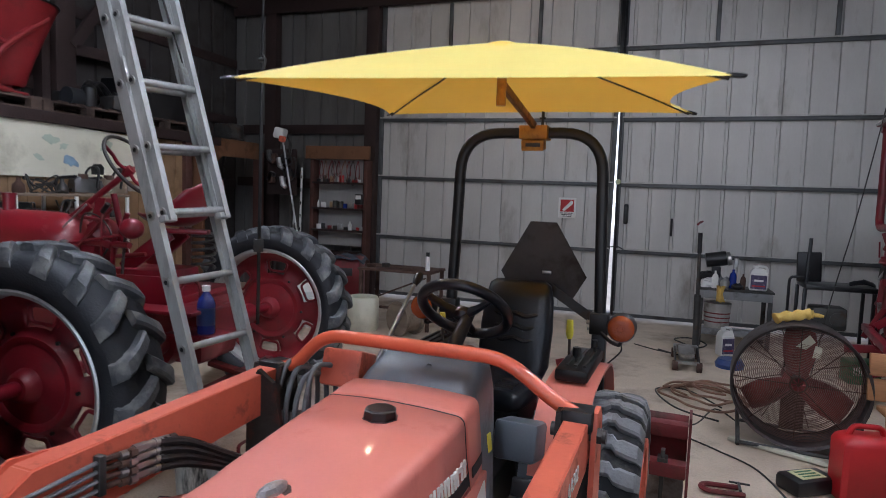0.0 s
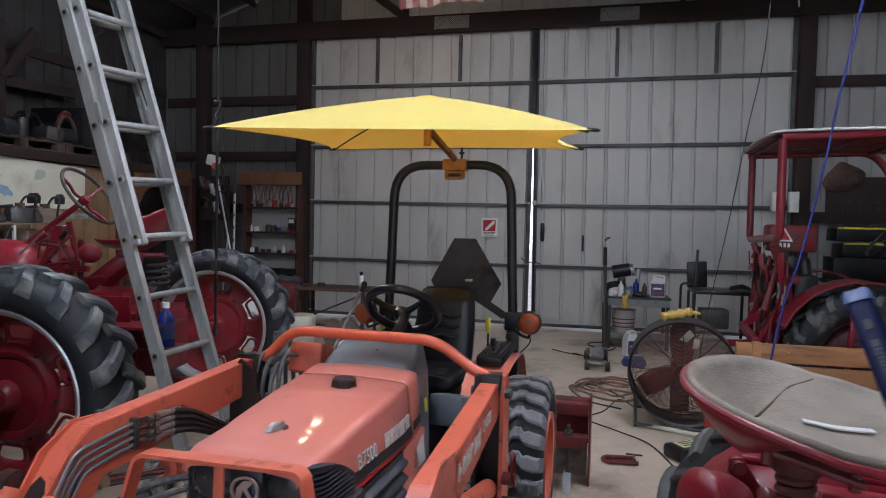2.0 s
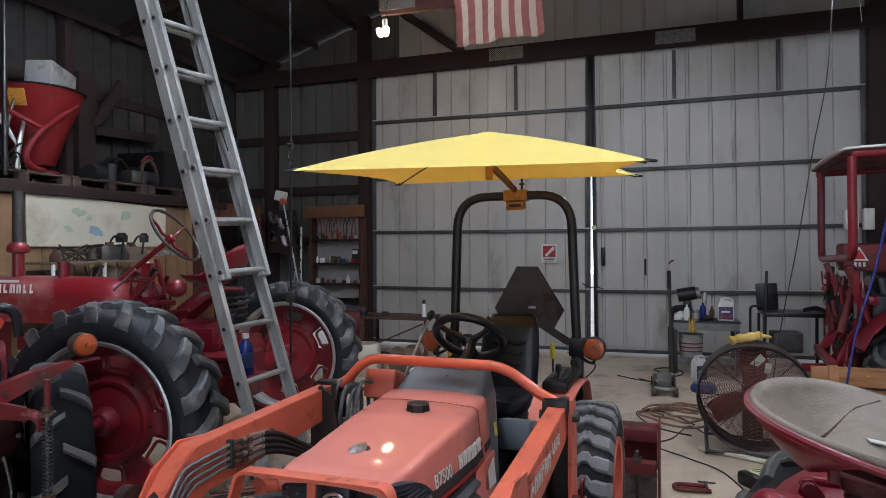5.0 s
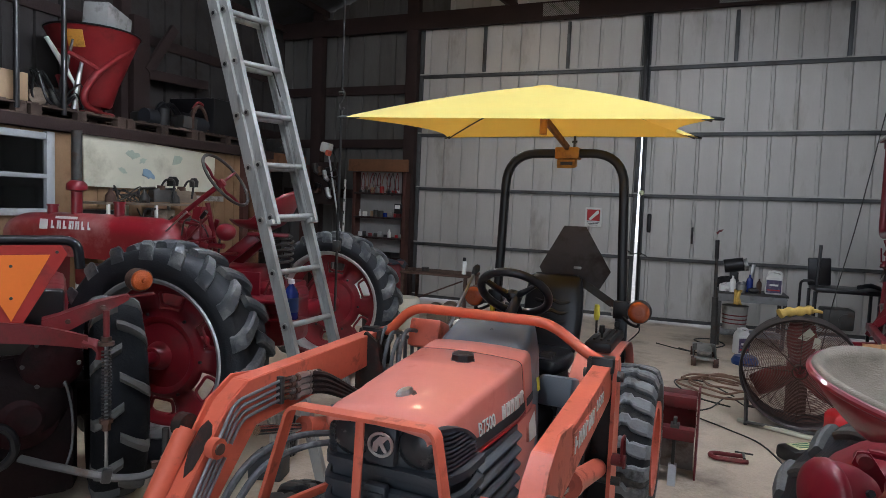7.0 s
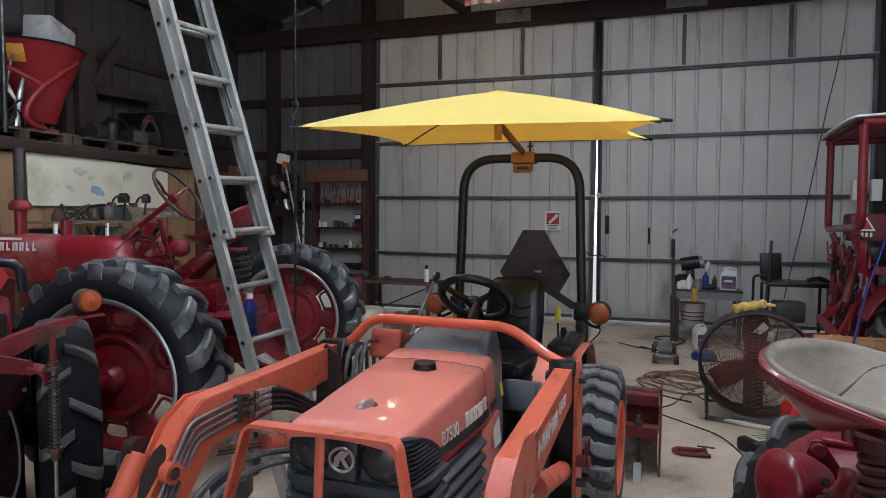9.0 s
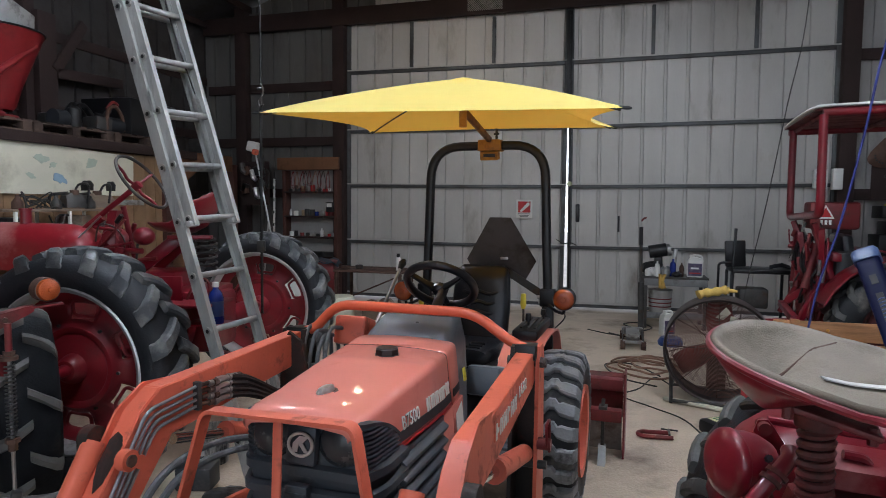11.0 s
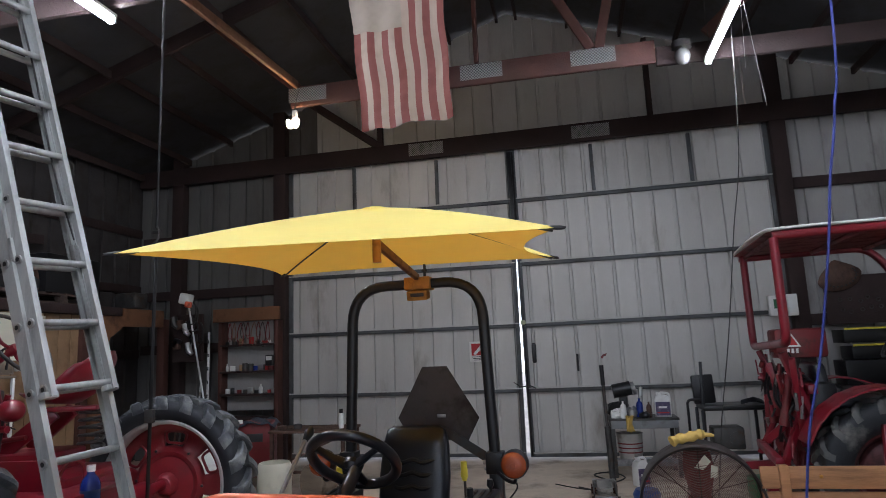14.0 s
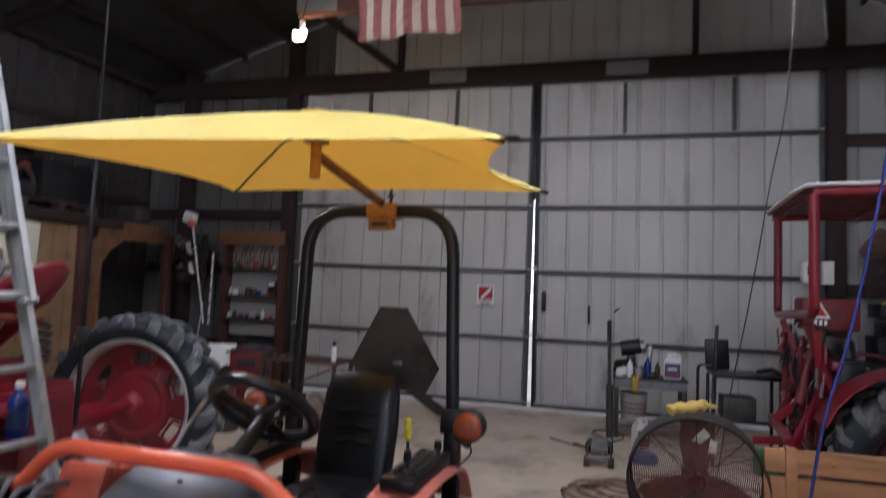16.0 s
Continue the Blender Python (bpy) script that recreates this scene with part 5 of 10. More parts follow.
panels = [(Vector(corners[order[k]]), Vector(corners[order[(k + 1) % 4]]), draw_in[k]) for k in range(4)]
ring_rows = []
for j in range(1, N + 1):
    ring = []
    for c0, c1, pull in panels:
        ring += [cover(c0, c1, pull, i / N, j / N) for i in range(N)]
    ring_rows.append([bm.verts.new(p) for p in ring])
top = bm.verts.new(peak)
cnt = len(ring_rows[0])
for k in range(cnt):
    bm.faces.new((top, ring_rows[0][k], ring_rows[0][(k + 1) % cnt]))
for p, q in zip(ring_rows, ring_rows[1:]):
    for k in range(cnt):
        bm.faces.new((p[k], q[k], q[(k + 1) % cnt], p[(k + 1) % cnt]))
canopy = part("canopy", bm, M["canopy"], K, "yellow canvas canopy", angle=80)
bm = B()
lathe(bm, [(0.0, 0.006), (0.04, 0.004), (0.06, -0.002), (0.075, -0.012)], pose(peak.x, peak.y, peak.z - 0.008), 20)
part("canopy_cap", bm, M["canopy"], canopy)
for key, c in corners.items():
    bm = B()
    c = Vector(c)
    hub = Vector((peak.x, peak.y, peak.z - 0.075))
    along = [cover(c, c, 0.0, 0.0, r) - Vector((0, 0, 0.014)) for r in (0.3, 0.5, 0.7, 0.85, 0.97)]
    tube(bm, smooth_path([hub] + along, 6), 0.0045, 6)
    rib = part("canopy_rib", bm, M["darksteel"], canopy)
    bm = B()
    d = (c - hub).normalized()
    tube(bm, [c - d * 0.035, c + d * 0.005, c + d * 0.020], [0.009, 0.009, 0.006], 8, flat=0.6)
    part("rib_tip", bm, M["black"], rib, "black corner tip")
bm = B()
hub = Vector((peak.x, peak.y, peak.z - 0.09))
cyl(bm, hub + Vector((0, 0, 0.05)), hub + Vector((0, 0, -0.14)), 0.018)
cyl(bm, hub + Vector((0, 0, -0.02)), hub + Vector((0, 0, 0.0)), 0.045)
part("canopy_hub", bm, M["yellow"], canopy)
bm = B()
beam(bm, (0.006, 0.30, 1.955), hub + Vector((0.0, 0.0, -0.06)), 0.022, 0.034, 0.004)
part("canopy_arm", bm, M["tan_rust"], canopy, "rusty canopy support arm")
bm = B()
box(bm, (0.006, 0.325, 1.925), (0.135, 0.10, 0.065), None, 0.006)
box(bm, (0.006, 0.305, 1.868), (0.105, 0.07, 0.05), rot(12, 0, 0), 0.006)
cb = part("canopy_bracket", bm, M["yellow"], K, "yellow steel canopy bracket on the roll bar")
bm = B()
box(bm, (0.012, 0.262, 1.864), (0.07, 0.004, 0.018), rot(12, 0, 0), 0.002)
part("bracket_slot", bm, M["darksteel"], cb)
bm = B()
cyl(bm, (0.045, 0.30, 1.95), (0.045, 0.30, 2.03), 0.007)
cyl(bm, (0.03, 0.30, 1.99), (0.06, 0.30, 1.99), 0.006)
part("bracket_bolt", bm, M["darksteel"], cb)
# ---- extension ladder ----
LAD = thing("extension_ladder", pose(0, 0, 0), "aluminium extension ladder leaning on the truss, partly extended", "ladder")
UP = Vector((-0.309, 0.012, 1.0)).normalized()
RUNG = Vector((0.060, 0.366, 0.011))
RUNG = (RUNG - UP * RUNG.dot(UP)).normalized()
NORM = UP.cross(RUNG).normalized() * -1.0
if NORM.x < 0:
    NORM = -NORM
L0 = Vector((-1.424, 3.157, 0.892)) - UP * (0.892 / UP.z)
WID = 0.375


def rail(bm, p0, p1, inward):
    """A channel-shaped ladder rail."""
    d = NORM
    s = RUNG * inward
    prof = [(-0.036, 0.0), (0.036, 0.0), (0.036, 0.028), (0.031, 0.028), (0.031, 0.005), (-0.031, 0.005), (-0.031, 0.028), (-0.036, 0.028)]
    loft(bm, [[p + d * a + s * b for a, b in prof] for p in (p0, p1)])


ladder_mat = paint("weathered_ladder_aluminium", (0.42, 0.43, 0.42), 0.5, 0.45, 0.14, 9, 0.08, 110, (0.24, 0.24, 0.23), 0.35, 6, stretch=(1, 1, 0.25))
for sec, off, s0, s1, inset in (("base", 0.0, 0.0, 3.9, 0.0), ("fly", 0.060, 1.505, 5.02, 0.018)):
    for side in (0, 1):
        o = L0 + RUNG * (inset if side == 0 else WID - inset) + NORM * off
        bm = B()
        rail(bm, o + UP * s0, o + UP * s1, 1 if side == 0 else -1)
        r = part(sec + "_rail", bm, ladder_mat, LAD, angle=20)
    k = 0
    s = 0.325
    while s < s1 - 0.05:
        if s > s0:
            bm = B()
            a, b = L0 + RUNG * (inset - 0.006) + UP * s + NORM * off, L0 + RUNG * (WID - inset + 0.006) + UP * s + NORM * off
            tube(bm, [a, b], 0.0165, 12)
            rg = part("rung", bm, ladder_mat, LAD)
            for p, q in ((a, -1), (b, 1)):
                bm = B()
                tube(bm, [p - RUNG * 0.012 * q, p + RUNG * 0.003 * q], 0.021, 14)
                part("rung_swage", bm, M["steel"], rg)
                bm = B()
                tube(bm, [p + RUNG * 0.0031 * q, p + RUNG * 0.0045 * q], 0.011, 12)
                part("rung_bore", bm, M["black"], rg)
        s += 0.3048
for side in (0, 1):
    bm = B()
    o = L0 + RUNG * (0.032 if side == 0 else WID - 0.032) + NORM * 0.060 + UP * 1.515
    m = Matrix.Translation(o) @ UP.to_track_quat("Z", "Y").to_matrix().to_4x4()
    box(bm, (0, 0, 0), (0.075, 0.04, 0.03), None, 0.006)
    bm.transform(m)
    part("fly_foot", bm, ladder_mat, LAD, "aluminium end cap")
    bm = B()
    o = L0 + RUNG * (0.03 if side == 0 else WID - 0.03) + NORM * 0.03 + UP * 2.21
    box(bm, (0, 0, 0), (0.06, 0.03, 0.12), None, 0.006)
    bm.transform(Matrix.Translation(o) @ UP.to_track_quat("Z", "Y").to_matrix().to_4x4())
    part("rung_lock", bm, M["steel"], LAD, "steel rung lock")
bm = B()
o = L0 + RUNG * (WID / 2) + UP * 2.4 + NORM * 0.03
tube(bm, smooth_path([o + UP * 1.5 + RUNG * 0.12, o + UP * 0.9 + RUNG * 0.14, o + UP * 0.3 + RUNG * 0.13, o - UP * 0.1 + RUNG * 0.16]), 0.005, 6)
part("haul_rope", bm, M["cable"], LAD)

# ---- the old row-crop tractor ----
F = thing("row_crop_tractor", pose(-2.27, 4.17, 0, 0, 0, 6.8), "old red row-crop tractor with tall bar-tread rear tyres", "tractor")
for sy, yy, R, xx in ((-1, -1.14, 0.672, -0.04), (1, 1.10, 0.665, 0.0)):
    tm = pose(xx, yy, R, 0, 0, 90) @ Matrix.Diagonal((1, 0.95, 0.95, 1) if sy < 0 else (1, 1, 1, 1))
    bm = B()
    turn = rot(0, 0, 0)
    lathe(bm, [(0.455, -0.115), (0.475, -0.125), (0.485, -0.12), (0.47, -0.10), (0.445, -0.06), (0.445, 0.06), (0.47, 0.10), (0.485, 0.12), (0.475, 0.125), (0.455, 0.115)], rot(0, 90, 0), 56)
    rim = part("wheel_rim", bm, M["alu"], F, "silver-painted rim", m=tm)
    tyre(rim, R / 0.95 if sy < 0 else R, 0.29, 0.475, 0.052, 19, Matrix(), "wide", M["rubber_clean"], M["lug_pale"])
    bm = B()
    s = 1.0
    disc(bm, [(0.0, 0.09), (0.055, 0.09), (0.07, 0.075), (0.085, 0.03), (0.14, 0.025), (0.20, 0.01), (0.215, 0.022), (0.235, 0.022), (0.25, 0.0), (0.275, -0.02), (0.31, -0.035), (0.345, -0.04), (0.375, -0.035), (0.405, -0.02), (0.43, -0.01), (0.446, 0.0)], Matrix(), 72, 6, 0.29, 0.39, 0.46)
    d = part("wheel_disc", bm, M["red_disc"], rim, "red pressed wheel disc with slots", m=rot(0, 0, 180) @ rot(11, 0, 0), angle=45)
    thicken(d, 0.012)
    for k in range(6):
        a0, a1 = 2 * math.pi * k / 6, 2 * math.pi * (k + 0.458) / 6
        loop = []
        for u in range(28):
            ang = 2 * math.pi * u / 28
            cu, su = math.cos(ang), math.sin(ang)
            su_, cu_ = abs(su) ** 0.55 * (1 if su >= 0 else -1), abs(cu) ** 0.55 * (1 if cu >= 0 else -1)
            r, a = 0.340 + 0.047 * su_, (a0 + a1) / 2 + (a1 - a0) / 2 * 0.97 * cu_
            loop.append((-0.034, r * math.cos(a), r * math.sin(a)))
        bm = B()
        tube(bm, loop, 0.0105, 8, closed=True, caps=False)
        part("slot_lip", bm, M["red_disc"], d, "rolled lip of the slot", angle=60)
        bm = B()
        a = (a0 + a1) / 2 + math.pi / 6
        cyl(bm, (0.012, 0.262 * math.cos(a), 0.262 * math.sin(a)), (0.0, 0.262 * math.cos(a), 0.262 * math.sin(a)), 0.010, None, 8)
        part("disc_bolt", bm, M["darksteel"], d)
bm = B()
cyl(bm, (-0.045, -1.56, 0.675), (0, 1.25, 0.675), 0.034)
cyl(bm, (0, -0.75, 0.685), (0, 0.75, 0.675), 0.075)
part("rear_axle", bm, M["red"], F, "long red rear axle")
bm = B()
box(bm, (-0.15, 0, 0.74), (0.75, 0.42, 0.42), None, 0.05)
box(bm, (-0.05, -0.05, 0.93), (0.46, 0.56, 0.10), None, 0.02)
cyl(bm, (-0.1, -0.3, 0.72), (-0.1, 0.3, 0.72), 0.22, None, 24)
part("transmission", bm, M["red"], F, "red transmission housing")
bm = B()
box(bm, (-1.0, 0, 0.72), (1.1, 0.30, 0.36), None, 0.03)
box(bm, (-1.35, 0, 0.93), (0.7, 0.22, 0.16), None, 0.02)
for k in range(4):
    cyl(bm, (-1.15 - 0.13 * k, -0.18, 0.90), (-1.15 - 0.13 * k, -0.10, 0.90), 0.03)
part("engine", bm, M["red_worn"], F, "dull red engine block")


def fh(x, w, zt, zb):
    pts = [(-w * 0.9, zb), (-w, zt - 0.16)] + [(-w * math.cos(radians(a)), zt - 0.14 + 0.14 * math.sin(radians(a))) for a in (15, 35, 55, 75, 90)]
    return [(x, y, z) for y, z in pts + [(-y, z) for y, z in pts[-2::-1]]]


bm = B()
loft(bm, [fh(-0.70, 0.06, 1.20, 1.07), fh(-0.73, 0.12, 1.27, 1.02), fh(-0.80, 0.165, 1.325, 1.0), fh(-0.95, 0.185, 1.35, 1.0), fh(-1.35, 0.19, 1.36, 1.01), fh(-1.9, 0.185, 1.36, 1.02), fh(-2.22, 0.175, 1.345, 1.0), fh(-2.32, 0.16, 1.31, 0.99), fh(-2.35, 0.13, 1.27, 0.99)])
part("hood", bm, M["red_dusty"], F, "glossy rounded red hood and fuel tank", angle=60, m=pose(-0.04, 0, 0.065))
bm = B()
loft(bm, [fh(-2.33, 0.15, 1.28, 0.55), fh(-2.20, 0.17, 1.30, 0.50), fh(-2.02, 0.17, 1.20, 0.50)])
part("radiator_shell", bm, M["red"], F, "red radiator shell", angle=60)
bm = B()
cyl(bm, (-2.1, 0, 0.05), (-2.1, 0, 0.6), 0.06)
box(bm, (-2.1, 0, 0.55), (0.3, 0.26, 0.2), None, 0.03)
part("front_bolster", bm, M["red_worn"], F)
for s in (-1, 1):
    fw = part("front_wheel", lathe(B(), [(0.0, 0.03), (0.10, 0.03), (0.16, 0.0), (0.19, 0.04), (0.20, 0.05)], rot(90 * s, 0, 0), 24), M["red"], F, m=pose(-2.1, s * 0.16, 0.32))
    bm = B()
    lathe(bm, [(0.19, -0.05), (0.25, -0.07), (0.30, -0.055), (0.32, 0), (0.30, 0.055), (0.25, 0.07), (0.19, 0.05)], rot(90, 0, 0), 32)
    part("front_tyre", bm, M["rubber_clean"], fw)
# raised lettering on the hood's near side
for k, (w, notch) in enumerate(((0.040, 0), (0.046, 1), (0.044, 0), (0.054, 1), (0.046, 1), (0.036, 0), (0.036, 0))):
    bm = B()
    x = -1.835 + 0.058 * k
    box(bm, (x, -0.1895, 1.333), (w * 0.34, 0.004, 0.066), rot(-6, 0, 0), 0.001)
    box(bm, (x + w * 0.28, -0.1895, 1.333 + (0.022 if notch else -0.022)), (w * 0.5, 0.004, 0.02), rot(-6, 0, 0), 0.001)
    if notch:
        box(bm, (x + w * 0.5, -0.1895, 1.333), (w * 0.28, 0.004, 0.066), rot(-6, 0, 0), 0.001)
    part("letter_mark", bm, M["letter"], F, "white maker's mark", smooth=False)
bm = B()
box(bm, (-1.70, -0.182, 1.390), (0.21, 0.004, 0.02), rot(-16, 0, 0))
part("small_mark", bm, M["letter"], F, "small white mark", smooth=False)
bm = B()
box(bm, (-1.915, -0.1895, 1.333), (0.075, 0.003, 0.08), rot(-6, 0, 0), 0.004)
part("hood_badge", bm, M["letter"], F, "white square badge", smooth=False)
bm = B()
tube(bm, [(-1.84, 0.06, 1.30), (-1.84, 0.06, 1.45), (-1.84, 0.06, 2.10)], [0.04, 0.04, 0.04], 16)
part("exhaust_pipe", bm, M["darksteel"], F, "tall dark steel exhaust pipe")
bm = B()
tube(bm, [(-1.76, -0.02, 1.30), (-1.76, -0.02, 1.62)], 0.042, 16)
lathe(bm, [(0.042, 0.0), (0.075, 0.01), (0.08, 0.03), (0.075, 0.06), (0.05, 0.085), (0.0, 0.09)], pose(-1.76, -0.02, 1.60), 20)
part("air_intake_pipe", bm, M["red"], F, "red pre-cleaner stack with cap")
for x, h in ((-1.99, 0.05), (-1.34, 0.09)):
    bm = B()
    cyl(bm, (x, -0.03, 1.39), (x, -0.03, 1.435 + h), 0.04)
    cyl(bm, (x, -0.03, 1.425 + h), (x, -0.03, 1.44 + h), 0.046)
    part("filler_cap", bm, M["red"], F)
# steering rod, wheel and supports
bm = B()
cyl(bm, (-0.94, -0.02, 1.33), (-0.455, 0.02, 1.70), 0.02)
cyl(bm, (-0.80, -0.01, 1.41), (-0.72, -0.005, 1.47), 0.03)
part("steering_shaft", bm, M["red"], F, "red steering shaft")
bm = B()
wm = Matrix.Translation((-0.455, 0.02, 1.70)) @ Vector((0.5, 0.04, 0.37)).to_track_quat("Z", "Y").to_matrix().to_4x4()
tube(bm, [wm @ Vector((0.232 * math.cos(a * math.pi / 18), 0.232 * math.sin(a * math.pi / 18), 0.05)) for a in range(36)], 0.012, 8, closed=True)
fsw = part("steering_wheel", bm, M["darksteel"], F, "thin dark steering wheel rim")
for a in (20, 140, 260):
    bm = B()
    c, s = math.cos(radians(a)), math.sin(radians(a))
    tube(bm, smooth_path([wm @ Vector((0, 0, 0.0)), wm @ Vector((0.08 * c, 0.08 * s, 0.0)), wm @ Vector((0.15 * c, 0.15 * s, 0.03)), wm @ Vector((0.228 * c, 0.228 * s, 0.05))], 4), 0.011, 8)
    part("wheel_spoke", bm, M["red"], fsw)
bm = B()
lathe(bm, [(0.0, 0.03), (0.03, 0.025), (0.035, 0.0), (0.03, -0.03), (0.0, -0.03)], wm, 14)
part("wheel_hub", bm, M["red"], fsw)
for a, b, r in (((-0.62, -0.10, 0.95), (-0.62, -0.06, 1.50), 0.022), ((-0.50, 0.10, 0.95), (-0.58, 0.03, 1.55), 0.02), ((-0.66, -0.14, 1.24), (-0.28, -0.20, 1.24), 0.02), ((-0.45, -0.16, 0.95), (-0.40, -0.18, 1.30), 0.016), ((-0.72, 0.12, 1.0), (-0.55, 0.12, 1.42), 0.018)):
    bm = B()
    cyl(bm, a, b, r)
    part("support_rod", bm, M["red"], F)
bm = B()
ball(bm, (-0.255, -0.21, 1.345), 0.075, (1.0, 0.9, 0.85), 18, 12)
part("battery_dome", bm, M["red"], F, "round red headlamp housing")
bm = B()
lathe(bm, [(0, 0.07), (0.035, 0.07), (0.05, 0.055), (0.075, 0.045), (0.085, 0.02), (0.085, -0.05), (0.06, -0.07), (0.0, -0.07)], pose(-0.57, -0.09, 1.31, 90, 0, 20), 24)
gv = part("governor", bm, M["red"], F, "red governor casting")
for a in range(5):
    bm = B()
    c, s = math.cos(a * 1.257), math.sin(a * 1.257)
    cyl(bm, (-0.57 + 0.062 * c, -0.135, 1.31 + 0.062 * s), (-0.565 + 0.062 * c, -0.155, 1.31 + 0.062 * s), 0.009, None, 6)
    part("casting_bolt", bm, M["red_worn"], gv)
bm = B()
loft(bm, [[(x - w, y - d, z), (x + w, y - d, z), (x + w, y + d, z), (x - w, y + d, z)] for x, y, z, w, d in ((-0.66, -0.08, 1.06, 0.09, 0.08), (-0.65, -0.08, 1.20, 0.075, 0.07), (-0.63, -0.07, 1.27, 0.05, 0.05), (-0.60, -0.06, 1.42, 0.035, 0.035), (-0.58, -0.05, 1.52, 0.03, 0.03))])
part("steering_support", bm, M["red"], F, "red steering support casting")
rg = random.Random(8)
for k, (a, b, r, mt) in enumerate((((-0.80, -0.16, 1.22), (-0.34, -0.21, 1.30), 0.009, "red"), ((-0.74, -0.17, 1.15), (-0.40, -0.20, 1.46), 0.008, "red_worn"), ((-0.50, -0.18, 1.05), (-0.47, -0.20, 1.44), 0.010, "red"), ((-0.47, -0.20, 1.44), (-0.42, -0.21, 1.49), 0.016, "black"), ((-0.36, -0.17, 1.02), (-0.30, -0.20, 1.40), 0.009, "darksteel"), ((-0.68, -0.15, 1.40), (-0.46, -0.17, 1.38), 0.012, "red"), ((-0.86, -0.12, 1.30), (-0.62, -0.16, 1.48), 0.007, "steel"), ((-0.44, -0.16, 1.16), (-0.18, -0.18, 1.19), 0.014, "red_worn"))):
    bm = B()
    cyl(bm, a, b, r, None, 10)
    part("control_lever" if k % 2 else "control_rod", bm, M[mt], F)
for x, z, s in ((-0.70, 1.20, 0.05), (-0.44, 1.24, 0.04), (-0.52, 1.12, 0.045)):
    bm = B()
    box(bm, (x, -0.19, z), (s * 1.5, 0.05, s), rot(0, rg.uniform(-20, 20), 0), 0.008)
    part("gear_box", bm, M["red"], F)
bm = B()
lathe(bm, [(0, 0.0), (0.028, 0.0), (0.030, 0.02), (0.028, 0.06), (0.012, 0.07), (0, 0.07)], pose(-0.78, -0.17, 1.18), 16)
part("sediment_bowl", bm, M["steel"], F, "metal sediment bowl")
bm = B()
tube(bm, smooth_path([(-0.66, -0.17, 1.30), (-0.60, -0.20, 1.42), (-0.48, -0.20, 1.40), (-0.42, -0.18, 1.28), (-0.5, -0.17, 1.15)]), 0.006, 6)
part("fuel_line", bm, M["darksteel"], F)
# seat, its spring and the platform
bm = B()
wm = pose(-0.06, 0.02, 1.41, 0, -4, 0)
rows = []
for fx, w, dz, lip in ((-0.23, 0.13, -0.015, 0.06), (-0.15, 0.19, -0.035, 0.07), (0.0, 0.225, -0.05, 0.08), (0.10, 0.222, -0.01, 0.09), (0.17, 0.21, 0.07, 0.07), (0.215, 0.195, 0.145, 0.03), (0.24, 0.165, 0.205, -0.02), (0.25, 0.12, 0.240, -0.04)):
    rows.append([wm @ Vector((fx + 0.02 * (1 - (v / 5) ** 2) - 0.05 * (abs(v) / 5) ** 2 * (fx > 0.05), w * v / 5, dz + lip * (abs(v) / 5) ** 2.2)) for v in range(-5, 6)])
loft(bm, rows, caps=False, closed=False)
thicken(part("pan_seat", bm, M["red"], F, "red steel pan seat", angle=60), 0.012)
for k in range(5):
    bm = B()
    z = 1.10 + 0.045 * k
    tube(bm, [(0.085 + 0.065 * math.cos(a * math.pi / 10), 0.02 + 0.075 * math.sin(a * math.pi / 10), z + 0.0022 * a) for a in range(21)], 0.009, 6)
    part("seat_spring", bm, M["darksteel"], F)
bm = B()
beam(bm, (-0.40, -0.10, 1.08), (-0.10, -0.06, 1.32), 0.03, 0.09, 0.006)
part("seat_bracket", bm, M["red"], F, "red seat bracket")
bm = B()
beam(bm, (-0.40, 0.14, 1.08), (-0.10, 0.10, 1.32), 0.03, 0.09, 0.006)
part("seat_bracket", bm, M["red"], F, "red seat bracket")
bm = B()
beam(bm, (-0.14, -0.10, 1.335), (0.16, -0.04, 1.335), 0.06, 0.03, 0.008)
part("seat_bar", bm, M["red"], F)
bm = B()
box(bm, (-0.26, 0.02, 0.99), (0.40, 0.36, 0.20), None, 0.02)
part("gear_cover", bm, M["red"], F, "red gear cover below the seat")
bm = B()
box(bm, (0.08, -0.36, 0.92), (0.62, 0.40, 0.022), None, 0.006)
box(bm, (-0.05, -0.38, 0.99), (0.36, 0.02, 0.20), None, 0.006)
part("platform", bm, M["red"], F, "red operator platform")
bm = B()
beam(bm, (0.30, -0.5, 0.42), (0.30, 0.5, 0.42), 0.06, 0.03, 0.005)
beam(bm, (0.15, 0, 0.5), (0.62, 0, 0.40), 0.07, 0.03, 0.005)
part("drawbar", bm, M["red_worn"], F)
bm = B()
tube(bm, smooth_path([(0.2, -0.45, 0.95), (0.26, -0.42, 1.08), (0.30, -0.36, 1.06), (0.28, -0.32, 0.96)]), 0.008, 6)
part("oil_line", bm, M["red_worn"], F)

# spray bottle on the platform
def spray_bottle(name, m, mat, label, r=0.042, h=0.2):
    root = thing(name, m, label, "bottle")
    bm = B()
    lathe(bm, [(0, 0), (r * 0.95, 0), (r, 0.01), (r, h * 0.62), (r * 0.8, h * 0.74), (r * 0.38, h * 0.84), (r * 0.36, h * 0.9)], None, 20)
    part("bottle_body", bm, mat, root)
    bm = B()
    lathe(bm, [(r * 0.42, h * 0.88), (r * 0.45, h * 0.9), (r * 0.45, h), (0, h * 1.0)], None, 14)
    part("cap", bm, M["white"], root, "white cap")
    bm = B()
    lathe(bm, [(r * 1.01, h * 0.18), (r * 1.01, h * 0.55)], None, 20, 0.5)
    part("label_band", bm, M["card"] if mat is not M["bluebottle"] else M["blue"], root)
    return root


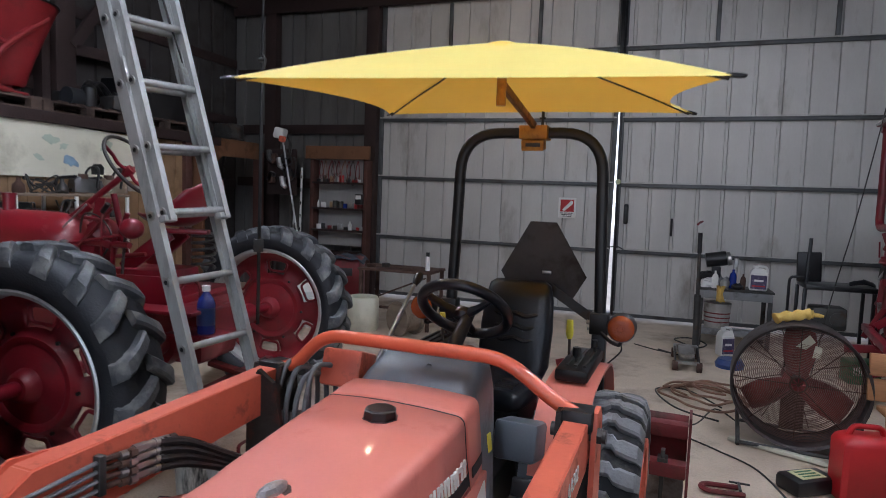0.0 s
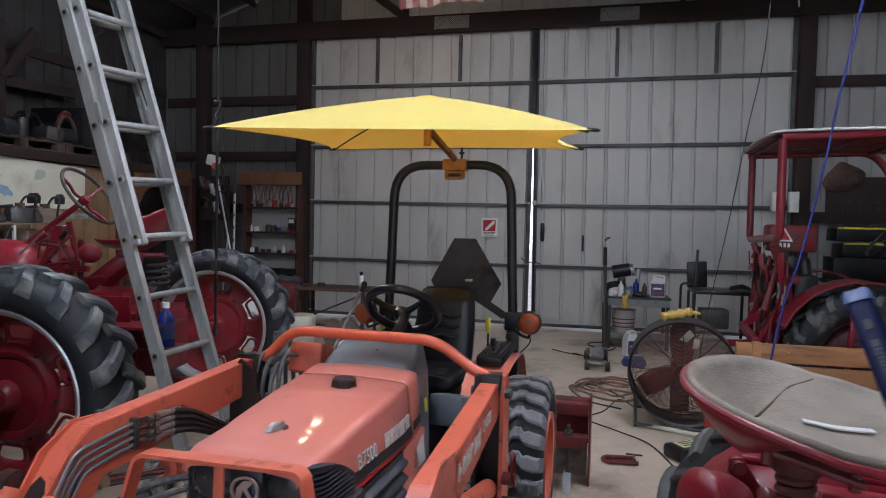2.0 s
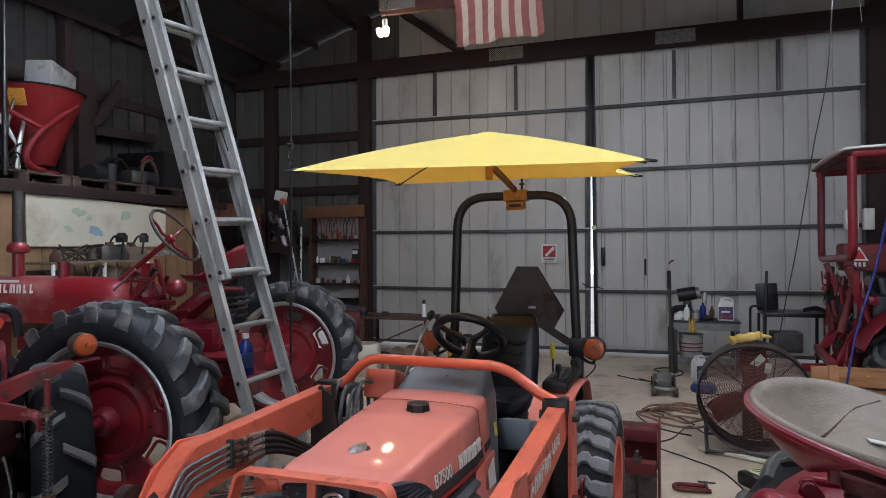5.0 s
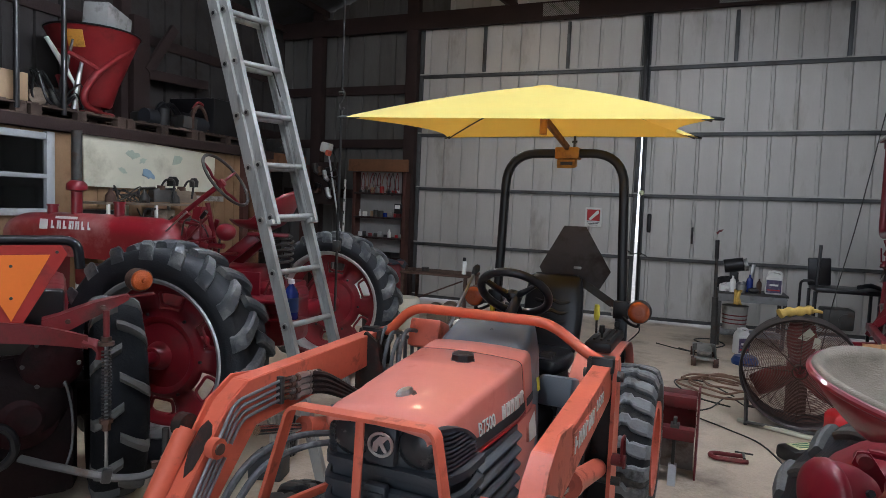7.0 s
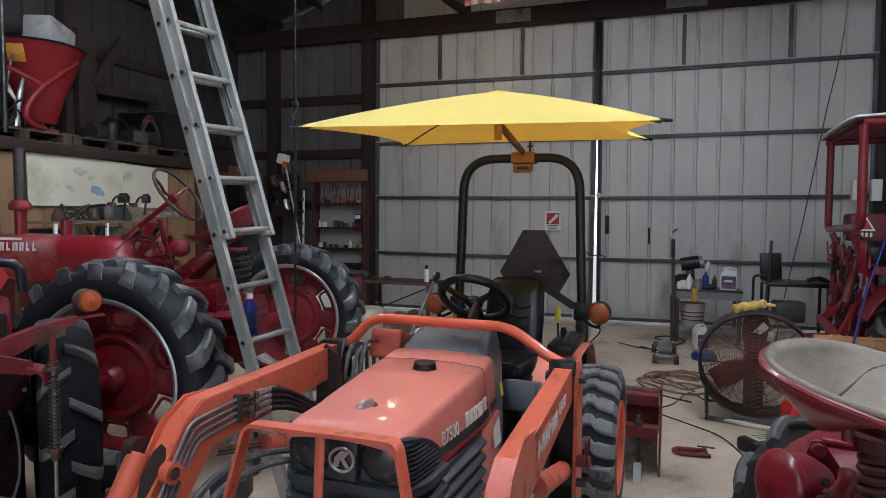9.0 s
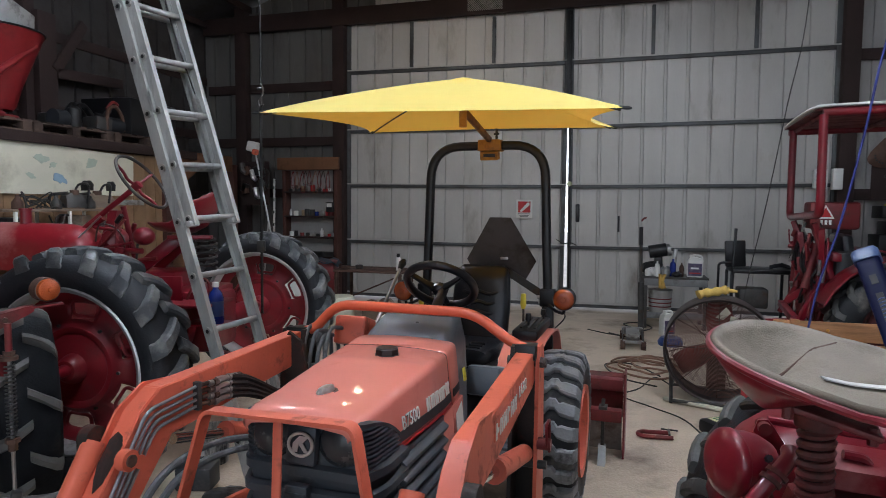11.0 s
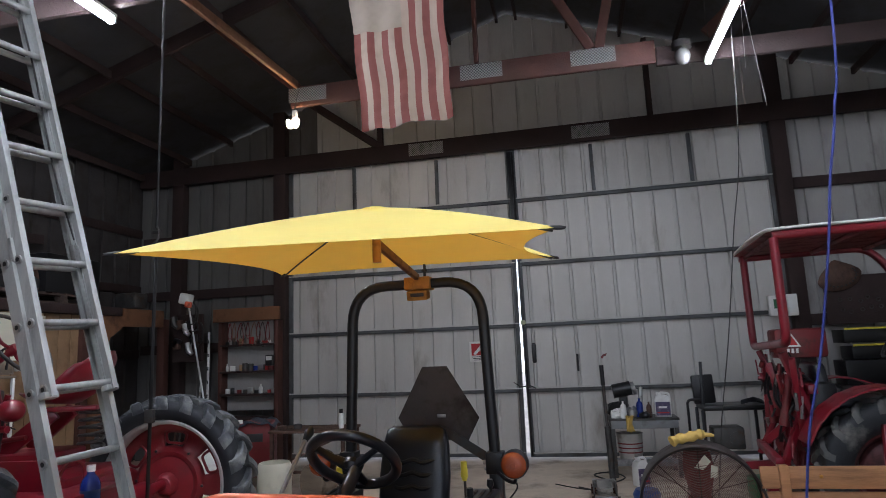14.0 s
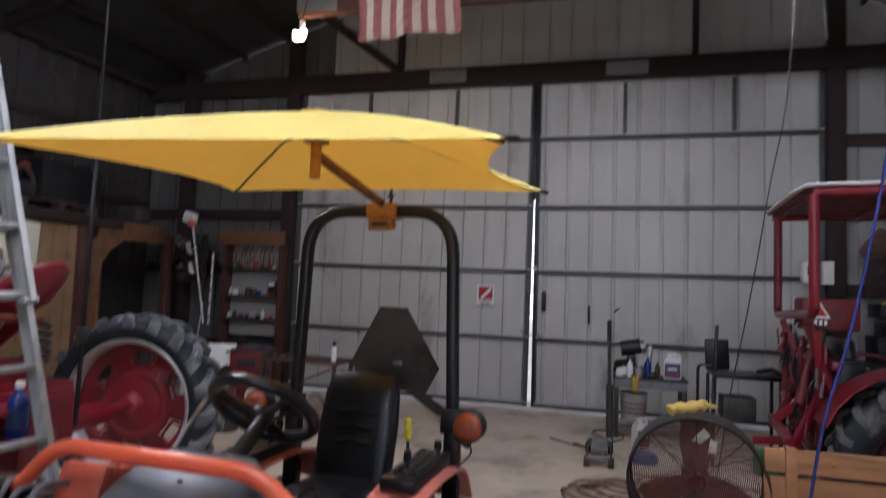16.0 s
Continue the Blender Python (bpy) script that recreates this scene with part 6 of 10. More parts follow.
bm = B()
box(bm, (0, 0, 0), (0.34, 0.20, 0.014), None, 0.004)
bm.transform(F.matrix_basis.inverted() @ pose(-1.88, 3.82, 0.788, 0, 0, 6.8))
part("step_plate", bm, M["red"], F, "red step plate")
spray_bottle("detergent_bottle", pose(-1.835, 3.80, 0.796, 0, 0, 200), M["bluebottle"], "blue plastic detergent bottle with a white cap on the platform", 0.05, 0.27)

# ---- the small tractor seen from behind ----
# dark red taken almost to black for the deep shade at the rear
M["red_in_shade"] = paint("shaded_dark_red_paint", (0.0075, 0.0024, 0.0030), 0.6, 0, 0.3, 6, 0.15, 60, (0.009, 0.007, 0.0065), 0.5, 5)
node_group(M["red_in_shade"])[1].inputs["Specular IOR Level"].default_value = 0.15
M["lug_dark"] = paint("dusty_lug_face", (0.085, 0.085, 0.08), 0.65, 0, 0.3, 9, 0.2, 80)
# copy of the tyre rubber, darker and without sheen for the shaded wheels
M["rubber_shaded"] = paint("shaded_black_rubber", (0.010, 0.011, 0.013), 0.85, 0, 0.25, 9, 0.25, 90, (0.03, 0.028, 0.026), 0.2, 5)
node_group(M["rubber_shaded"])[1].inputs["Specular IOR Level"].default_value = 0.12
T = thing("utility_tractor", pose(-2.26, 2.24, 0, 0, 0, 53), "small red tractor seen from behind with an orange warning triangle", "tractor")
for s in (-1, 1):
    wh = part("rear_wheel", lathe(B(), [(0.0, 0.05), (0.08, 0.05), (0.13, 0.0), (0.20, -0.02), (0.25, 0.04), (0.29, 0.10), (0.31, 0.11)], rot(0, 90 * s, 0), 32), M["red_worn"], T, m=pose(s * 0.415, 0.20, 0.53))
    tyre(wh, 0.53, 0.24, 0.30, 0.04, 11, Matrix(), "bar", M["rubber_shaded"], M["lug_dark"])
bm = B()
box(bm, (0, 0.35, 0.62), (0.34, 0.9, 0.40), None, 0.05)
lathe(bm, [(0, 0.05), (0.10, 0.05), (0.17, 0.03), (0.21, -0.02), (0.21, -0.10)], pose(0, -0.1, 0.62, 90), 28)
cyl(bm, (-0.35, 0.20, 0.53), (0.35, 0.20, 0.53), 0.09)
part("rear_housing", bm, M["red_in_shade"], T, "dark red rear axle housing")
# dark block added where shade hides the floor below the axle
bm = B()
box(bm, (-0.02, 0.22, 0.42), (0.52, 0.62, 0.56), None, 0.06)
part("dark_filler", bm, M["red_in_shade"], T, "dark block filling the shaded space below the axle")
bm = B()
box(bm, (0, 0.9, 0.85), (0.42, 1.1, 0.42), None, 0.05)
part("hood", bm, M["red"], T)
for s in (-1, 1):
    bm = B()
    rings = []
    for k in range(9):
        a = radians(35 + 14 * k)
        y, z = 0.22 - 0.60 * math.cos(a), 0.53 + 0.60 * math.sin(a)
        rings.append([(s * 0.26, y, z), (s * 0.54, y, z), (s * 0.54, y + 0.004, z + 0.012), (s * 0.26, y + 0.004, z + 0.012)])
    if s < 0:
        loft(bm, rings)
        part("fender", bm, M["red_in_shade"], T, "red fender")
    else:
        bm.free()
# warning triangle with its red border
bm = B()
plate(bm, [(-0.185, 0.16), (0.185, 0.16), (0.21, 0.12), (0.035, -0.20), (-0.035, -0.20), (-0.21, 0.12)], 0.004)
bm.transform(pose(-0.01, -0.22, 1.195, 4, 0, 6))
tri = part("warning_triangle", bm, M["smvred"], T, "slow-vehicle triangle with a red border", smooth=False)
bm = B()
plate(bm, [(-0.145, 0.118), (0.145, 0.118), (0.0, -0.175)], 0.003)
bm.transform(pose(-0.01, -0.226, 1.195, 4, 0, 6))
part("triangle_field", bm, M["smv"], tri, "fluorescent orange field", smooth=False)
for dx, dz in ((-0.01, 0.07), (-0.01, -0.07), (0.16, 0.13), (-0.18, 0.13)):
    bm = B()
    cyl(bm, (dx, -0.226, 1.195 + dz), (dx, -0.235, 1.195 + dz), 0.007, None, 8)
    part("triangle_bolt", bm, M["darksteel"], tri)
bm = B()
tube(bm, rounded_path([(-0.25, -0.17, 1.015), (-0.25, -0.18, 1.375), (0.24, -0.18, 1.375), (0.25, -0.17, 1.245)], 0.06, 5), 0.022, 10)
part("seat_back_frame", bm, M["vinyl"], T, "black padded frame above the triangle")
bm = B()
box(bm, (0.0, -0.12, 1.0), (0.38, 0.06, 0.30), rot(6, 0, 0), 0.02)
part("toolbox", bm, M["black"], T)
# lamp bracket and lamp
bm = B()
loft(bm, [[(x, y - w / 2, z - h), (x, y + w / 2, z - h), (x, y + w / 2, z + h), (x, y - w / 2, z + h)] for x, y, z, w, h in ((0.10, -0.19, 0.975, 0.10, 0.050), (0.17, -0.19, 0.997, 0.10, 0.046), (0.304, -0.18, 1.055, 0.08, 0.034), (0.42, -0.168, 1.094, 0.06, 0.020), (0.45, -0.165, 1.104, 0.055, 0.012))])
arm_l = part("lamp_arm", bm, M["red_worn"], T, "worn red lamp arm")
bm = B()
beam(bm, (0.43, -0.165, 1.105), (0.565, -0.16, 1.114), 0.06, 0.008, 0.002)
part("lamp_plate", bm, M["red_worn"], arm_l)
for x, z in ((0.20, 1.012), (0.34, 1.068)):
    bm = B()
    cyl(bm, (x, -0.222, z), (x, -0.245, z), 0.012, None, 6)
    part("arm_bolt", bm, M["rust"], arm_l)
LM = pose(0.497, -0.165, 1.184, 90, 0, 20)
bm = B()
lathe(bm, [(0, -0.05), (0.045, -0.05), (0.054, -0.035), (0.055, 0.026), (0, 0.026)], LM, 26)
lampB = part("turn_lamp", bm, M["rust"], T)
bm = B()
lathe(bm, [(0, 0.046), (0.026, 0.044), (0.046, 0.037), (0.051, 0.026)], LM, 26)
lathe(bm, [(0, 0.058), (0.010, 0.056), (0.012, 0.044)], LM, 12)
part("lamp_lens", bm, M["amber"], lampB, "amber round lens")
# lift arm, spring rod, lower link
bm = B()
loft(bm, [[(x, y - 0.018, z - h), (x, y + 0.018, z - h), (x, y + 0.018, z + h), (x, y - 0.018, z + h)] for x, y, z, h in ((-0.22, -0.14, 0.99, 0.052), (0.104, -0.25, 0.960, 0.040), (0.20, -0.35, 0.957, 0.032), (0.27, -0.43, 0.952, 0.028))])
la = part("lift_arm", bm, M["red_worn"], T, "worn red lift arm")
bm = B()
tube(bm, smooth_path([(0.262, -0.42, 0.953), (0.300, -0.455, 0.945), (0.318, -0.465, 0.915), (0.312, -0.465, 0.880)]), [0.028 - 0.0006 * k for k in range(19)], 8, flat=0.6)
part("arm_hook", bm, M["red_worn"], la, "hooked arm end")
bm = B()
cyl(bm, (0.338, -0.48, 0.37), (0.338, -0.48, 0.96), 0.0075)
rodp = part("lift_rod", bm, M["steel"], T, "bright thin lift rod")
bm = B()
cyl(bm, (0.338, -0.48, 0.96), (0.338, -0.48, 1.094), 0.013)
part("rod_stud", bm, M["red_worn"], rodp, "red threaded stud")
bm = B()
tube(bm, [(0.338 + 0.0175 * math.cos(k * 0.7), -0.48 + 0.0175 * math.sin(k * 0.7), 0.622 + 0.00178 * k) for k in range(172)], 0.0042, 5)
part("rod_spring", bm, M["darksteel"], rodp, "coil spring")
for cz, cr, ch in ((0.952, 0.032, 0.016), (0.972, 0.022, 0.018), (0.612, 0.028, 0.018), (0.585, 0.018, 0.03)):
    bm = B()
    cyl(bm, (0.338, -0.48, cz - ch / 2), (0.338, -0.48, cz + ch / 2), cr, None, 6 if cr < 0.03 else 16)
    part("rod_collar", bm, M["rust"], rodp)
bm = B()
box(bm, (0.338, -0.495, 0.375), (0.040, 0.05, 0.060), rot(0, 12, 0), 0.008)
part("rod_clevis", bm, M["darksteel"], rodp)
bm = B()
tube(bm, smooth_path([(0.02, -0.34, 0.452), (0.10, -0.40, 0.436), (0.186, -0.45, 0.417), (0.338, -0.50, 0.369), (0.454, -0.50, 0.346), (0.51, -0.49, 0.348), (0.56, -0.47, 0.362)]), 0.018, 8, flat=0.5)
ll = part("lower_link", bm, M["darksteel"], T, "bare steel lower link")
bm = B()
lathe(bm, [(0.014, 0.014), (0.030, 0.014), (0.030, -0.014), (0.014, -0.014)], pose(0.565, -0.468, 0.364, 20), 18)
part("link_eye", bm, M["darksteel"], ll)
bm = B()
cyl(bm, (0.531, -0.48, 0.366), (0.531, -0.48, 0.395), 0.016, None, 6)
part("link_nut", bm, M["rust"], ll)
bm = B()
cyl(bm, (0.58, -0.45, 0.36), (0.58, -0.45, 0.532), 0.016)
cyl(bm, (0.58, -0.45, 0.36), (0.58, -0.45, 0.40), 0.024)
part("hitch_stub", bm, M["darksteel"], T, "dark upright hitch pin")
bm = B()
tube(bm, smooth_path([(0.19, -0.16, 0.72), (0.215, -0.24, 0.60), (0.215, -0.32, 0.48), (0.19, -0.38, 0.40)]), 0.006, 6)
part("check_cable", bm, M["darksteel"], T)
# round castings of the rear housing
# casting red, likewise darkened for the shade it stands in
M["casting_red"] = paint("shaded_red_casting", (0.022, 0.0045, 0.0055), 0.55, 0, 0.3, 6, 0.2, 60, (0.012, 0.008, 0.008), 0.5, 6)
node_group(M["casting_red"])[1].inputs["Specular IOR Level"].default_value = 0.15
bm = B()
lathe(bm, [(0, 0.06), (0.09, 0.06), (0.13, 0.03), (0.14, -0.02), (0.14, -0.10)], pose(0.135, -0.09, 0.80, 90, 0, 14), 26)
hs = part("hydraulic_cover", bm, M["casting_red"], T, "dark red hydraulic cover")
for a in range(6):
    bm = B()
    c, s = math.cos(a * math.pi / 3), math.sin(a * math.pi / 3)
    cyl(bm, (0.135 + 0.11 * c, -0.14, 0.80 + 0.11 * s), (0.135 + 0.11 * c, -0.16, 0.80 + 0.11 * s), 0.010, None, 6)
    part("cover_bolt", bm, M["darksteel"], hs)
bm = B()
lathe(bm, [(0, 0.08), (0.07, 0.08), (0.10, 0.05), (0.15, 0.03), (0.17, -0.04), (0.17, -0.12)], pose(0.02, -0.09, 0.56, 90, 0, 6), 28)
part("axle_cover", bm, M["casting_red"], T, "dark red axle cover")
bm = B()
tube(bm, [(-0.10 + 0.10 * math.cos(a * math.pi / 10), -0.22, 0.47 + 0.10 * math.sin(a * math.pi / 10)) for a in range(20)], 0.02, 8, closed=True)
part("pto_guard", bm, M["black"], T)

# ---- loft and the boarded room below ----
LX = -5.45
loft_t = thing("loft", pose(0, 0, 0), "timber storage loft with a dark front beam", "loft", kind="structure")
bm = B()
box(bm, ((LX - HALF) / 2 - 0.0, 2.2, 2.30), (HALF + LX + 0.0, 12.2, 0.05))
part("deck", bm, M["oldwood"], loft_t, smooth=False)
timber("edge_beam", (LX + 0.06, -3.9, 2.268), (LX + 0.06, 8.35, 2.268), 0.06, 0.115, parent=loft_t)
timber("edge_beam", (LX + 0.02, 8.00, 2.195), (LX + 0.02, 9.30, 2.205), 0.05, 0.25, "rough_board", parent=loft_t)
timber("door_jamb", (LX + 0.02, 7.96, 0), (LX + 0.02, 7.96, 2.07), 0.05, 0.20, "rough_board", "brown jamb of the dark doorway", parent=loft_t, roll=90)
bm = B()
plate(bm, [(-0.03, 0.0), (0.36, 0.0), (0.30, -0.05), (0.12, -0.16), (0.06, -0.28), (-0.03, -0.34)], 0.03, pose(LX + 0.045, 8.05, 2.075, 0, 0, 90))
part("corner_gusset", bm, M["rough_board"], loft_t, "rounded brown corner board")
for y in (7.75, 9.35):
    timber("loft_post", (LX, y, 0), (LX, y, 2.2), 0.12, 0.12, "chord", parent=loft_t)
for y in (3.03, 4.43, 4.92):
    bm = B()
    cyl(bm, (LX + 0.02, y, 2.38), (LX + 0.02, y, 4.5), 0.026)
    part("loft_pole", bm, M["black"], loft_t, "thin black steel pole")
wl = thing("wall_partition", pose(LX, 0, 0), "brown boarded partition wall below the loft", "wall", kind="structure")
y = -3.8
while y < 7.68:
    wdt = 0.19 + 0.03 * random.random()
    zz = [(0.0, 2.205)]
    if 3.61 < y + wdt and y < 4.81:
        zz = [(0.0, 1.36), (2.16, 2.205)]
    for z0, z1 in zz:
        bm = B()
        box(bm, (-0.02 - 0.004 * random.random(), y + wdt / 2, (z0 + z1) / 2), (0.025, wdt - 0.006, z1 - z0), None, 0.003)
        part("board", bm, M["ply"], wl)
    y += wdt
M["sash"] = paint("dull_white_window_paint", (0.36, 0.38, 0.39), 0.5, 0, 0.1, 6, 0.05, 60, (0.22, 0.22, 0.21), 0.3, 5)
bm = B()
box(bm, (-0.016, 4.93, 1.76), (0.03, 0.24, 0.86), None, 0.003)
part("trim_board", bm, M["ply"], wl)
win = thing("window_1", pose(LX + 0.01, 4.21, 1.76), "white-framed sash window in the boarded wall", "window", kind="structure")
for z, h in ((-0.38, 0.07), (0.38, 0.07), (-0.02, 0.045)):
    bm = B()
    box(bm, (0, 0, z), (0.06, 1.12, h), None, 0.006)
    part("window_frame", bm, M["sash"], win)
for yy in (-0.545, 0.545):
    bm = B()
    box(bm, (0.003, yy, 0), (0.07, 0.085, 0.86), None, 0.006)
    part("window_frame", bm, M["sash"], win)
for z in (-0.2, 0.18):
    bm = B()
    box(bm, (-0.01, 0, z), (0.006, 1.0, 0.34))
    part("pane", bm, M["glass"], win, smooth=False)
bm = B()
plate(bm, [(-0.98, -0.29), (0.99, -0.26), (1.0, 0.25), (-1.0, 0.29)], 0.012, pose(LX + 0.03, 6.12, 1.935, 0, 1, 90))
solo("painted_map_board", bm, M["cream"], "cream painted map board with pale green and blue patches", "board", smooth=False)
for k, (yy, zz, r, mt) in enumerate(((5.93, 2.05, 0.09, "green_pale"), (6.10, 2.0, 0.05, "green_pale"), (6.18, 1.83, 0.08, "blue_pale"), (6.62, 2.04, 0.08, "green_pale"))):
    if mt not in M:
        M[mt] = paint(mt, (0.40, 0.46, 0.37) if "green" in mt else (0.24, 0.35, 0.46), 0.7, 0, 0.15, 9)
MAPB = bpy.data.objects["painted_map_board"]
for k, (yy, zz, r, mt) in enumerate(((5.93, 2.05, 0.09, "green_pale"), (6.08, 1.99, 0.045, "green_pale"), (6.16, 1.84, 0.09, "blue_pale"), (6.62, 2.05, 0.085, "green_pale"), (5.8, 1.86, 0.05, "green_pale"))):
    bm = B()
    pts = []
    for a in range(14):
        rr = r * (0.55 + 0.6 * random.random())
        pts.append((rr * 1.3 * math.cos(a * math.pi / 7), rr * 0.7 * math.sin(a * math.pi / 7)))
    plate(bm, pts, 0.002, pose(LX + 0.040, yy - 0.17, zz, 0, -25 if k % 2 else 20, 90))
    part("map_patch", bm, M[mt], MAPB, smooth=False)

# pallets along the loft's edge
M["pallet_wood"] = paint("dirty_pallet_wood", (0.085, 0.055, 0.042), 0.85, 0, 0.35, 4, 0.4, 60, (0.035, 0.022, 0.017), 0.45, 3)
def pallet(m):
    root = thing("pallet", m, "weathered wooden pallet lying on the loft edge", "pallet", "pallets")
    for k in range(6):
        bm = B()
        box(bm, (0, -0.52 + 0.208 * k, 0.125), (0.95, 0.12, 0.018), None, 0.003)
        part("deck_board", bm, M["pallet_wood"], root)
    for x in (-0.45, 0.0, 0.45):
        for yy in (-0.5, 0.0, 0.5):
            bm = B()
            box(bm, (x, yy, 0.068), (0.09, 0.11, 0.095), None, 0.004)
            part("block", bm, M["pallet_wood"], root)
        bm = B()
        box(bm, (x, 0, 0.0105), (0.09, 1.12, 0.019), None, 0.003)
        part("runner", bm, M["pallet_wood"], root)
        bm = B()
        box(bm, (x, 0, 0.107), (0.09, 1.12, 0.017), None, 0.003)
        part("top_runner", bm, M["pallet_wood"], root)
    return root


p0 = pallet(pose(-5.90, 2.83, 2.326))
for y in (3.97, 5.11, 6.25, 7.39):
    copy_thing(p0, pose(-5.90 + 0.02 * random.uniform(-1, 1), y, 2.326))
PZ = 2.326 + 0.135

# things on the loft
frame_w = thing("wall_brace", pose(0, 0, 0), "dark timber post with a brace and a rail behind the loft", "timber frame", kind="structure")
timber("post", (-6.2, 6.56, 2.33), (-6.2, 6.56, 3.9), 0.14, 0.26, parent=frame_w)
timber("brace", (-6.14, 6.66, 3.22), (-6.14, 7.12, 3.90), 0.06, 0.13, parent=frame_w)
timber("rail", (-6.14, 6.68, 3.19), (-6.14, 7.75, 3.24), 0.06, 0.13, parent=frame_w)
sp = thing("cone_spreader", pose(-5.80, 5.57, PZ), "red steel cone spreader hopper on a tube frame", "spreader")
bm = B()
lathe(bm, [(0.16, 0.10), (0.19, 0.13), (0.26, 0.36), (0.48, 0.92), (0.495, 0.93), (0.49, 0.94), (0.475, 0.93), (0.24, 0.36), (0.16, 0.14)], None, 36)
part("hopper", bm, M["hopper_red"], sp, "red conical hopper")
bm = B()
tube(bm, [(0.488 * math.cos(a * math.pi / 18), 0.488 * math.sin(a * math.pi / 18), 0.93) for a in range(36)], 0.012, 6, closed=True)
part("hopper_rim", bm, M["black"], sp, "dark worn hopper rim")
bm = B()
tube(bm, smooth_path([(0.36, 0.20, 0.80), (0.37, -0.10, 0.56), (0.37, -0.27, 0.41), (0.36, -0.39, 0.235), (0.35, -0.405, 0.12), (0.33, -0.33, 0.05), (0.28, -0.15, 0.026)]), 0.034, 10)
part("yoke", bm, M["hopper_red"], sp, "red tubular yoke round the hopper")
bm = B()
tube(bm, smooth_path([(0.37, -0.20, 0.45), (0.34, -0.36, 0.52), (0.22, -0.48, 0.60), (0.05, -0.52, 0.62)]), 0.028, 8)
part("yoke_arm", bm, M["hopper_red"], sp)
for a in (130, 220):
    bm = B()
    c, s = math.cos(radians(a)), math.sin(radians(a))
    tube(bm, rounded_path([(0.36 * c, 0.36 * s, 0.44), (0.30 * c, 0.30 * s, 0.26), (0.20 * c, 0.20 * s, 0.02)], 0.08, 4), 0.028, 8)
    part("frame_leg", bm, M["hopper_red"], sp)
bm = B()
tube(bm, [(0.20 * math.cos(a * math.pi / 12), 0.20 * math.sin(a * math.pi / 12), 0.025) for a in range(24)], 0.022, 8, closed=True)
cyl(bm, (0, 0, 0.02), (0, 0, 0.14), 0.07)
part("frame_ring", bm, M["hopper_red"], sp)
bm = B()
box(bm, (0.20, -0.385, 0.78), (0.01, 0.17, 0.18), rot(0, 23, -63), 0.002)
part("plate_tag", bm, M["yellow"], sp, "yellow maker's plate")
for nm, c, s, mt, lab, cat, rz in (
        ("cardboard_box", (-5.76, 4.25, PZ + 0.14), (0.5, 0.70, 0.28), "card", "brown cardboard box on the loft pallet", "box", 0),
        ("white_bin", (-5.86, 5.81, 3.585), (0.30, 0.52, 0.30), "bin", "white plastic tray lying in the hopper", "tray", 20),
        ("black_tub", (-5.85, 7.58, PZ + 0.24), (0.75, 0.95, 0.48), "black", "black plastic mower housing on the loft", "mower deck", 4)):
    bm = B()
    box(bm, (0, 0, 0), s, None, 0.02 if mt != "card" else 0.006)
    solo(nm, bm, M[mt], lab, cat, m=pose(*c, -7 if nm == "white_bin" else 0, 0, rz))
bm = B()
box(bm, (-5.508, 4.23, PZ + 0.16), (0.004, 0.13, 0.05), None, 0.001)
solo("box_handle_hole", bm, M["bar"], "dark hand hole printed on the box", "label")
# tangle of dark machine parts on the loft
junk = thing("machine_scrap", pose(-5.75, 6.58, PZ), "heap of dark hoses and machine parts on the loft", "scrap")
rj = random.Random(4)
for k in range(9):
    bm = B()
    y0, x0 = rj.uniform(-0.4, 0.55), rj.uniform(-0.1, 0.2)
    kind = k % 3
    if kind == 0:
        tube(bm, smooth_path([(x0, y0, 0.03), (x0 + 0.05, y0 + 0.12, 0.22 + 0.2 * rj.random()), (x0, y0 + 0.3, 0.26), (x0 + 0.05, y0 + 0.42, 0.04)]), 0.03, 8)
    elif kind == 1:
        box(bm, (x0, y0, 0.09), (0.22, 0.3, 0.17), rot(0, rj.uniform(-8, 8), rj.uniform(0, 90)), 0.03)
    else:
        cyl(bm, (x0, y0 - 0.1, 0.10), (x0, y0 + 0.15, 0.10), 0.10)
    part("scrap_piece", bm, M[("black", "darksteel", "rubber_clean")[k % 3]], junk)
bm = B()
tube(bm, smooth_path([(0.12, 0.35, 0.30), (0.12, 0.45, 0.40), (0.12, 0.56, 0.36), (0.12, 0.60, 0.22)]), 0.018, 8)
part("red_handle", bm, M["red_worn"], junk, "red curved handle")
for k, (yy, zz) in enumerate(((5.01, PZ), (5.18, PZ))):
    bm = B()
    tube(bm, [(0, 0, 0.0), (0.03, 0.02, 0.3), (0.05, 0.12 + 0.05 * k, 0.75)], [0.03, 0.03, 0.012], 8)
    solo("grease_gun" if k == 0 else "trimmer_shaft", bm, M["steel"] if k else M["darksteel"], "steel tool standing among the loft clutter", "tool", m=pose(-5.62, yy, zz, 0, 0, 30 * k))
bm = B()
cyl(bm, (0, -0.04, 0.11), (0, 0.04, 0.11), 0.11, None, 24)
solo("mower_caster", bm, M["greywood"], "dusty grey wheel on the loft pallet", "wheel", m=pose(-5.6, 4.76, PZ, 0, 0, 70) @ Matrix.Diagonal((0.8, 0.8, 0.8, 1)))


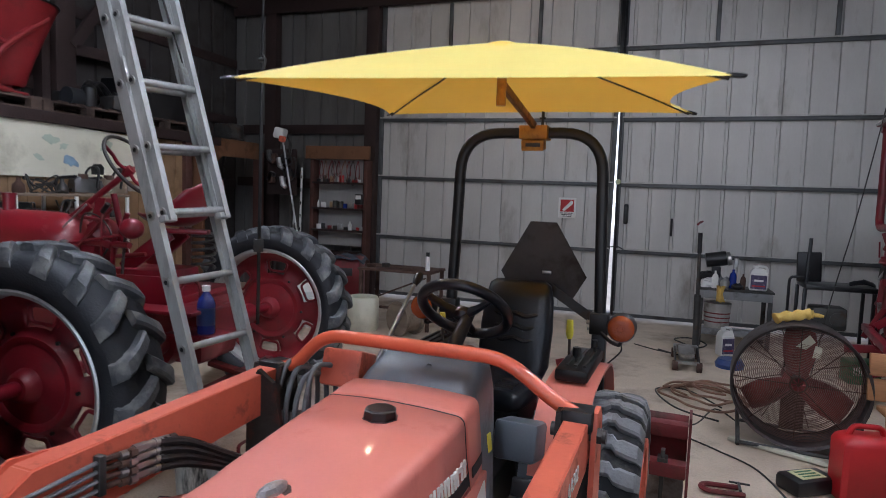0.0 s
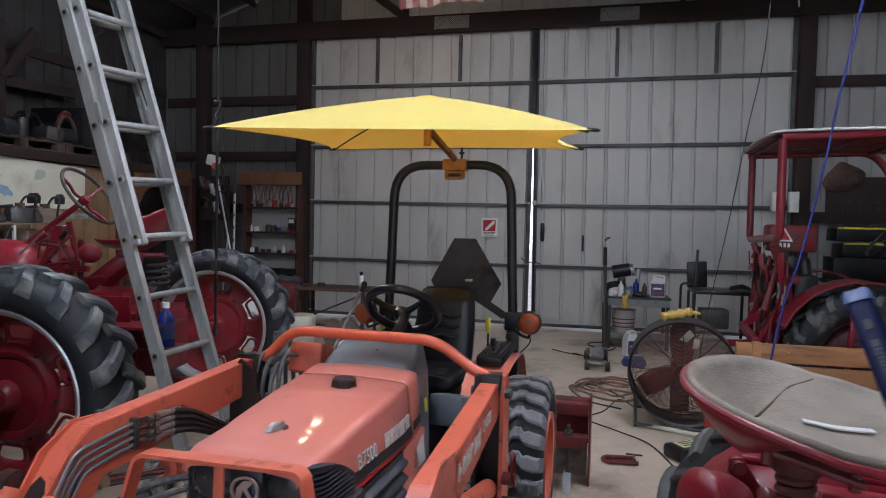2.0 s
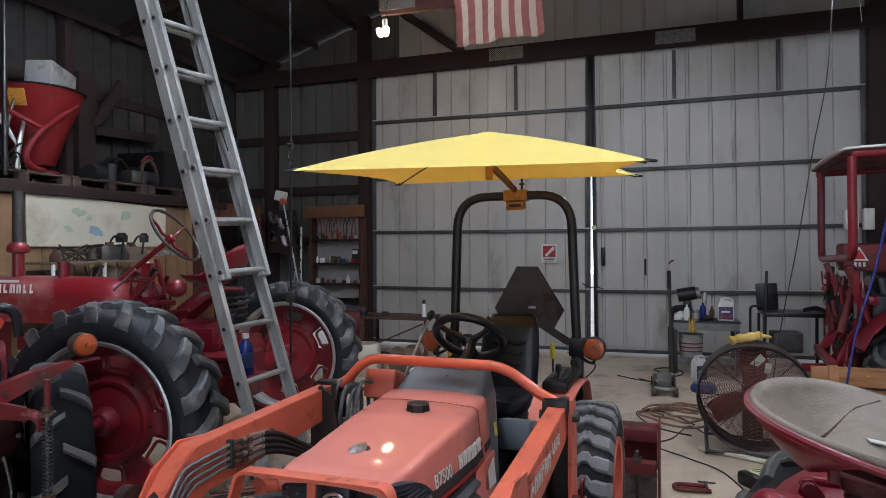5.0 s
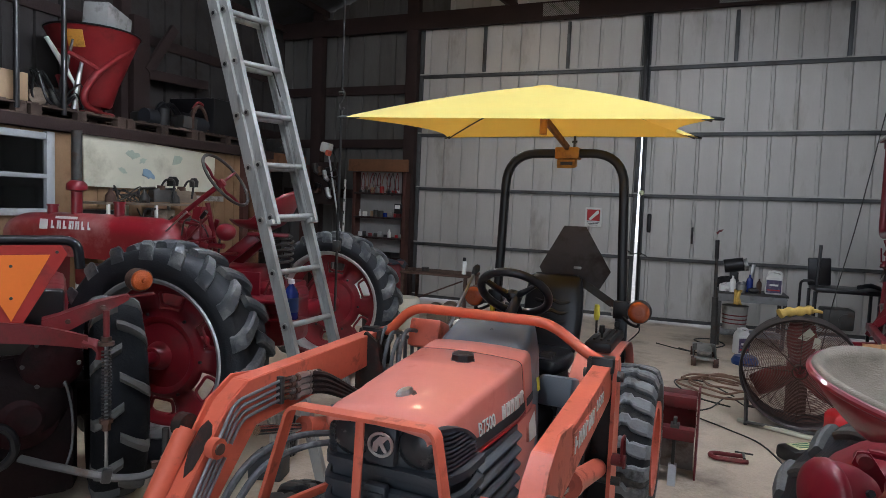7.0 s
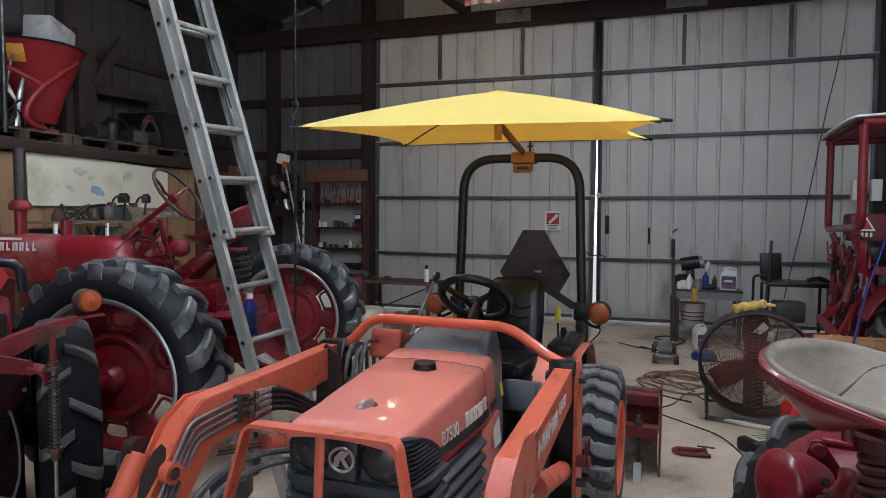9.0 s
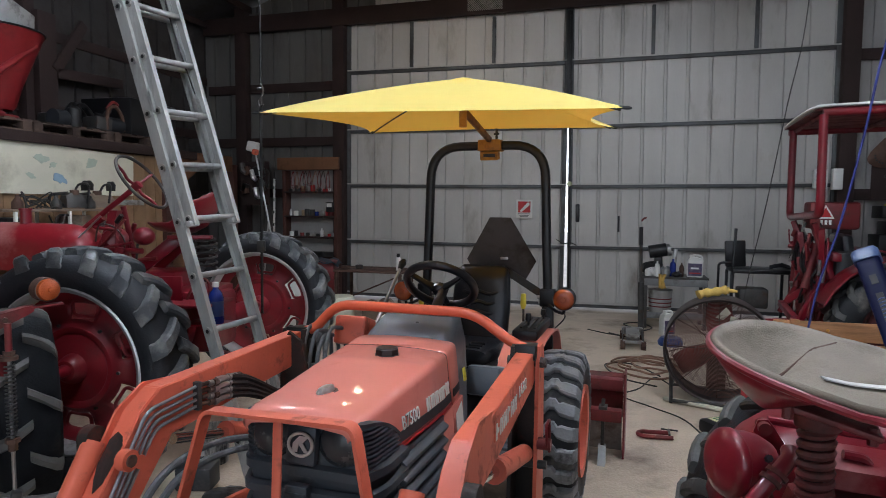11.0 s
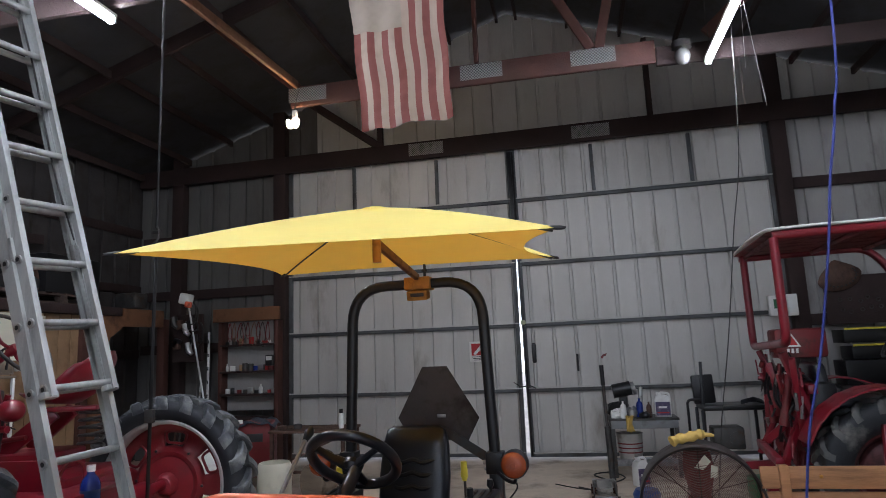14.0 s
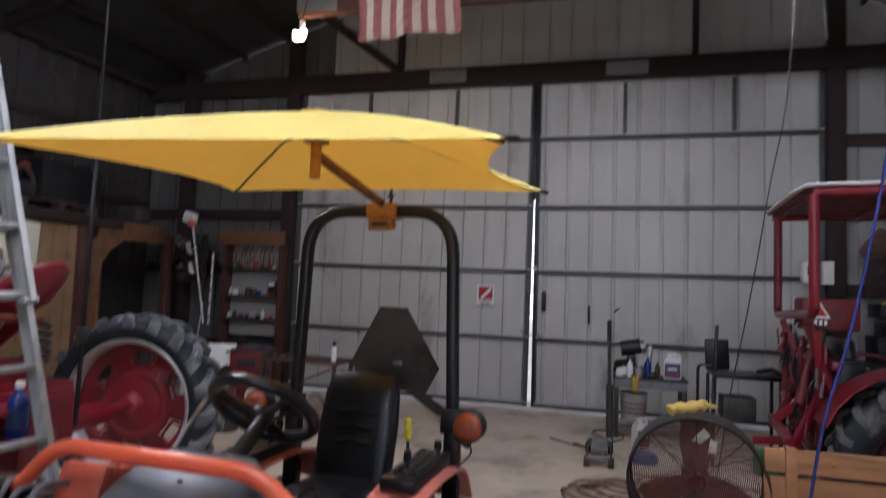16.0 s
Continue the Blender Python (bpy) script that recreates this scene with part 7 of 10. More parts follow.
def tangle(seed, n, size, r):
    """A loose heap of looping cords and hoses."""
    rt, heap = random.Random(seed), B()
    for k in range(n):
        px, py = rt.uniform(-0.6, 0.6) * size[0], rt.uniform(-0.6, 0.6) * size[1]
        turn, pts = rt.uniform(0, 6.28), []
        for j in range(7):
            turn += rt.uniform(0.5, 1.3)
            q = 0.25 + 0.25 * rt.random()
            pts.append((max(-size[0] / 2, min(size[0] / 2, px + size[0] * q * math.cos(turn))), max(-size[1] / 2, min(size[1] / 2, py + size[1] * q * math.sin(turn))), r + size[2] * (rt.random() if 0 < j < 6 else 0.0) ** 1.3))
        tube(heap, smooth_path(pts, 5), r * rt.uniform(0.7, 1.25), 6)
    return heap


solo("cord_heap", tangle(11, 6, (0.30, 0.50, 0.34), 0.012), M["black"], "heap of black cords and hoses on the loft pallet", "cords", m=pose(-5.62, 4.92, PZ))
bm = B()
tube(bm, [(0, 0.06, 0.02), (0, 0.02, 0.30), (0, -0.10, 0.47), (0, -0.30, 0.72)], [0.012, 0.014, 0.03, 0.022], 12)
solo("sprayer_wand", bm, M["white"], "pale plastic sprayer tube leaning in the loft clutter", "tool", m=pose(-5.66, 5.20, PZ))
bm = B()
tube(bm, smooth_path([(0, -0.17, 0.02), (0, -0.15, 0.24), (0, 0.0, 0.33), (0, 0.14, 0.22), (0, 0.17, 0.03)]), 0.024, 8, flat=1.0)
solo("fender_hoop", bm, M["rust"], "rusty curved fender hoop among the loft scrap", "scrap", m=pose(-5.52, 6.95, PZ, 0, 0, 10))
for seed, c, size, mt, lab in ((3, (-5.04, 5.40, 1.503), (0.34, 0.40, 0.16), "cable", "tangle of dark cords on the rack"), (8, (-5.02, 5.62, 1.263), (0.36, 0.34, 0.18), "darksteel", "tangle of bent steel rods on the rack"), (21, (-5.02, 6.02, 0.963), (0.36, 0.50, 0.22), "cable", "tangle of dark hoses on the rack")):
    solo("cord_tangle", tangle(seed, 5, size, 0.009), M[mt], lab, "cords", "cord tangles", m=pose(*c))

# rack with chain saws below the map
rack = thing("steel_rack", pose(-5.10, 5.60, 0), "grey slotted-angle steel rack", "rack")
for x in (-0.22, 0.22):
    for yy in (-0.62, 0.0, 0.62):
        bm = B()
        beam(bm, (x, yy, 0), (x, yy, 1.48), 0.028, 0.028, 0.003)
        part("upright", bm, M["white"], rack)
for z in (0.3, 0.95, 1.25, 1.49):
    bm = B()
    box(bm, (0, 0, z), (0.46, 1.30, 0.025), None, 0.004)
    part("shelf", bm, M["greywood"], rack)
for k, (yy, zz) in enumerate(((5.07, 1.26), (5.35, 0.97), (5.95, 0.97), (5.85, 1.27))):
    bm = B()
    box(bm, (0, 0, 0.08), (0.26, 0.24, 0.16), None, 0.015)
    solo("parts_box", bm, M[("black", "darksteel", "card", "greywood")[k]], "small dark parts box on the rack", "box", "rack boxes", m=pose(-5.08, yy, zz, 0, 0, 8 * k))


def chain_saw(m, mat):
    root = thing("chain_saw", m, "dusty chain saw with a black loop handle", "chain saw", "chain saws")
    bm = B()
    loft(bm, [[(x * w, y, z) for x, z in ((-1, 0.01), (-1, h * 0.7), (-0.7, h), (0.7, h), (1, h * 0.7), (1, 0.01))] for y, w, h in ((-0.14, 0.06, 0.10), (-0.11, 0.085, 0.14), (0.02, 0.09, 0.16), (0.10, 0.085, 0.17), (0.15, 0.06, 0.14))])
    part("engine_body", bm, mat, root, angle=30)
    bm = B()
    lathe(bm, [(0, 0.03), (0.05, 0.03), (0.062, 0.02), (0.065, 0.0)], pose(0.088, 0.03, 0.085, 0, 90, 0), 16)
    part("starter_cover", bm, M["black"], root)
    bm = B()
    cyl(bm, (-0.04, 0.05, 0.15), (-0.04, 0.05, 0.20), 0.045)
    cyl(bm, (0.05, -0.03, 0.15), (0.05, -0.03, 0.185), 0.018)
    part("filter_cap", bm, M["rust"], root)
    bm = B()
    tube(bm, rounded_path([(-0.12, -0.04, 0.06), (-0.13, -0.06, 0.24), (-0.05, -0.09, 0.28), (0.10, -0.09, 0.27), (0.12, -0.02, 0.10)], 0.05, 4), 0.013, 8)
    part("front_handle", bm, M["black"], root)
    bm = B()
    plate(bm, [(-0.10, 0.20), (0.10, 0.20), (0.11, 0.27), (0.06, 0.31), (-0.06, 0.31), (-0.11, 0.27)], 0.006, pose(0, -0.125, 0))
    part("hand_guard", bm, M["black"], root)
    bm = B()
    tube(bm, rounded_path([(0, 0.10, 0.17), (0, 0.30, 0.15), (0, 0.30, 0.04), (0, 0.12, 0.04)], 0.05, 4), 0.016, 8)
    part("rear_handle", bm, M["black"], root)
    bm = B()
    box(bm, (0.07, -0.33, 0.07), (0.008, 0.45, 0.065), None, 0.003)
    part("guide_bar", bm, M["steel"], root)
    return root


c0 = chain_saw(pose(-5.02, 5.83, 1.505, 0, 0, 170), M["darksteel"])
chain_saw(pose(-5.02, 6.15, 1.505, 0, 0, 160), M["greywood"])

rb = random.Random(17)
for k in range(9):
    bm = B()
    yy, lvl = 5.05 + 0.15 * k + rb.uniform(-0.03, 0.03), (1.5055, 1.2655, 0.9655)[k % 3]
    if k % 3 == 0:
        lathe(bm, [(0, 0), (0.05, 0), (0.055, 0.01), (0.05, 0.07), (0.02, 0.11), (0.018, 0.14), (0, 0.14)], None, 14)
        nm, cat, lab = "oil_tin", "tin", "dark oil tin on the steel rack"
    elif k % 3 == 1:
        box(bm, (0, 0, 0.05), (0.16, 0.11, 0.10), None, 0.02)
        tube(bm, rounded_path([(-0.05, 0, 0.09), (-0.05, 0, 0.15), (0.05, 0, 0.15), (0.05, 0, 0.09)], 0.02, 3), 0.008, 6)
        nm, cat, lab = "small_motor", "motor", "small dark motor with a handle on the steel rack"
    else:
        tube(bm, [(0.07 * math.cos(a * 0.52), 0.07 * math.sin(a * 0.52), 0.012 + 0.0022 * a) for a in range(30)], 0.010, 6)
        nm, cat, lab = "cord_coil", "cord", "coiled dark cord on the steel rack"
    solo(nm, bm, M[("rust", "black", "cable", "darksteel")[k % 4]], lab, cat, m=pose(-4.99 + rb.uniform(-0.04, 0.08), yy, lvl, 0, 0, rb.uniform(0, 180)))

# ---- shelves between the door and the loft ----
sh = thing("wall_shelf", pose(-4.20, 9.62, 0), "wooden wall shelving crowded with tins and tools", "shelf")
for x in (-0.46, 0.47):
    bm = B()
    box(bm, (x, 0.10, 1.06), (0.06, 0.18, 2.12), None, 0.004)
    part("side_post", bm, M["chord"], sh)
bm = B()
box(bm, (0, -0.02, 2.225), (1.10, 0.05, 0.20), None, 0.005)
part("head_board", bm, M["rough_board"], sh, "brown head board")
# pale sheet added in place of the lit wall seen between the shelves
bm = B()
box(bm, (0, 0.21, 1.45), (0.90, 0.012, 1.35))
part("back_panel", bm, M["mid_siding"], sh, "pale grey sheet added for the lit wall behind", smooth=False)
for z in (0.45, 1.02, 1.36, 1.76):
    bm = B()
    box(bm, (0, 0.09, z), (0.90, 0.20, 0.03), None, 0.003)
    part("shelf_board", bm, M["oldwood"], sh)
rs = random.Random(9)
tin_mats = ["white", "darksteel", "red_worn", "steel", "bluebottle", "card", "black", "rust", "red_plastic", "darksteel"]
for z in (1.02, 1.36, 1.76):
    x = -0.39
    while x < 0.36:
        r = rs.uniform(0.022, 0.05)
        h = rs.uniform(0.05, 0.15) if z > 1.5 else rs.uniform(0.04, 0.12)
        bm = B()
        kind = rs.random()
        if kind < 0.45:
            lathe(bm, [(0, 0), (r, 0), (r, h), (r * 0.9, h + 0.004), (0, h + 0.004)], None, 12)
            nm, lab = "tin", "small tin on the wall shelf"
        elif kind < 0.8:
            box(bm, (0, 0, h * 0.4), (r * 1.8, r * 1.5, h * 0.8), None, 0.004)
            nm, lab = "small_box", "small box on the wall shelf"
        else:
            lathe(bm, [(0, 0), (r * 0.7, 0), (r * 0.7, h * 0.8), (r * 0.3, h), (r * 0.3, h * 1.25), (0, h * 1.25)], None, 12)
            nm, lab = "oil_bottle", "small oil bottle on the wall shelf"
        solo(nm, bm, M[rs.choice(tin_mats)], lab, "container", "shelf clutter", m=pose(-4.20 + x + r, 9.62 + rs.uniform(0.04, 0.12), z + 0.015, 0, 0, rs.uniform(0, 40)))
        x += r * 2 + rs.uniform(0.0, 0.035)
# cords looped over nails below the head board
rc = random.Random(4)
for k in range(9):
    x, mt = -0.24 + 0.075 * k + rc.uniform(-0.02, 0.02), ("red_worn", "tan_hose", "red_worn", "cable")[k % 4]
    w, drop = rc.uniform(0.025, 0.05), rc.uniform(0.16, 0.36)
    bm = B()
    for j in range(2):
        y, d = -0.055 - 0.008 * j, drop * (1 - 0.16 * j)
        tube(bm, smooth_path([(x, y, 2.10), (x - w, y, 2.06 - 0.3 * d), (x - w * 1.1, y, 2.06 - 0.8 * d), (x + 0.01, y - 0.01, 2.06 - d), (x + w, y, 2.06 - 0.75 * d), (x + w * 0.8, y, 2.06 - 0.3 * d), (x + 0.006, y, 2.10)]), 0.0045, 5)
    part("hung_cord", bm, M[mt], sh, "cord looped over a nail")
bm = B()
box(bm, (0, 0, 0), (0.12, 0.07, 0.16), None, 0.01)
meter = solo("test_meter", bm, M["black"], "black test meter with a pale dial hung on the post", "meter", m=pose(-3.80, 9.58, 1.52))
bm = B()
box(bm, (0, -0.037, 0.03), (0.09, 0.004, 0.06))
part("dial", bm, M["white"], meter, smooth=False)
bm = B()
box(bm, (0, 0, 0), (0.03, 0.02, 1.05), None, 0.003)
lev = solo("spirit_level", bm, M["white"], "white spirit level hung beside the shelves", "level", m=pose(-4.74, 9.45, 1.45, 0, 1, 0))
for k in range(5):
    bm = B()
    box(bm, (0, -0.011, -0.42 + 0.2 * k), (0.018, 0.003, 0.05))
    part("level_window", bm, M["bar"], lev, smooth=False)
# power tools and clutter hung on the corner
rk = random.Random(21)
cl = thing("hung_tools", pose(-5.02, 9.30, 1.9), "cluster of power tools and cables hung in the corner", "tools")
bm = B()
box(bm, (0, 0.05, 0.0), (0.5, 0.05, 0.7), None, 0.004)
part("tool_board", bm, M["oldwood"], cl)
for k in range(12):
    bm = B()
    x, z = rk.uniform(-0.25, 0.3), rk.uniform(-0.1, 0.5)
    if k % 3 == 0:
        tube(bm, [(x, -0.08, z), (x + 0.03, -0.10, z - 0.12), (x + 0.08, -0.10, z - 0.16)], [0.05, 0.045, 0.03], 8)
    elif k % 3 == 1:
        box(bm, (x, -0.06, z), (0.10, 0.09, 0.14), rot(0, rk.uniform(-25, 25), 0), 0.015)
    else:
        tube(bm, smooth_path([(x, -0.06, z + 0.1), (x + 0.06, -0.09, z), (x + 0.02, -0.07, z - 0.2), (x - 0.03, -0.06, z - 0.1)]), 0.012, 6)
    part("tool", bm, M[("darksteel", "black", "cable", "steel", "rust", "black")[k % 6]], cl)
for x, L, mt in ((-4.86, 1.25, "steel"), (-5.12, 0.9, "darksteel"), (-5.2, 0.9, "rust")):
    bm = B()
    cyl(bm, (0, 0, 0), (0.05, 0.04, L), 0.014)
    solo("iron_bar", bm, M[mt], "iron bar leaning in the corner", "bar", "leaning bars", m=pose(x, 9.25, 0.0, -4, 0, 0))
bm = B()
box(bm, (0, 0, 0), (0.35, 0.28, 0.22), None, 0.03)
cyl(bm, (0.1, -0.16, 0.02), (0.1, -0.12, 0.02), 0.06)
solo("bench_motor", bm, M["darksteel"], "dark electric motor on the loft beam", "motor", m=pose(-5.55, 8.75, 2.45))

# red welder with a blue cloth
wd = thing("welder", pose(-3.33, 8.35, 0, 0, 0, 18), "red welder box with a blue-grey cloth on top", "welder")
bm = B()
box(bm, (0, 0, 0.45), (0.40, 0.55, 0.64), None, 0.02)
part("case", bm, M["red_worn"], wd)
bm = B()
box(bm, (0, -0.278, 0.60), (0.22, 0.006, 0.10), None, 0.004)
part("panel", bm, M["bar"], wd)
bm = B()
rows = [[(0.24 * u / 4, 0.32 * v / 4, 0.775 + 0.02 * math.sin(u * 1.7 + v) - 0.06 * (abs(u) / 4) ** 4) for u in range(-4, 5)] for v in range(-4, 5)]
loft(bm, rows, caps=False, closed=False)
thicken(part("cloth", bm, paint("blue_grey_cloth", (0.05, 0.065, 0.09), 0.9, 0, 0.25, 12, 0.3, 60), wd, "blue-grey cloth"), 0.008)
for x in (-0.17, 0.17):
    for yy in (-0.2, 0.2):
        bm = B()
        cyl(bm, (x - 0.03, yy, 0.065), (x + 0.03, yy, 0.065), 0.065)
        part("caster", bm, M["black"], wd)

# steel work table by the door
tb = thing("steel_table", pose(-2.42, 8.05, 0, 0, 0, 0), "rusty steel work table with clamps", "table")
bm = B()
box(bm, (0, 0, 0.70), (0.95, 0.55, 0.03), None, 0.004)
part("tabletop", bm, M["rust"], tb)
for x in (-0.44, 0.44):
    for yy in (-0.24, 0.24):
        bm = B()
        beam(bm, (x, yy, 0), (x, yy, 0.69), 0.04, 0.04, 0.003)
        part("leg", bm, M["rust"], tb)
bm = B()
beam(bm, (-0.44, -0.24, 0.25), (0.44, -0.24, 0.25), 0.03, 0.03, 0.003)
beam(bm, (-0.44, -0.24, 0.28), (0.40, -0.24, 0.64), 0.03, 0.02, 0.003)
part("stretcher", bm, M["rust"], tb)
for x, yy, r, h, mt, nm, lab in ((-2.05, 7.95, 0.03, 0.20, "white", "spray_can", "white spray can with a black cap on the table"), (-2.62, 8.0, 0.05, 0.06, "darksteel", "iron_fitting", "dark iron fitting on the table"), (-2.78, 7.92, 0.06, 0.05, "rust", "iron_fitting", "rusty iron fitting on the table")):
    bm = B()
    lathe(bm, [(0, 0), (r, 0), (r, h * 0.8), (r * 0.7, h * 0.86), (0, h * 0.86)], None, 16)
    o = solo(nm, bm, M[mt], lab, "can" if nm == "spray_can" else "fitting", m=pose(x, yy, 0.716))
    if nm == "spray_can":
        bm = B()
        lathe(bm, [(r * 0.75, h * 0.86), (r * 0.75, h * 1.1), (0, h * 1.1)], None, 14)
        part("cap", bm, M["black"], o)
bm = B()
cyl(bm, (-0.10, 0, 0.16), (0.10, 0, 0.16), 0.16, None, 24)
cyl(bm, (-0.13, 0, 0.16), (-0.10, 0, 0.16), 0.20, None, 24)
cyl(bm, (0.10, 0, 0.16), (0.13, 0, 0.16), 0.20, None, 24)
bm.transform(pose(0, 0, 0.04))
solo("cable_reel", bm, M["greywood"], "grey wooden cable reel under the table", "reel", m=pose(-2.15, 7.55, 0.0, 0, 0, 60))
bm = B()
lathe(bm, [(0, 0), (0.17, 0), (0.19, 0.03), (0.19, 0.36), (0.17, 0.40), (0, 0.40)], None, 24)
solo("plastic_drum", bm, M["cream"], "pale plastic drum on the floor by the table", "drum", m=pose(-2.72, 7.6, 0))
for x, yy, r, h, mt, lab in ((-3.35, 7.5, 0.14, 0.34, "white", "white plastic jug on the floor"), (-3.0, 7.3, 0.16, 0.3, "darksteel", "dark steel drum on the floor"), (-3.75, 7.9, 0.2, 0.5, "white", "white plastic tub on the floor")):
    bm = B()
    lathe(bm, [(0, 0), (r, 0), (r * 1.02, h * 0.7), (r * 0.5, h * 0.9), (r * 0.3, h), (0, h)], None, 18)
    solo("floor_container", bm, M[mt], lab, "container", m=pose(x, yy, 0))

# string trimmer hung in the corner and a white board behind the wheel
tr = thing("string_trimmer", pose(-0.2, 0, 0.06), "white and orange string trimmer hung in the corner", "trimmer")
bm = B()
cyl(bm, (-4.62, 9.05, 2.30), (-4.28, 8.95, 0.92), 0.013)
part("shaft", bm, M["alu"], tr, "pale metal shaft")
bm = B()
box(bm, (-4.66, 9.05, 2.40), (0.17, 0.14, 0.16), rot(0, 14, 0), 0.025)
part("engine_cover", bm, M["white"], tr, "white engine cover")
bm = B()
box(bm, (-4.58, 8.98, 2.31), (0.09, 0.08, 0.09), rot(0, 14, 0), 0.02)
part("starter", bm, M["orange_worn"], tr, "orange starter housing")
bm = B()
tube(bm, rounded_path([(-4.56, 9.03, 2.02), (-4.40, 8.93, 2.06), (-4.38, 8.93, 1.94), (-4.53, 9.02, 1.92)], 0.03, 4), 0.010, 8)
part("loop_handle", bm, M["black"], tr)
bm = B()
box(bm, (0, 0, 0.26), (0.34, 0.012, 0.52), None, 0.004)
solo("plastic_tray", bm, M["white"], "white plastic tray leaning behind the tractor wheel", "tray", m=pose(-3.55, 8.0, 0.30, -8, 0, 20))
bm = B()
box(bm, (0, 0, 0.15), (0.36, 0.30, 0.30), None, 0.01)
solo("wooden_crate", bm, M["greywood"], "grey wooden crate behind the tractor wheel", "crate", m=pose(-3.55, 8.10, 0.0, 0, 0, 20))
# dark heap, coil and cans among the loft clutter
rl = random.Random(12)
tarp = B()
rows = []
for i in range(10):
    rows.append([(-0.30 + 0.6 * j / 9, -0.45 + 0.9 * i / 9, 0.02 + max(0.0, 0.34 - 0.9 * math.hypot((j - 4.5) / 9, (i - 4.5) / 9)) * (0.75 + 0.5 * rl.random())) for j in range(10)])
loft(tarp, rows, caps=False, closed=False)
thicken(solo("dark_tarp", tarp, M["black"], "crumpled black tarp heaped on the loft", "tarp", m=pose(-5.85, 7.05, PZ), angle=25), 0.012)
for k, (yy, xx) in enumerate(((4.95, -5.62), (5.06, -5.72), (6.40, -5.60))):
    bm = B()
    lathe(bm, [(0, 0), (0.07, 0), (0.075, 0.02), (0.075, 0.16 + 0.03 * k), (0.03, 0.20 + 0.03 * k), (0, 0.20 + 0.03 * k)], None, 16)
    solo("oil_can", bm, M[("darksteel", "rust", "black")[k]], "dark oil can among the loft clutter", "can", "loft cans", m=pose(xx, yy, PZ))
for k in range(3):
    bm = B()
    r = 0.16 + 0.02 * k
    tube(bm, [(0.03 * math.sin(a * 0.9 + k), r * math.cos(a * math.pi / 12), r * math.sin(a * math.pi / 12)) for a in range(24)], 0.010, 6, closed=True)
    solo("hose_coil", bm, M["cable"], "coil of dark hose hung above the loft", "hose coil", "loft coils", m=pose(-5.50 + 0.02 * k, 7.35 + 0.1 * k, 4.05 + 0.05 * k)) if k == 0 else bm.free()
# ---- box blade behind the compact tractor ----
bb = thing("box_scraper", pose(-0.03, 4.32, -0.0, 0, 0, -3.1) @ Matrix.Diagonal((1, 1, 0.89, 1)), "dark red box scraper with steel shanks on the floor", "scraper")
for x in (-0.78, 0.78):
    bm = B()
    plate(bm, [(-0.02, 0.0), (0.22, 0.0), (0.22, 0.40), (0.16, 0.60), (0.0, 0.60), (-0.02, 0.40)], 0.012, pose(x, 0, 0, 0, 0, 90))
    part("end_plate", bm, M["red_worn"], bb, "red steel end plate")
bm = B()
rings = []
for k in range(8):
    a = radians(-50 + 16 * k)
    rings.append([(-0.77, 0.16 - 0.12 + 0.30 * (1 - math.cos(a)) * 0.6, 0.26 + 0.044 * k), (0.77, 0.16 - 0.12 + 0.30 * (1 - math.cos(a)) * 0.6, 0.26 + 0.044 * k)])
loft(bm, rings, caps=False, closed=False)
thicken(part("mouldboard", bm, M["red_worn"], bb), 0.01)
for z, y in ((0.34, -0.10), (0.52, 0.02)):
    bm = B()
    beam(bm, (-0.77, y, z), (0.77, y, z), 0.08, 0.08, 0.006)
    part("cross_bar", bm, M["red_worn"], bb)
for x in (-0.66, -0.33, 0.0, 0.33, 0.66):
    bm = B()
    beam(bm, (x, -0.105, 0.445), (x, -0.105, 0.10), 0.02, 0.045, 0.003)
    shk = part("shank", bm, M["darksteel"], bb, "dark steel scarifier shank")
    bm = B()
    plate(bm, [(-0.05, 0.0), (0.02, 0.0), (0.025, 0.13), (-0.015, 0.13)], 0.045, pose(x, -0.12, 0.0, 0, 0, 90))
    part("shank_point", bm, M["steel"], shk, "polished point")
    bm = B()
    box(bm, (x, -0.105, 0.392), (0.05, 0.07, 0.022), None, 0.003)
    part("shank_clip", bm, M["darksteel"], shk)
bm = B()
box(bm, (0, 0.108, 0.142), (1.53, 0.012, 0.26), None, 0.002)
part("cutting_edge", bm, paint("scoured_steel", (0.27, 0.235, 0.215), 0.45, 0.5, 0.2, 6, 0.05, 60, (0.12, 0.07, 0.05), 0.3, 5), bb, "bare scoured steel cutting edge")
for x in (-0.25, 0.25):
    bm = B()
    beam(bm, (x, -0.12, 0.40), (x * 0.4, 0.0, 0.85), 0.015, 0.06, 0.003)
    part("mast", bm, M["red_worn"], bb)

# ---- drum fan ----
fan = thing("drum_fan", pose(1.492, 5.71, 0, 0, 0, -6), "rusty red drum fan with a round wire guard", "fan")
FR, FZ = 0.395, 0.445
M["fanwire"] = paint("rusty_guard_wire", (0.20, 0.12, 0.10), 0.45, 0.5, 0.3, 20)
M["fanblade"] = paint("faded_red_blade", (0.20, 0.024, 0.019), 0.5, 0.0, 0.25, 8, 0.05, 60, (0.06, 0.02, 0.017), 0.4, 6)
M["fandrum"] = paint("rusty_fan_drum", (0.045, 0.036, 0.034), 0.5, 0.3, 0.3, 9, 0.1, 60, (0.085, 0.045, 0.038), 0.3, 6)
bm = B()
lathe(bm, [(FR, -0.10), (FR + 0.016, -0.115), (FR + 0.020, -0.10), (FR + 0.010, 0.02), (FR + 0.020, 0.20), (FR + 0.016, 0.215), (FR, 0.20)], pose(0, 0, FZ, 90), 64)
part("drum", bm, M["fandrum"], fan, "dark steel drum")
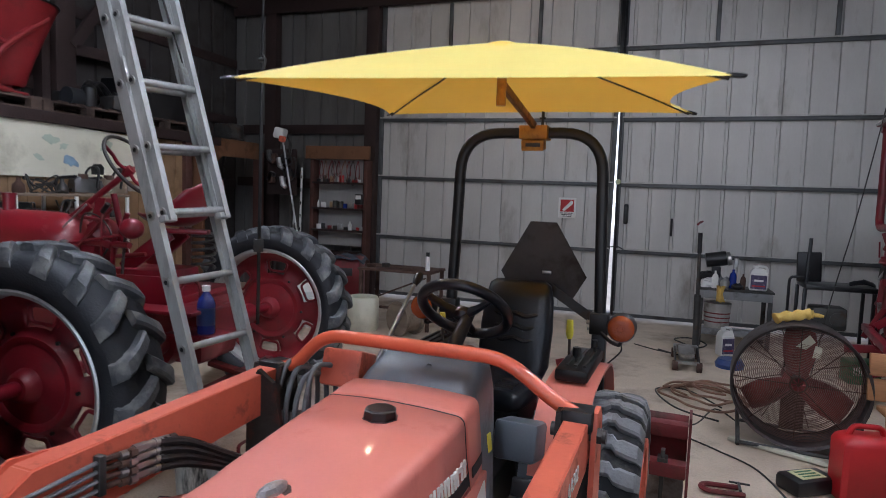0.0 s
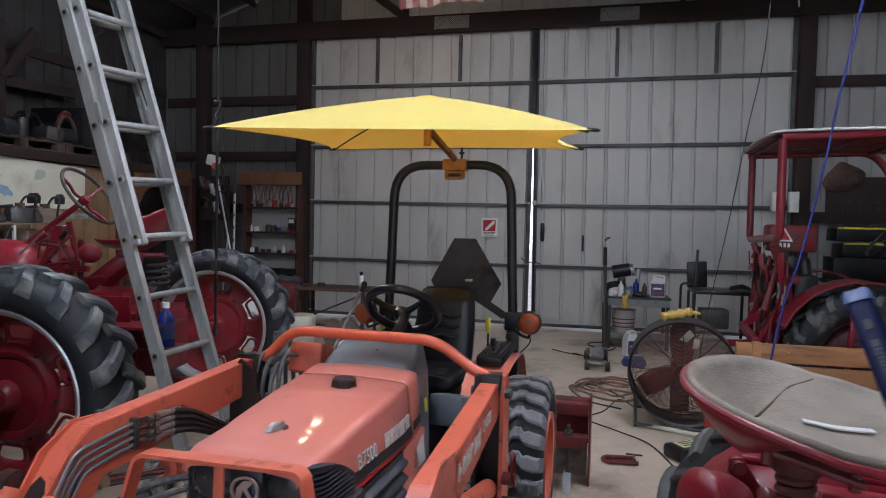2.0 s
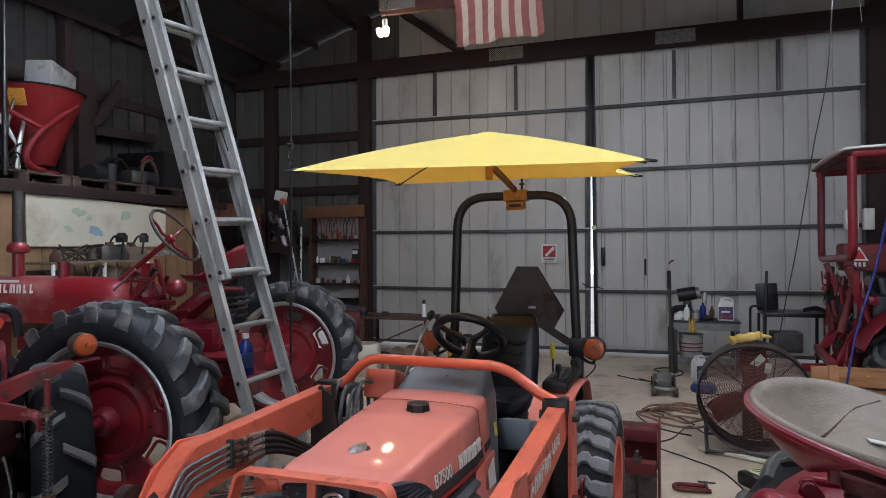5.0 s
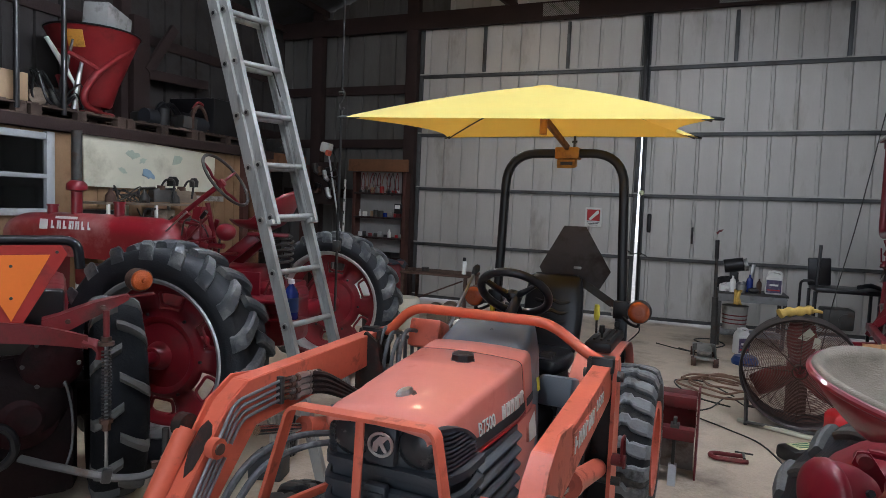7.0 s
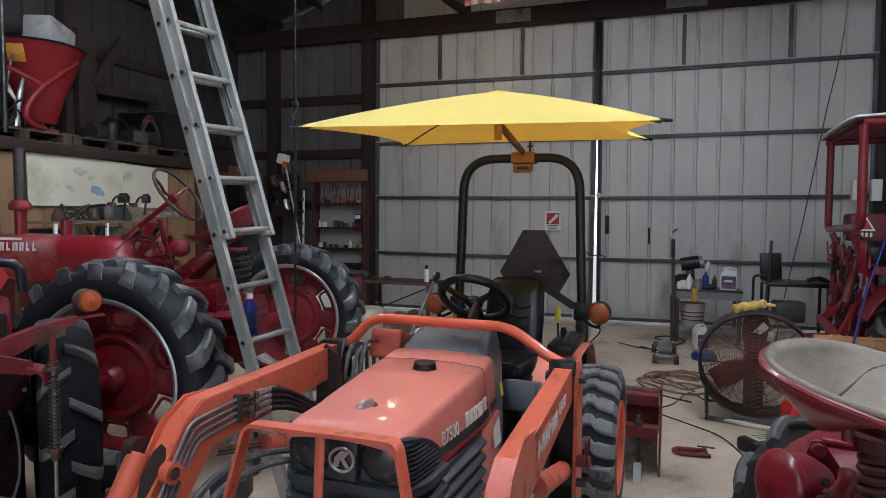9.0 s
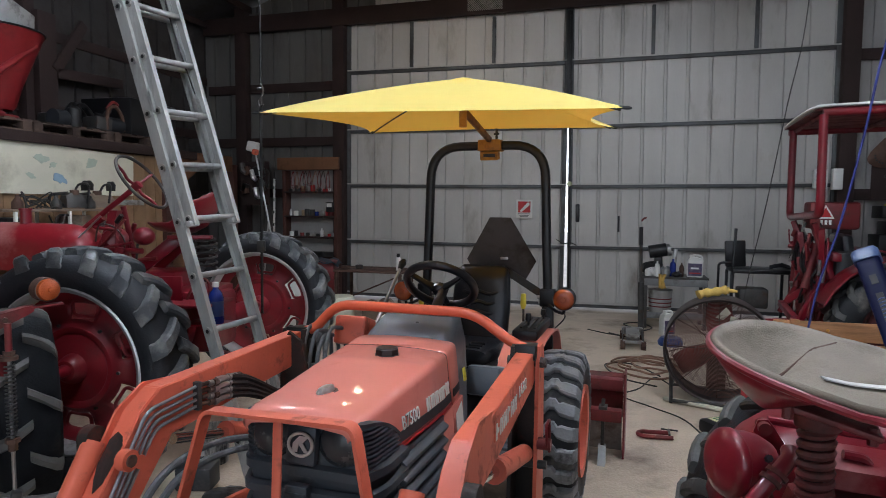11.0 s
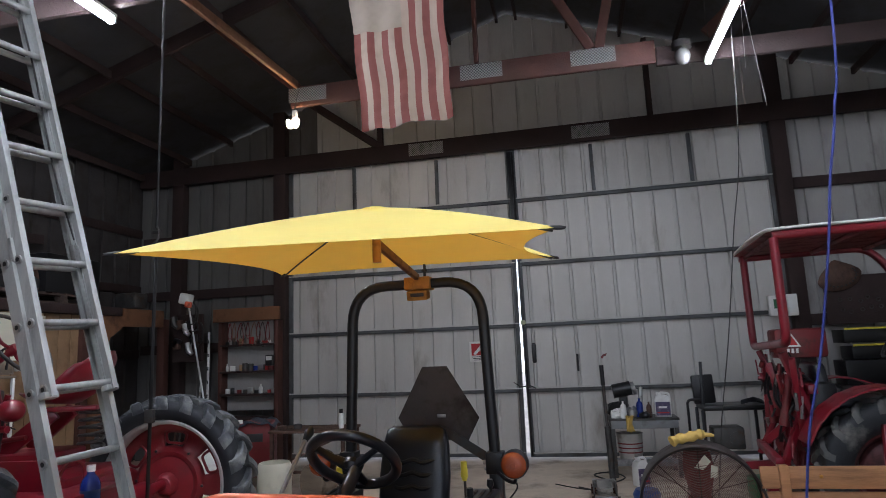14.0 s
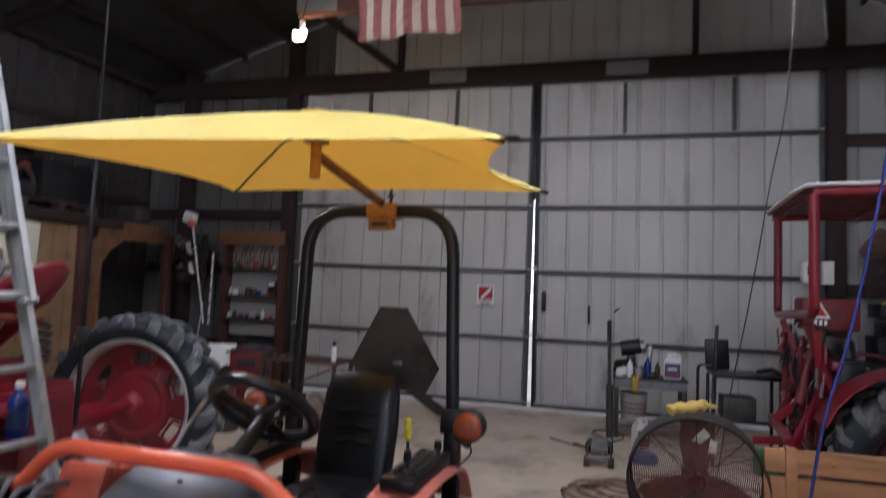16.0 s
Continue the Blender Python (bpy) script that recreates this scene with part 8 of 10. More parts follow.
for face, count, wire in ((-0.125, 32, 0.0023), (0.225, 26, 0.0022)):
    inward = 0.025 if face < 0 else -0.025
    for k in range(count):
        bm = B()
        r = 0.06 + (k + 0.5) * (FR - 0.06) / count
        y = face + inward * (r / FR) ** 2
        tube(bm, [(r * math.cos(a * math.pi / 24), y, FZ + r * math.sin(a * math.pi / 24)) for a in range(48)], wire, 4, closed=True, caps=False)
        part("guard_ring", bm, M["fanwire"], fan)
    for k in range(8):
        bm = B()
        a = k * math.pi / 4 + (0.0 if face < 0 else 0.3)
        tube(bm, [(0.05 * math.cos(a), face, FZ + 0.05 * math.sin(a)), (0.25 * math.cos(a), face + inward * 0.4, FZ + 0.25 * math.sin(a)), (FR * math.cos(a), face + inward, FZ + FR * math.sin(a))], 0.0036, 5)
        part("guard_rib", bm, M["rust"], fan)
bm = B()
tube(bm, [(0.05 * math.cos(a * math.pi / 12), -0.127, FZ + 0.05 * math.sin(a * math.pi / 12)) for a in range(24)], 0.006, 6, closed=True, caps=False)
hubr = part("guard_hub", bm, M["rust"], fan, "spoked centre ring of the guard")
for k in range(8):
    bm = B()
    a = k * math.pi / 4
    tube(bm, [(0.012 * math.cos(a), -0.127, FZ + 0.012 * math.sin(a)), (0.05 * math.cos(a), -0.127, FZ + 0.05 * math.sin(a))], 0.004, 5)
    part("hub_spoke", bm, M["red_worn"], hubr)
for k, a0 in enumerate((math.pi / 2, math.pi * 7 / 6, math.pi * 11 / 6)):
    bm = B()
    rows = []
    for i in range(6):
        r = 0.04 + 0.31 * i / 5
        half = 0.055 + 0.045 * math.sin(math.pi * i / 6.5)
        rows.append([(r * math.cos(a0) - d * half * math.sin(a0), -0.01 + 0.045 * d * (1 - 0.09 * i), FZ + r * math.sin(a0) + d * half * math.cos(a0)) for d in (-1, -0.5, 0.0, 0.5, 1)])
    loft(bm, rows, caps=False, closed=False)
    thicken(part("blade", bm, M["fanblade"], fan, "faded red fan blade"), 0.004)
bm = B()
cyl(bm, (0, 0.03, FZ), (0, 0.20, FZ), 0.085, None, 24)
motor = part("motor", bm, M["fanblade"], fan, "small red motor")
bm = B()
cyl(bm, (0, -0.05, FZ), (0, 0.03, FZ), 0.035, None, 20)
part("blade_hub", bm, M["rust"], motor)
bm = B()
beam(bm, (0.0, 0.15, FZ - FR + 0.005), (0.0, 0.15, FZ + FR - 0.005), 0.15, 0.012, 0.003)
part("motor_bracket", bm, M["rust"], fan)
for x in (-0.34, 0.34):
    bm = B()
    tube(bm, rounded_path([(x, -0.26, 0.02), (x, -0.22, 0.05), (x * 1.04, 0.0, 0.20), (x, 0.22, 0.05), (x, 0.26, 0.02)], 0.05, 3), 0.014, 8)
    part("stand_leg", bm, M["darksteel"], fan)
bm = B()
tube(bm, [(-0.34, -0.24, 0.03), (0.34, -0.24, 0.03)], 0.013, 8)
part("stand_bar", bm, M["darksteel"], fan)
bm = B()
tube(bm, [(-0.34, 0.24, 0.03), (0.34, 0.24, 0.03)], 0.013, 8)
part("stand_bar", bm, M["darksteel"], fan)
bm = B()
cyl(bm, (0.37, 0.12, 0.09), (0.42, 0.12, 0.09), 0.09, None, 20)
part("stand_wheel", bm, M["rubber_clean"], fan)
bm = B()
plate(bm, [(-0.07, -0.06), (-0.01, -0.05), (0.02, 0.02), (-0.03, 0.05)], 0.002, pose(0.055, -0.114, FZ + 0.285, 4, 20, 0))
part("paper_tag", bm, M["cream"], fan, "torn paper tag", smooth=False)
bm = B()
plate(bm, [(-0.045, -0.03), (0.0, -0.045), (0.03, 0.02), (-0.005, 0.045)], 0.002, pose(0.10, -0.116, FZ + 0.235, 4, -20, 0))
part("paper_tag", bm, M["cream"], fan, "torn paper tag", smooth=False)
# leather gloves lying on the fan
for gx, gy, gr, gl in ((1.450, 5.69, 12, "yellow leather work glove rolled up on the fan"),):
    bm = B()
    tube(bm, smooth_path([(-0.13, 0, 0.035), (-0.07, 0.01, 0.042), (0.0, 0.0, 0.04), (0.07, 0.01, 0.042), (0.12, 0.0, 0.035)]), [0.024] + [0.036 + 0.006 * math.sin(k) for k in range(1, 22)] + [0.03] * 3, 10, flat=0.8)
    for k in range(3):
        tube(bm, [(0.11, -0.02 + 0.022 * k, 0.036), (0.17, -0.03 + 0.027 * k, 0.02)], [0.014, 0.010], 8)
    solo("leather_glove", bm, M["rag"], gl, "glove", m=pose(gx, gy, FZ + FR + 0.012, 0, -10, gr))

# ---- jerry can, bottle, stick, clamp and hoses on the floor ----
gc = thing("fuel_can", pose(1.72, 4.92, 0, 0, 0, 10), "red plastic fuel can standing on the floor", "fuel can")
bm = B()
loft(bm, [[(sx * w, sy * d, z) for sx, sy in ((-1, -0.8), (-0.85, -1), (0.85, -1), (1, -0.8), (1, 0.8), (0.85, 1), (-0.85, 1), (-1, 0.8))] for w, d, z in ((0.155, 0.085, 0.0), (0.17, 0.10, 0.02), (0.17, 0.10, 0.33), (0.155, 0.09, 0.36), (0.12, 0.06, 0.38))])
part("can_body", bm, M["red_plastic"], gc)
bm = B()
tube(bm, rounded_path([(-0.12, 0, 0.36), (-0.10, 0, 0.425), (0.05, 0, 0.425), (0.07, 0, 0.36)], 0.03, 4), 0.016, 8)
part("can_handle", bm, M["red_plastic"], gc)
bm = B()
cyl(bm, (0.12, 0, 0.37), (0.13, 0, 0.415), 0.026)
part("can_cap", bm, M["black"], gc)
for x in (0.0, 0.04, 0.02):
    bm = B()
    box(bm, (0.06 + x, -0.102, 0.19 if x == 0.02 else 0.19), (0.012 if x != 0.02 else 0.03, 0.003, 0.085 if x != 0.02 else 0.02))
    part("can_mark", bm, M["letter"], gc, smooth=False)

ob_ = thing("oil_jug", pose(1.43, 4.93, 0.0, 0, 0, 35), "dark oil jug with a green and yellow label lying flat", "jug")
bm = B()
box(bm, (0, 0, 0.05), (0.30, 0.18, 0.10), None, 0.03)
cyl(bm, (0.15, 0.03, 0.05), (0.20, 0.03, 0.05), 0.025)
part("jug_body", bm, M["black"], ob_)
bm = B()
box(bm, (-0.01, -0.005, 0.1015), (0.17, 0.11, 0.003))
lb = part("jug_label", bm, paint("pale_printed_label", (0.55, 0.55, 0.30), 0.5, 0, 0.1, 9), ob_, "yellow-green label", smooth=False)
for k in range(3):
    bm = B()
    box(bm, (-0.01, -0.035 + 0.03 * k, 0.1045), (0.12, 0.012, 0.002))
    part("label_bar", bm, M["green"], lb, smooth=False)
bm = B()
beam(bm, (1.08, 5.58, 0.022), (1.74, 5.30, 0.022), 0.045, 0.025, 0.004)
solo("wood_stick", bm, M["cream"], "pale wooden stick lying on the floor", "stick")

cp = thing("c_clamp", pose(0.955, 4.71, 0.02, 0, 0, 5), "red iron C-clamp lying on the floor", "clamp")
bm = B()
tube(bm, rounded_path([(0.11, 0.045, 0), (-0.08, 0.045, 0), (-0.11, 0.0, 0), (-0.08, -0.05, 0), (0.12, -0.05, 0)], 0.03, 4), 0.015, 8)
part("clamp_frame", bm, M["red_worn"], cp)
bm = B()
cyl(bm, (0.11, 0.08, 0.012), (0.10, -0.03, 0.012), 0.008)
cyl(bm, (0.06, 0.085, 0.012), (0.17, 0.07, 0.012), 0.006)
part("clamp_screw", bm, M["darksteel"], cp)


def floor_line(name, pts, r, mat, lab, cat="hose"):
    bm = B()
    tube(bm, smooth_path([(x, y, r + 0.002 + (dz if len(p) > 2 else 0)) for p in pts for x, y, dz in [(p[0], p[1], p[2] if len(p) > 2 else 0)]], 6), r, 6)
    return solo(name, bm, M[mat], lab, cat)


rh = random.Random(5)
for k in range(3):
    pts = []
    cx, cy = 0.98 + 0.05 * k, 6.45 + 0.12 * k
    for a in range(16):
        rr = 0.30 - 0.05 * k + 0.05 * rh.uniform(-1, 1)
        pts.append((cx + rr * 1.05 * math.cos(a * 0.62 + k), cy + rr * 1.15 * math.sin(a * 0.62 + k), 0.004 * a))
    floor_line("air_hose", pts, 0.010, "tan_hose", "tan air hose coiled loosely on the floor")
floor_line("power_cable", [(0.62, 8.2), (0.85, 8.05), (0.95, 8.5), (0.8, 8.85), (1.0, 9.0), (1.15, 8.7), (1.0, 8.4)], 0.008, "cable", "black cable lying on the floor", "cable")
floor_line("power_cable", [(0.36, 8.35), (0.6, 8.15), (0.9, 8.0)], 0.007, "cable", "black cable lying on the floor", "cable")
floor_line("power_cable", [(1.18, 6.0), (1.05, 6.25), (0.9, 5.85), (0.75, 5.6), (0.98, 5.35), (1.2, 5.1), (1.33, 4.6)], 0.006, "cable", "thin black cable lying on the floor", "cable")
floor_line("power_cable", [(1.1, 6.3), (0.85, 6.7), (0.6, 6.6), (0.75, 6.15), (1.05, 5.95)], 0.007, "cable", "black cable lying on the floor", "cable")

# ---- floor jack ----
fj = thing("floor_jack", pose(0.885, 7.68, 0, 0, 0, 0), "grey steel floor jack with an upright handle", "floor jack")
for x in (-0.11, 0.11):
    bm = B()
    plate(bm, [(-0.34, 0.05), (0.30, 0.06), (0.30, 0.12), (0.05, 0.16), (-0.30, 0.10)], 0.012, pose(x, 0, 0, 0, 0, 90))
    part("side_plate", bm, M["darksteel"], fj)
    for y in (-0.30, 0.26):
        bm = B()
        cyl(bm, (x - 0.025, y, 0.05), (x + 0.025, y, 0.05), 0.05, None, 18)
        part("jack_wheel", bm, M["rust"], fj)
bm = B()
box(bm, (0, 0.02, 0.115), (0.15, 0.40, 0.05), rot(4, 0, 0), 0.012)
box(bm, (0, -0.30, 0.085), (0.22, 0.05, 0.03), None, 0.006)
box(bm, (0, 0.24, 0.11), (0.24, 0.07, 0.08), None, 0.01)
lathe(bm, [(0, 0.03), (0.06, 0.03), (0.06, 0.0), (0.03, -0.02)], pose(0, -0.22, 0.13), 18)
part("lift_arm", bm, M["steel"], fj)
bm = B()
cyl(bm, (0.100, 0.30, 0.10), (0.076, 0.31, 1.12), 0.018)
jh = part("jack_handle", bm, M["darksteel"], fj, "long steel handle")
bm = B()
cyl(bm, (0.100, 0.30, 0.10), (0.088, 0.305, 0.68), 0.034)
part("handle_sleeve", bm, M["darksteel"], jh)
bm = B()
cyl(bm, (0.076, 0.31, 1.12), (0.072, 0.312, 1.33), 0.022)
part("handle_grip", bm, M["black"], jh, "black rubber grip")

# ---- small steel table by the wall, with its clutter ----
M["grey_steel"] = paint("scuffed_grey_enamel", (0.20, 0.205, 0.21), 0.5, 0.1, 0.2, 8, 0.08, 60, (0.10, 0.095, 0.09), 0.35, 7)
wt = thing("shop_table", pose(1.42, 8.95, 0), "grey steel shop table crowded with bottles", "table")
bm = B()
box(bm, (0, 0, 0.655), (0.80, 0.44, 0.025), None, 0.004)
part("tabletop", bm, M["darksteel"], wt)
bm = B()
box(bm, (0, -0.24, 0.60), (0.76, 0.015, 0.09), None, 0.003)
part("apron", bm, M["grey_steel"], wt, "light grey steel apron")
for x in (-0.36, 0.36):
    for y in (-0.22, 0.22):
        bm = B()
        beam(bm, (x, y, 0), (x, y, 0.64), 0.045, 0.045, 0.003)
        part("leg", bm, M["darksteel"], wt)
bm = B()
box(bm, (0, 0, 0.14), (0.74, 0.46, 0.02), None, 0.003)
part("lower_shelf", bm, M["grey_steel"], wt)
bm = B()
box(bm, (0, -0.235, 0.175), (0.70, 0.012, 0.07), None, 0.003)
part("shelf_lip", bm, M["grey_steel"], wt)


M["jug_print"] = paint("dull_purple_print", (0.06, 0.05, 0.11), 0.55, 0, 0.3, 25, 0, 60, (0.25, 0.22, 0.26), 0.3, 30)


def jug(name, m, mat, lab, w=0.19, d=0.12, h=0.28):
    root = thing(name, m, lab, "jug")
    bm = B()
    box(bm, (0, 0, h * 0.37), (w, d, h * 0.74), None, 0.02)
    loft(bm, [[(sx * a, sy * d * 0.4, z) for sx, sy in ((-1, -1), (1, -1), (1, 1), (-1, 1))] for a, z in ((w * 0.47, h * 0.72), (w * 0.36, h * 0.86), (w * 0.14, h * 0.92))])
    part("jug_body", bm, mat, root)
    bm = B()
    tube(bm, rounded_path([(-w * 0.1, 0, h * 0.9), (-w * 0.1, 0, h * 1.02), (w * 0.42, 0, h * 0.98), (w * 0.45, 0, h * 0.70)], 0.03, 4), 0.014, 8)
    part("jug_handle", bm, mat, root)
    bm = B()
    cyl(bm, (-w * 0.22, 0, h * 0.9), (-w * 0.22, 0, h * 1.02), 0.024)
    part("jug_cap", bm, M["white"], root)
    bm = B()
    box(bm, (0, -d / 2 - 0.001, h * 0.36), (w * 0.86, 0.003, h * 0.56))
    lb = part("jug_label", bm, M["jug_print"], root, "dark blue printed label", smooth=False)
    bm = B()
    box(bm, (0, -d / 2 - 0.003, h * 0.42), (w * 0.5, 0.002, h * 0.08))
    part("label_bar", bm, M["letter"], lb, smooth=False)
    bm = B()
    box(bm, (0, -d / 2 - 0.003, h * 0.20), (w * 0.7, 0.002, h * 0.05))
    part("label_stripe", bm, M["red_plastic"], lb, smooth=False)
    return root


TZ = 0.668
jug("fluid_jug", pose(1.66, 8.86, TZ, 0, 0, -4), M["white"], "white fluid jug with a blue and red label")
for x, y, r, h, mt, lab in ((1.20, 8.80, 0.035, 0.20, "white", "white squeeze bottle on the shop table"), (1.50, 8.85, 0.03, 0.18, "rust", "dark spray can on the shop table"), (1.10, 8.84, 0.05, 0.10, "white", "crumpled white cup on the shop table"), (1.30, 8.78, 0.045, 0.13, "steel", "steel tin on the shop table"), (1.40, 8.92, 0.04, 0.22, "bluebottle", "blue bottle on the shop table")):
    bm = B()
    lathe(bm, [(0, 0), (r, 0), (r, h * 0.6), (r * 0.85, h * 0.75), (r * 0.35, h * 0.85), (r * 0.3, h), (0, h)], None, 14)
    solo("bottle", bm, M[mt], lab, "bottle", "table bottles", m=pose(x, y, TZ))
for i, (x, y, s, mt, lab) in enumerate(((1.14, 8.86, 0.075, "white", "crumpled white rag on the shop table"), (1.30, 8.95, 0.085, "pipe", "crumpled grey rag on the shop table"), (1.16, 9.02, 0.12, "black", "black tool bag slumped on the shop table"), (1.44, 8.80, 0.05, "black", "black tape roll on the shop table"))):
    lump = random.Random(70 + i)
    bm = B()
    ball(bm, (0, 0, s * 0.62), s, (1.25, 1.0, 0.75), 14, 10)
    for v in bm.verts:
        v.co *= 1 + lump.uniform(-0.16, 0.16)
        v.co.z = max(0.0, v.co.z)
    solo(("rag", "rag", "tool_bag", "tape_roll")[i], bm, M[mt], lab, ("rag", "rag", "bag", "tape")[i], m=pose(x, y, TZ))
rg = thing("yellow_cloth", pose(1.27, 8.715, TZ + 0.0) @ Matrix.Diagonal((0.62, 0.9, 0.72, 1)), "yellow cloth hanging over the table edge", "cloth")
bm = B()
rows = []
for j, (y, z) in enumerate(((0.08, 0.03), (0.02, 0.045), (-0.03, 0.02), (-0.045, -0.06), (-0.04, -0.14), (-0.045, -0.2))):
    rows.append([(-0.09 + 0.18 * i / 6 * (0.6 + 0.4 * abs(j - 3) / 3), y + 0.012 * math.sin(i * 2 + j), z + 0.01 * math.sin(i * 1.7)) for i in range(7)])
loft(bm, rows, caps=False, closed=False)
thicken(part("cloth", bm, M["rag"], rg), 0.006)
# dark grinder on a stand, on the table
gd = thing("bench_grinder", pose(1.22, 8.98, TZ), "dark bench grinder with a pale stone on the shop table", "grinder")
bm = B()
cyl(bm, (-0.12, 0, 0.30), (0.10, 0, 0.34), 0.085, None, 18)
box(bm, (0, 0.02, 0.12), (0.10, 0.10, 0.24), None, 0.02)
part("motor", bm, M["black"], gd)
bm = B()
cyl(bm, (0.11, 0, 0.33), (0.15, 0, 0.34), 0.08, None, 18)
part("stone", bm, M["steel"], gd)
bm = B()
box(bm, (0.20, -0.03, 0.20), (0.05, 0.06, 0.30), rot(0, 4, 0), 0.01)
part("stand_arm", bm, M["steel"], gd)
bm = B()
lathe(bm, [(0, 0), (0.13, 0), (0.15, 0.33), (0.155, 0.34), (0.14, 0.34), (0, 0.30)], None, 24)
bk = solo("bucket", bm, paint("grimy_white_plastic", (0.34, 0.33, 0.31), 0.55, 0, 0.15, 9, 0.05, 60, (0.14, 0.12, 0.10), 0.4, 6), "grimy white plastic bucket with red print on the lower shelf", "bucket", m=pose(1.25, 8.86, 0.152))
for k in range(3):
    bm = B()
    lathe(bm, [(0.1395 + 0.003 * k, 0.12 + 0.05 * k), (0.1405 + 0.003 * k, 0.135 + 0.05 * k)], None, 24)
    part("print_band", bm, M["red_worn"], bk)
jug("washer_jug", pose(1.30, 8.30, 0, 0, 0, 30), M["white"], "white washer fluid jug standing on the floor", 0.16, 0.12, 0.30)
bm = B()
lathe(bm, [(0, 0), (0.13, 0), (0.14, 0.04), (0.11, 0.09), (0, 0.09)], None, 20)
solo("oil_pan", bm, M["blue"], "blue drain pan on the floor beside the jack", "pan", m=pose(1.30, 7.75, 0))

# ---- shop seat with a black top ----
ss = thing("shop_cart", pose(2.195, 8.05, 0), "black steel cart with a padded top and a back panel", "cart")
bm = B()
box(bm, (0.05, 0, 0.86), (0.62, 0.42, 0.05), None, 0.015)
part("cart_top", bm, M["black"], ss)
bm = B()
box(bm, (-0.20, 0.02, 1.04), (0.22, 0.05, 0.30), rot(0, -3, 0), 0.015)
part("back_panel", bm, M["black"], ss)
for x, y in ((-0.26, -0.17), (-0.26, 0.17), (0.33, -0.17), (0.33, 0.17)):
    bm = B()
    beam(bm, (x, y, 0), (x, y, 0.84), 0.03, 0.03, 0.003)
    part("leg", bm, M["black"], ss)
bm = B()
tube(bm, rounded_path([(-0.40, -0.17, 0.55), (-0.40, -0.17, 0.95), (-0.27, -0.17, 0.95)], 0.05, 4), 0.014, 8)
part("arm_rest", bm, M["black"], ss)
bm = B()
beam(bm, (-0.24, -0.03, 0.3), (-0.21, -0.03, 1.33), 0.03, 0.03, 0.003)
part("mast", bm, M["black"], ss)
bm = B()
box(bm, (-0.02, -0.02, 0.55), (0.30, 0.26, 0.22), None, 0.02)
cyl(bm, (0.05, -0.16, 0.55), (0.05, -0.12, 0.55), 0.07)
part("engine_block", bm, M["darksteel"], ss)
bm = B()
tube(bm, smooth_path([(0.15, -0.05, 0.90), (0.25, -0.1, 0.93), (0.36, -0.02, 0.90), (0.30, 0.08, 0.92)]), 0.03, 8, flat=0.5)
part("strap_pad", bm, M["vinyl"], ss)
bm = B()
box(bm, (0, 0, 0.11), (0.28, 0.22, 0.22), None, 0.02)
gcr = solo("green_crate", bm, M["green"], "green slotted plastic crate on the floor", "crate", m=pose(2.42, 7.72, 0.0, 0, 0, 8))
for k in range(5):
    bm = B()
    box(bm, (-0.10 + 0.022 * k, -0.112, 0.13), (0.01, 0.004, 0.08))
    part("crate_slot", bm, M["white"], gcr, smooth=False)

# ---- the red tractor with a roof ----
# red for wheels, housing and hood, darker than on frame and fenders
M["red_darker"] = paint("darker_red_paint", (0.075, 0.009, 0.011), 0.6, 0, 0.3, 6, 0.12, 60, (0.03, 0.014, 0.012), 0.45, 5)
R_ = thing("roofed_tractor", pose(2.98, 6.78, 0, 0, 0, -4), "red tractor with a tube-framed roof and dusty tyres", "tractor")
for s in (-1, 1):
    wh = part("rear_wheel", lathe(B(), [(0.0, 0.10), (0.09, 0.10), (0.12, 0.06), (0.20, 0.05), (0.25, 0.0), (0.29, 0.09), (0.31, 0.10)], rot(0, 90, 0), 36), M["red_darker"], R_, "dull dark red wheel", m=pose(0, s * 0.62, 0.55, 0, 0, -90 if s < 0 else 90))
    tyre(wh, 0.55, 0.28, 0.31, 0.036, 17, Matrix(), "bar", M["rubber"], M["lug_dark"])
    bm = B()
    rings = []
    for k in range(11):
        a = radians(20 + 14 * k)
        x, z = -0.62 * math.cos(a), 0.55 + 0.62 * math.sin(a)
        rings.append([(x, s * 0.46, z), (x, s * 0.78, z), (x * 1.02, s * 0.78, z + 0.012), (x * 1.02, s * 0.46, z + 0.012)])
    loft(bm, rings)
    part("fender", bm, M["red"], R_, "red rear fender")
    bm = B()
    beam(bm, (-0.12, s * 0.80, 0.42), (-0.10, s * 0.80, 0.92), 0.05, 0.03, 0.004)
    part("fender_stay", bm, M["red"], R_)
bm = B()
cyl(bm, (0, -0.5, 0.55), (0, 0.5, 0.55), 0.11)
box(bm, (0.3, 0, 0.62), (1.2, 0.44, 0.46), None, 0.05)
part("rear_housing", bm, M["red_darker"], R_, "dull red axle and gearbox housing")
bm = B()
loft(bm, [[(x, y, z) for y, z in ((-w, 0.80), (-w, 1.10), (-w * 0.7, 1.21), (0, 1.24), (w * 0.7, 1.21), (w, 1.10), (w, 0.80))] for x, w in ((0.68, 0.20), (0.78, 0.24), (1.6, 0.25), (2.2, 0.24), (2.32, 0.18))])
part("hood", bm, M["red_darker"], R_, "dull dark red rounded hood", angle=60)
bm = B()
box(bm, (1.5, 0, 0.66), (1.5, 0.34, 0.40), None, 0.04)
part("engine", bm, M["darksteel"], R_)
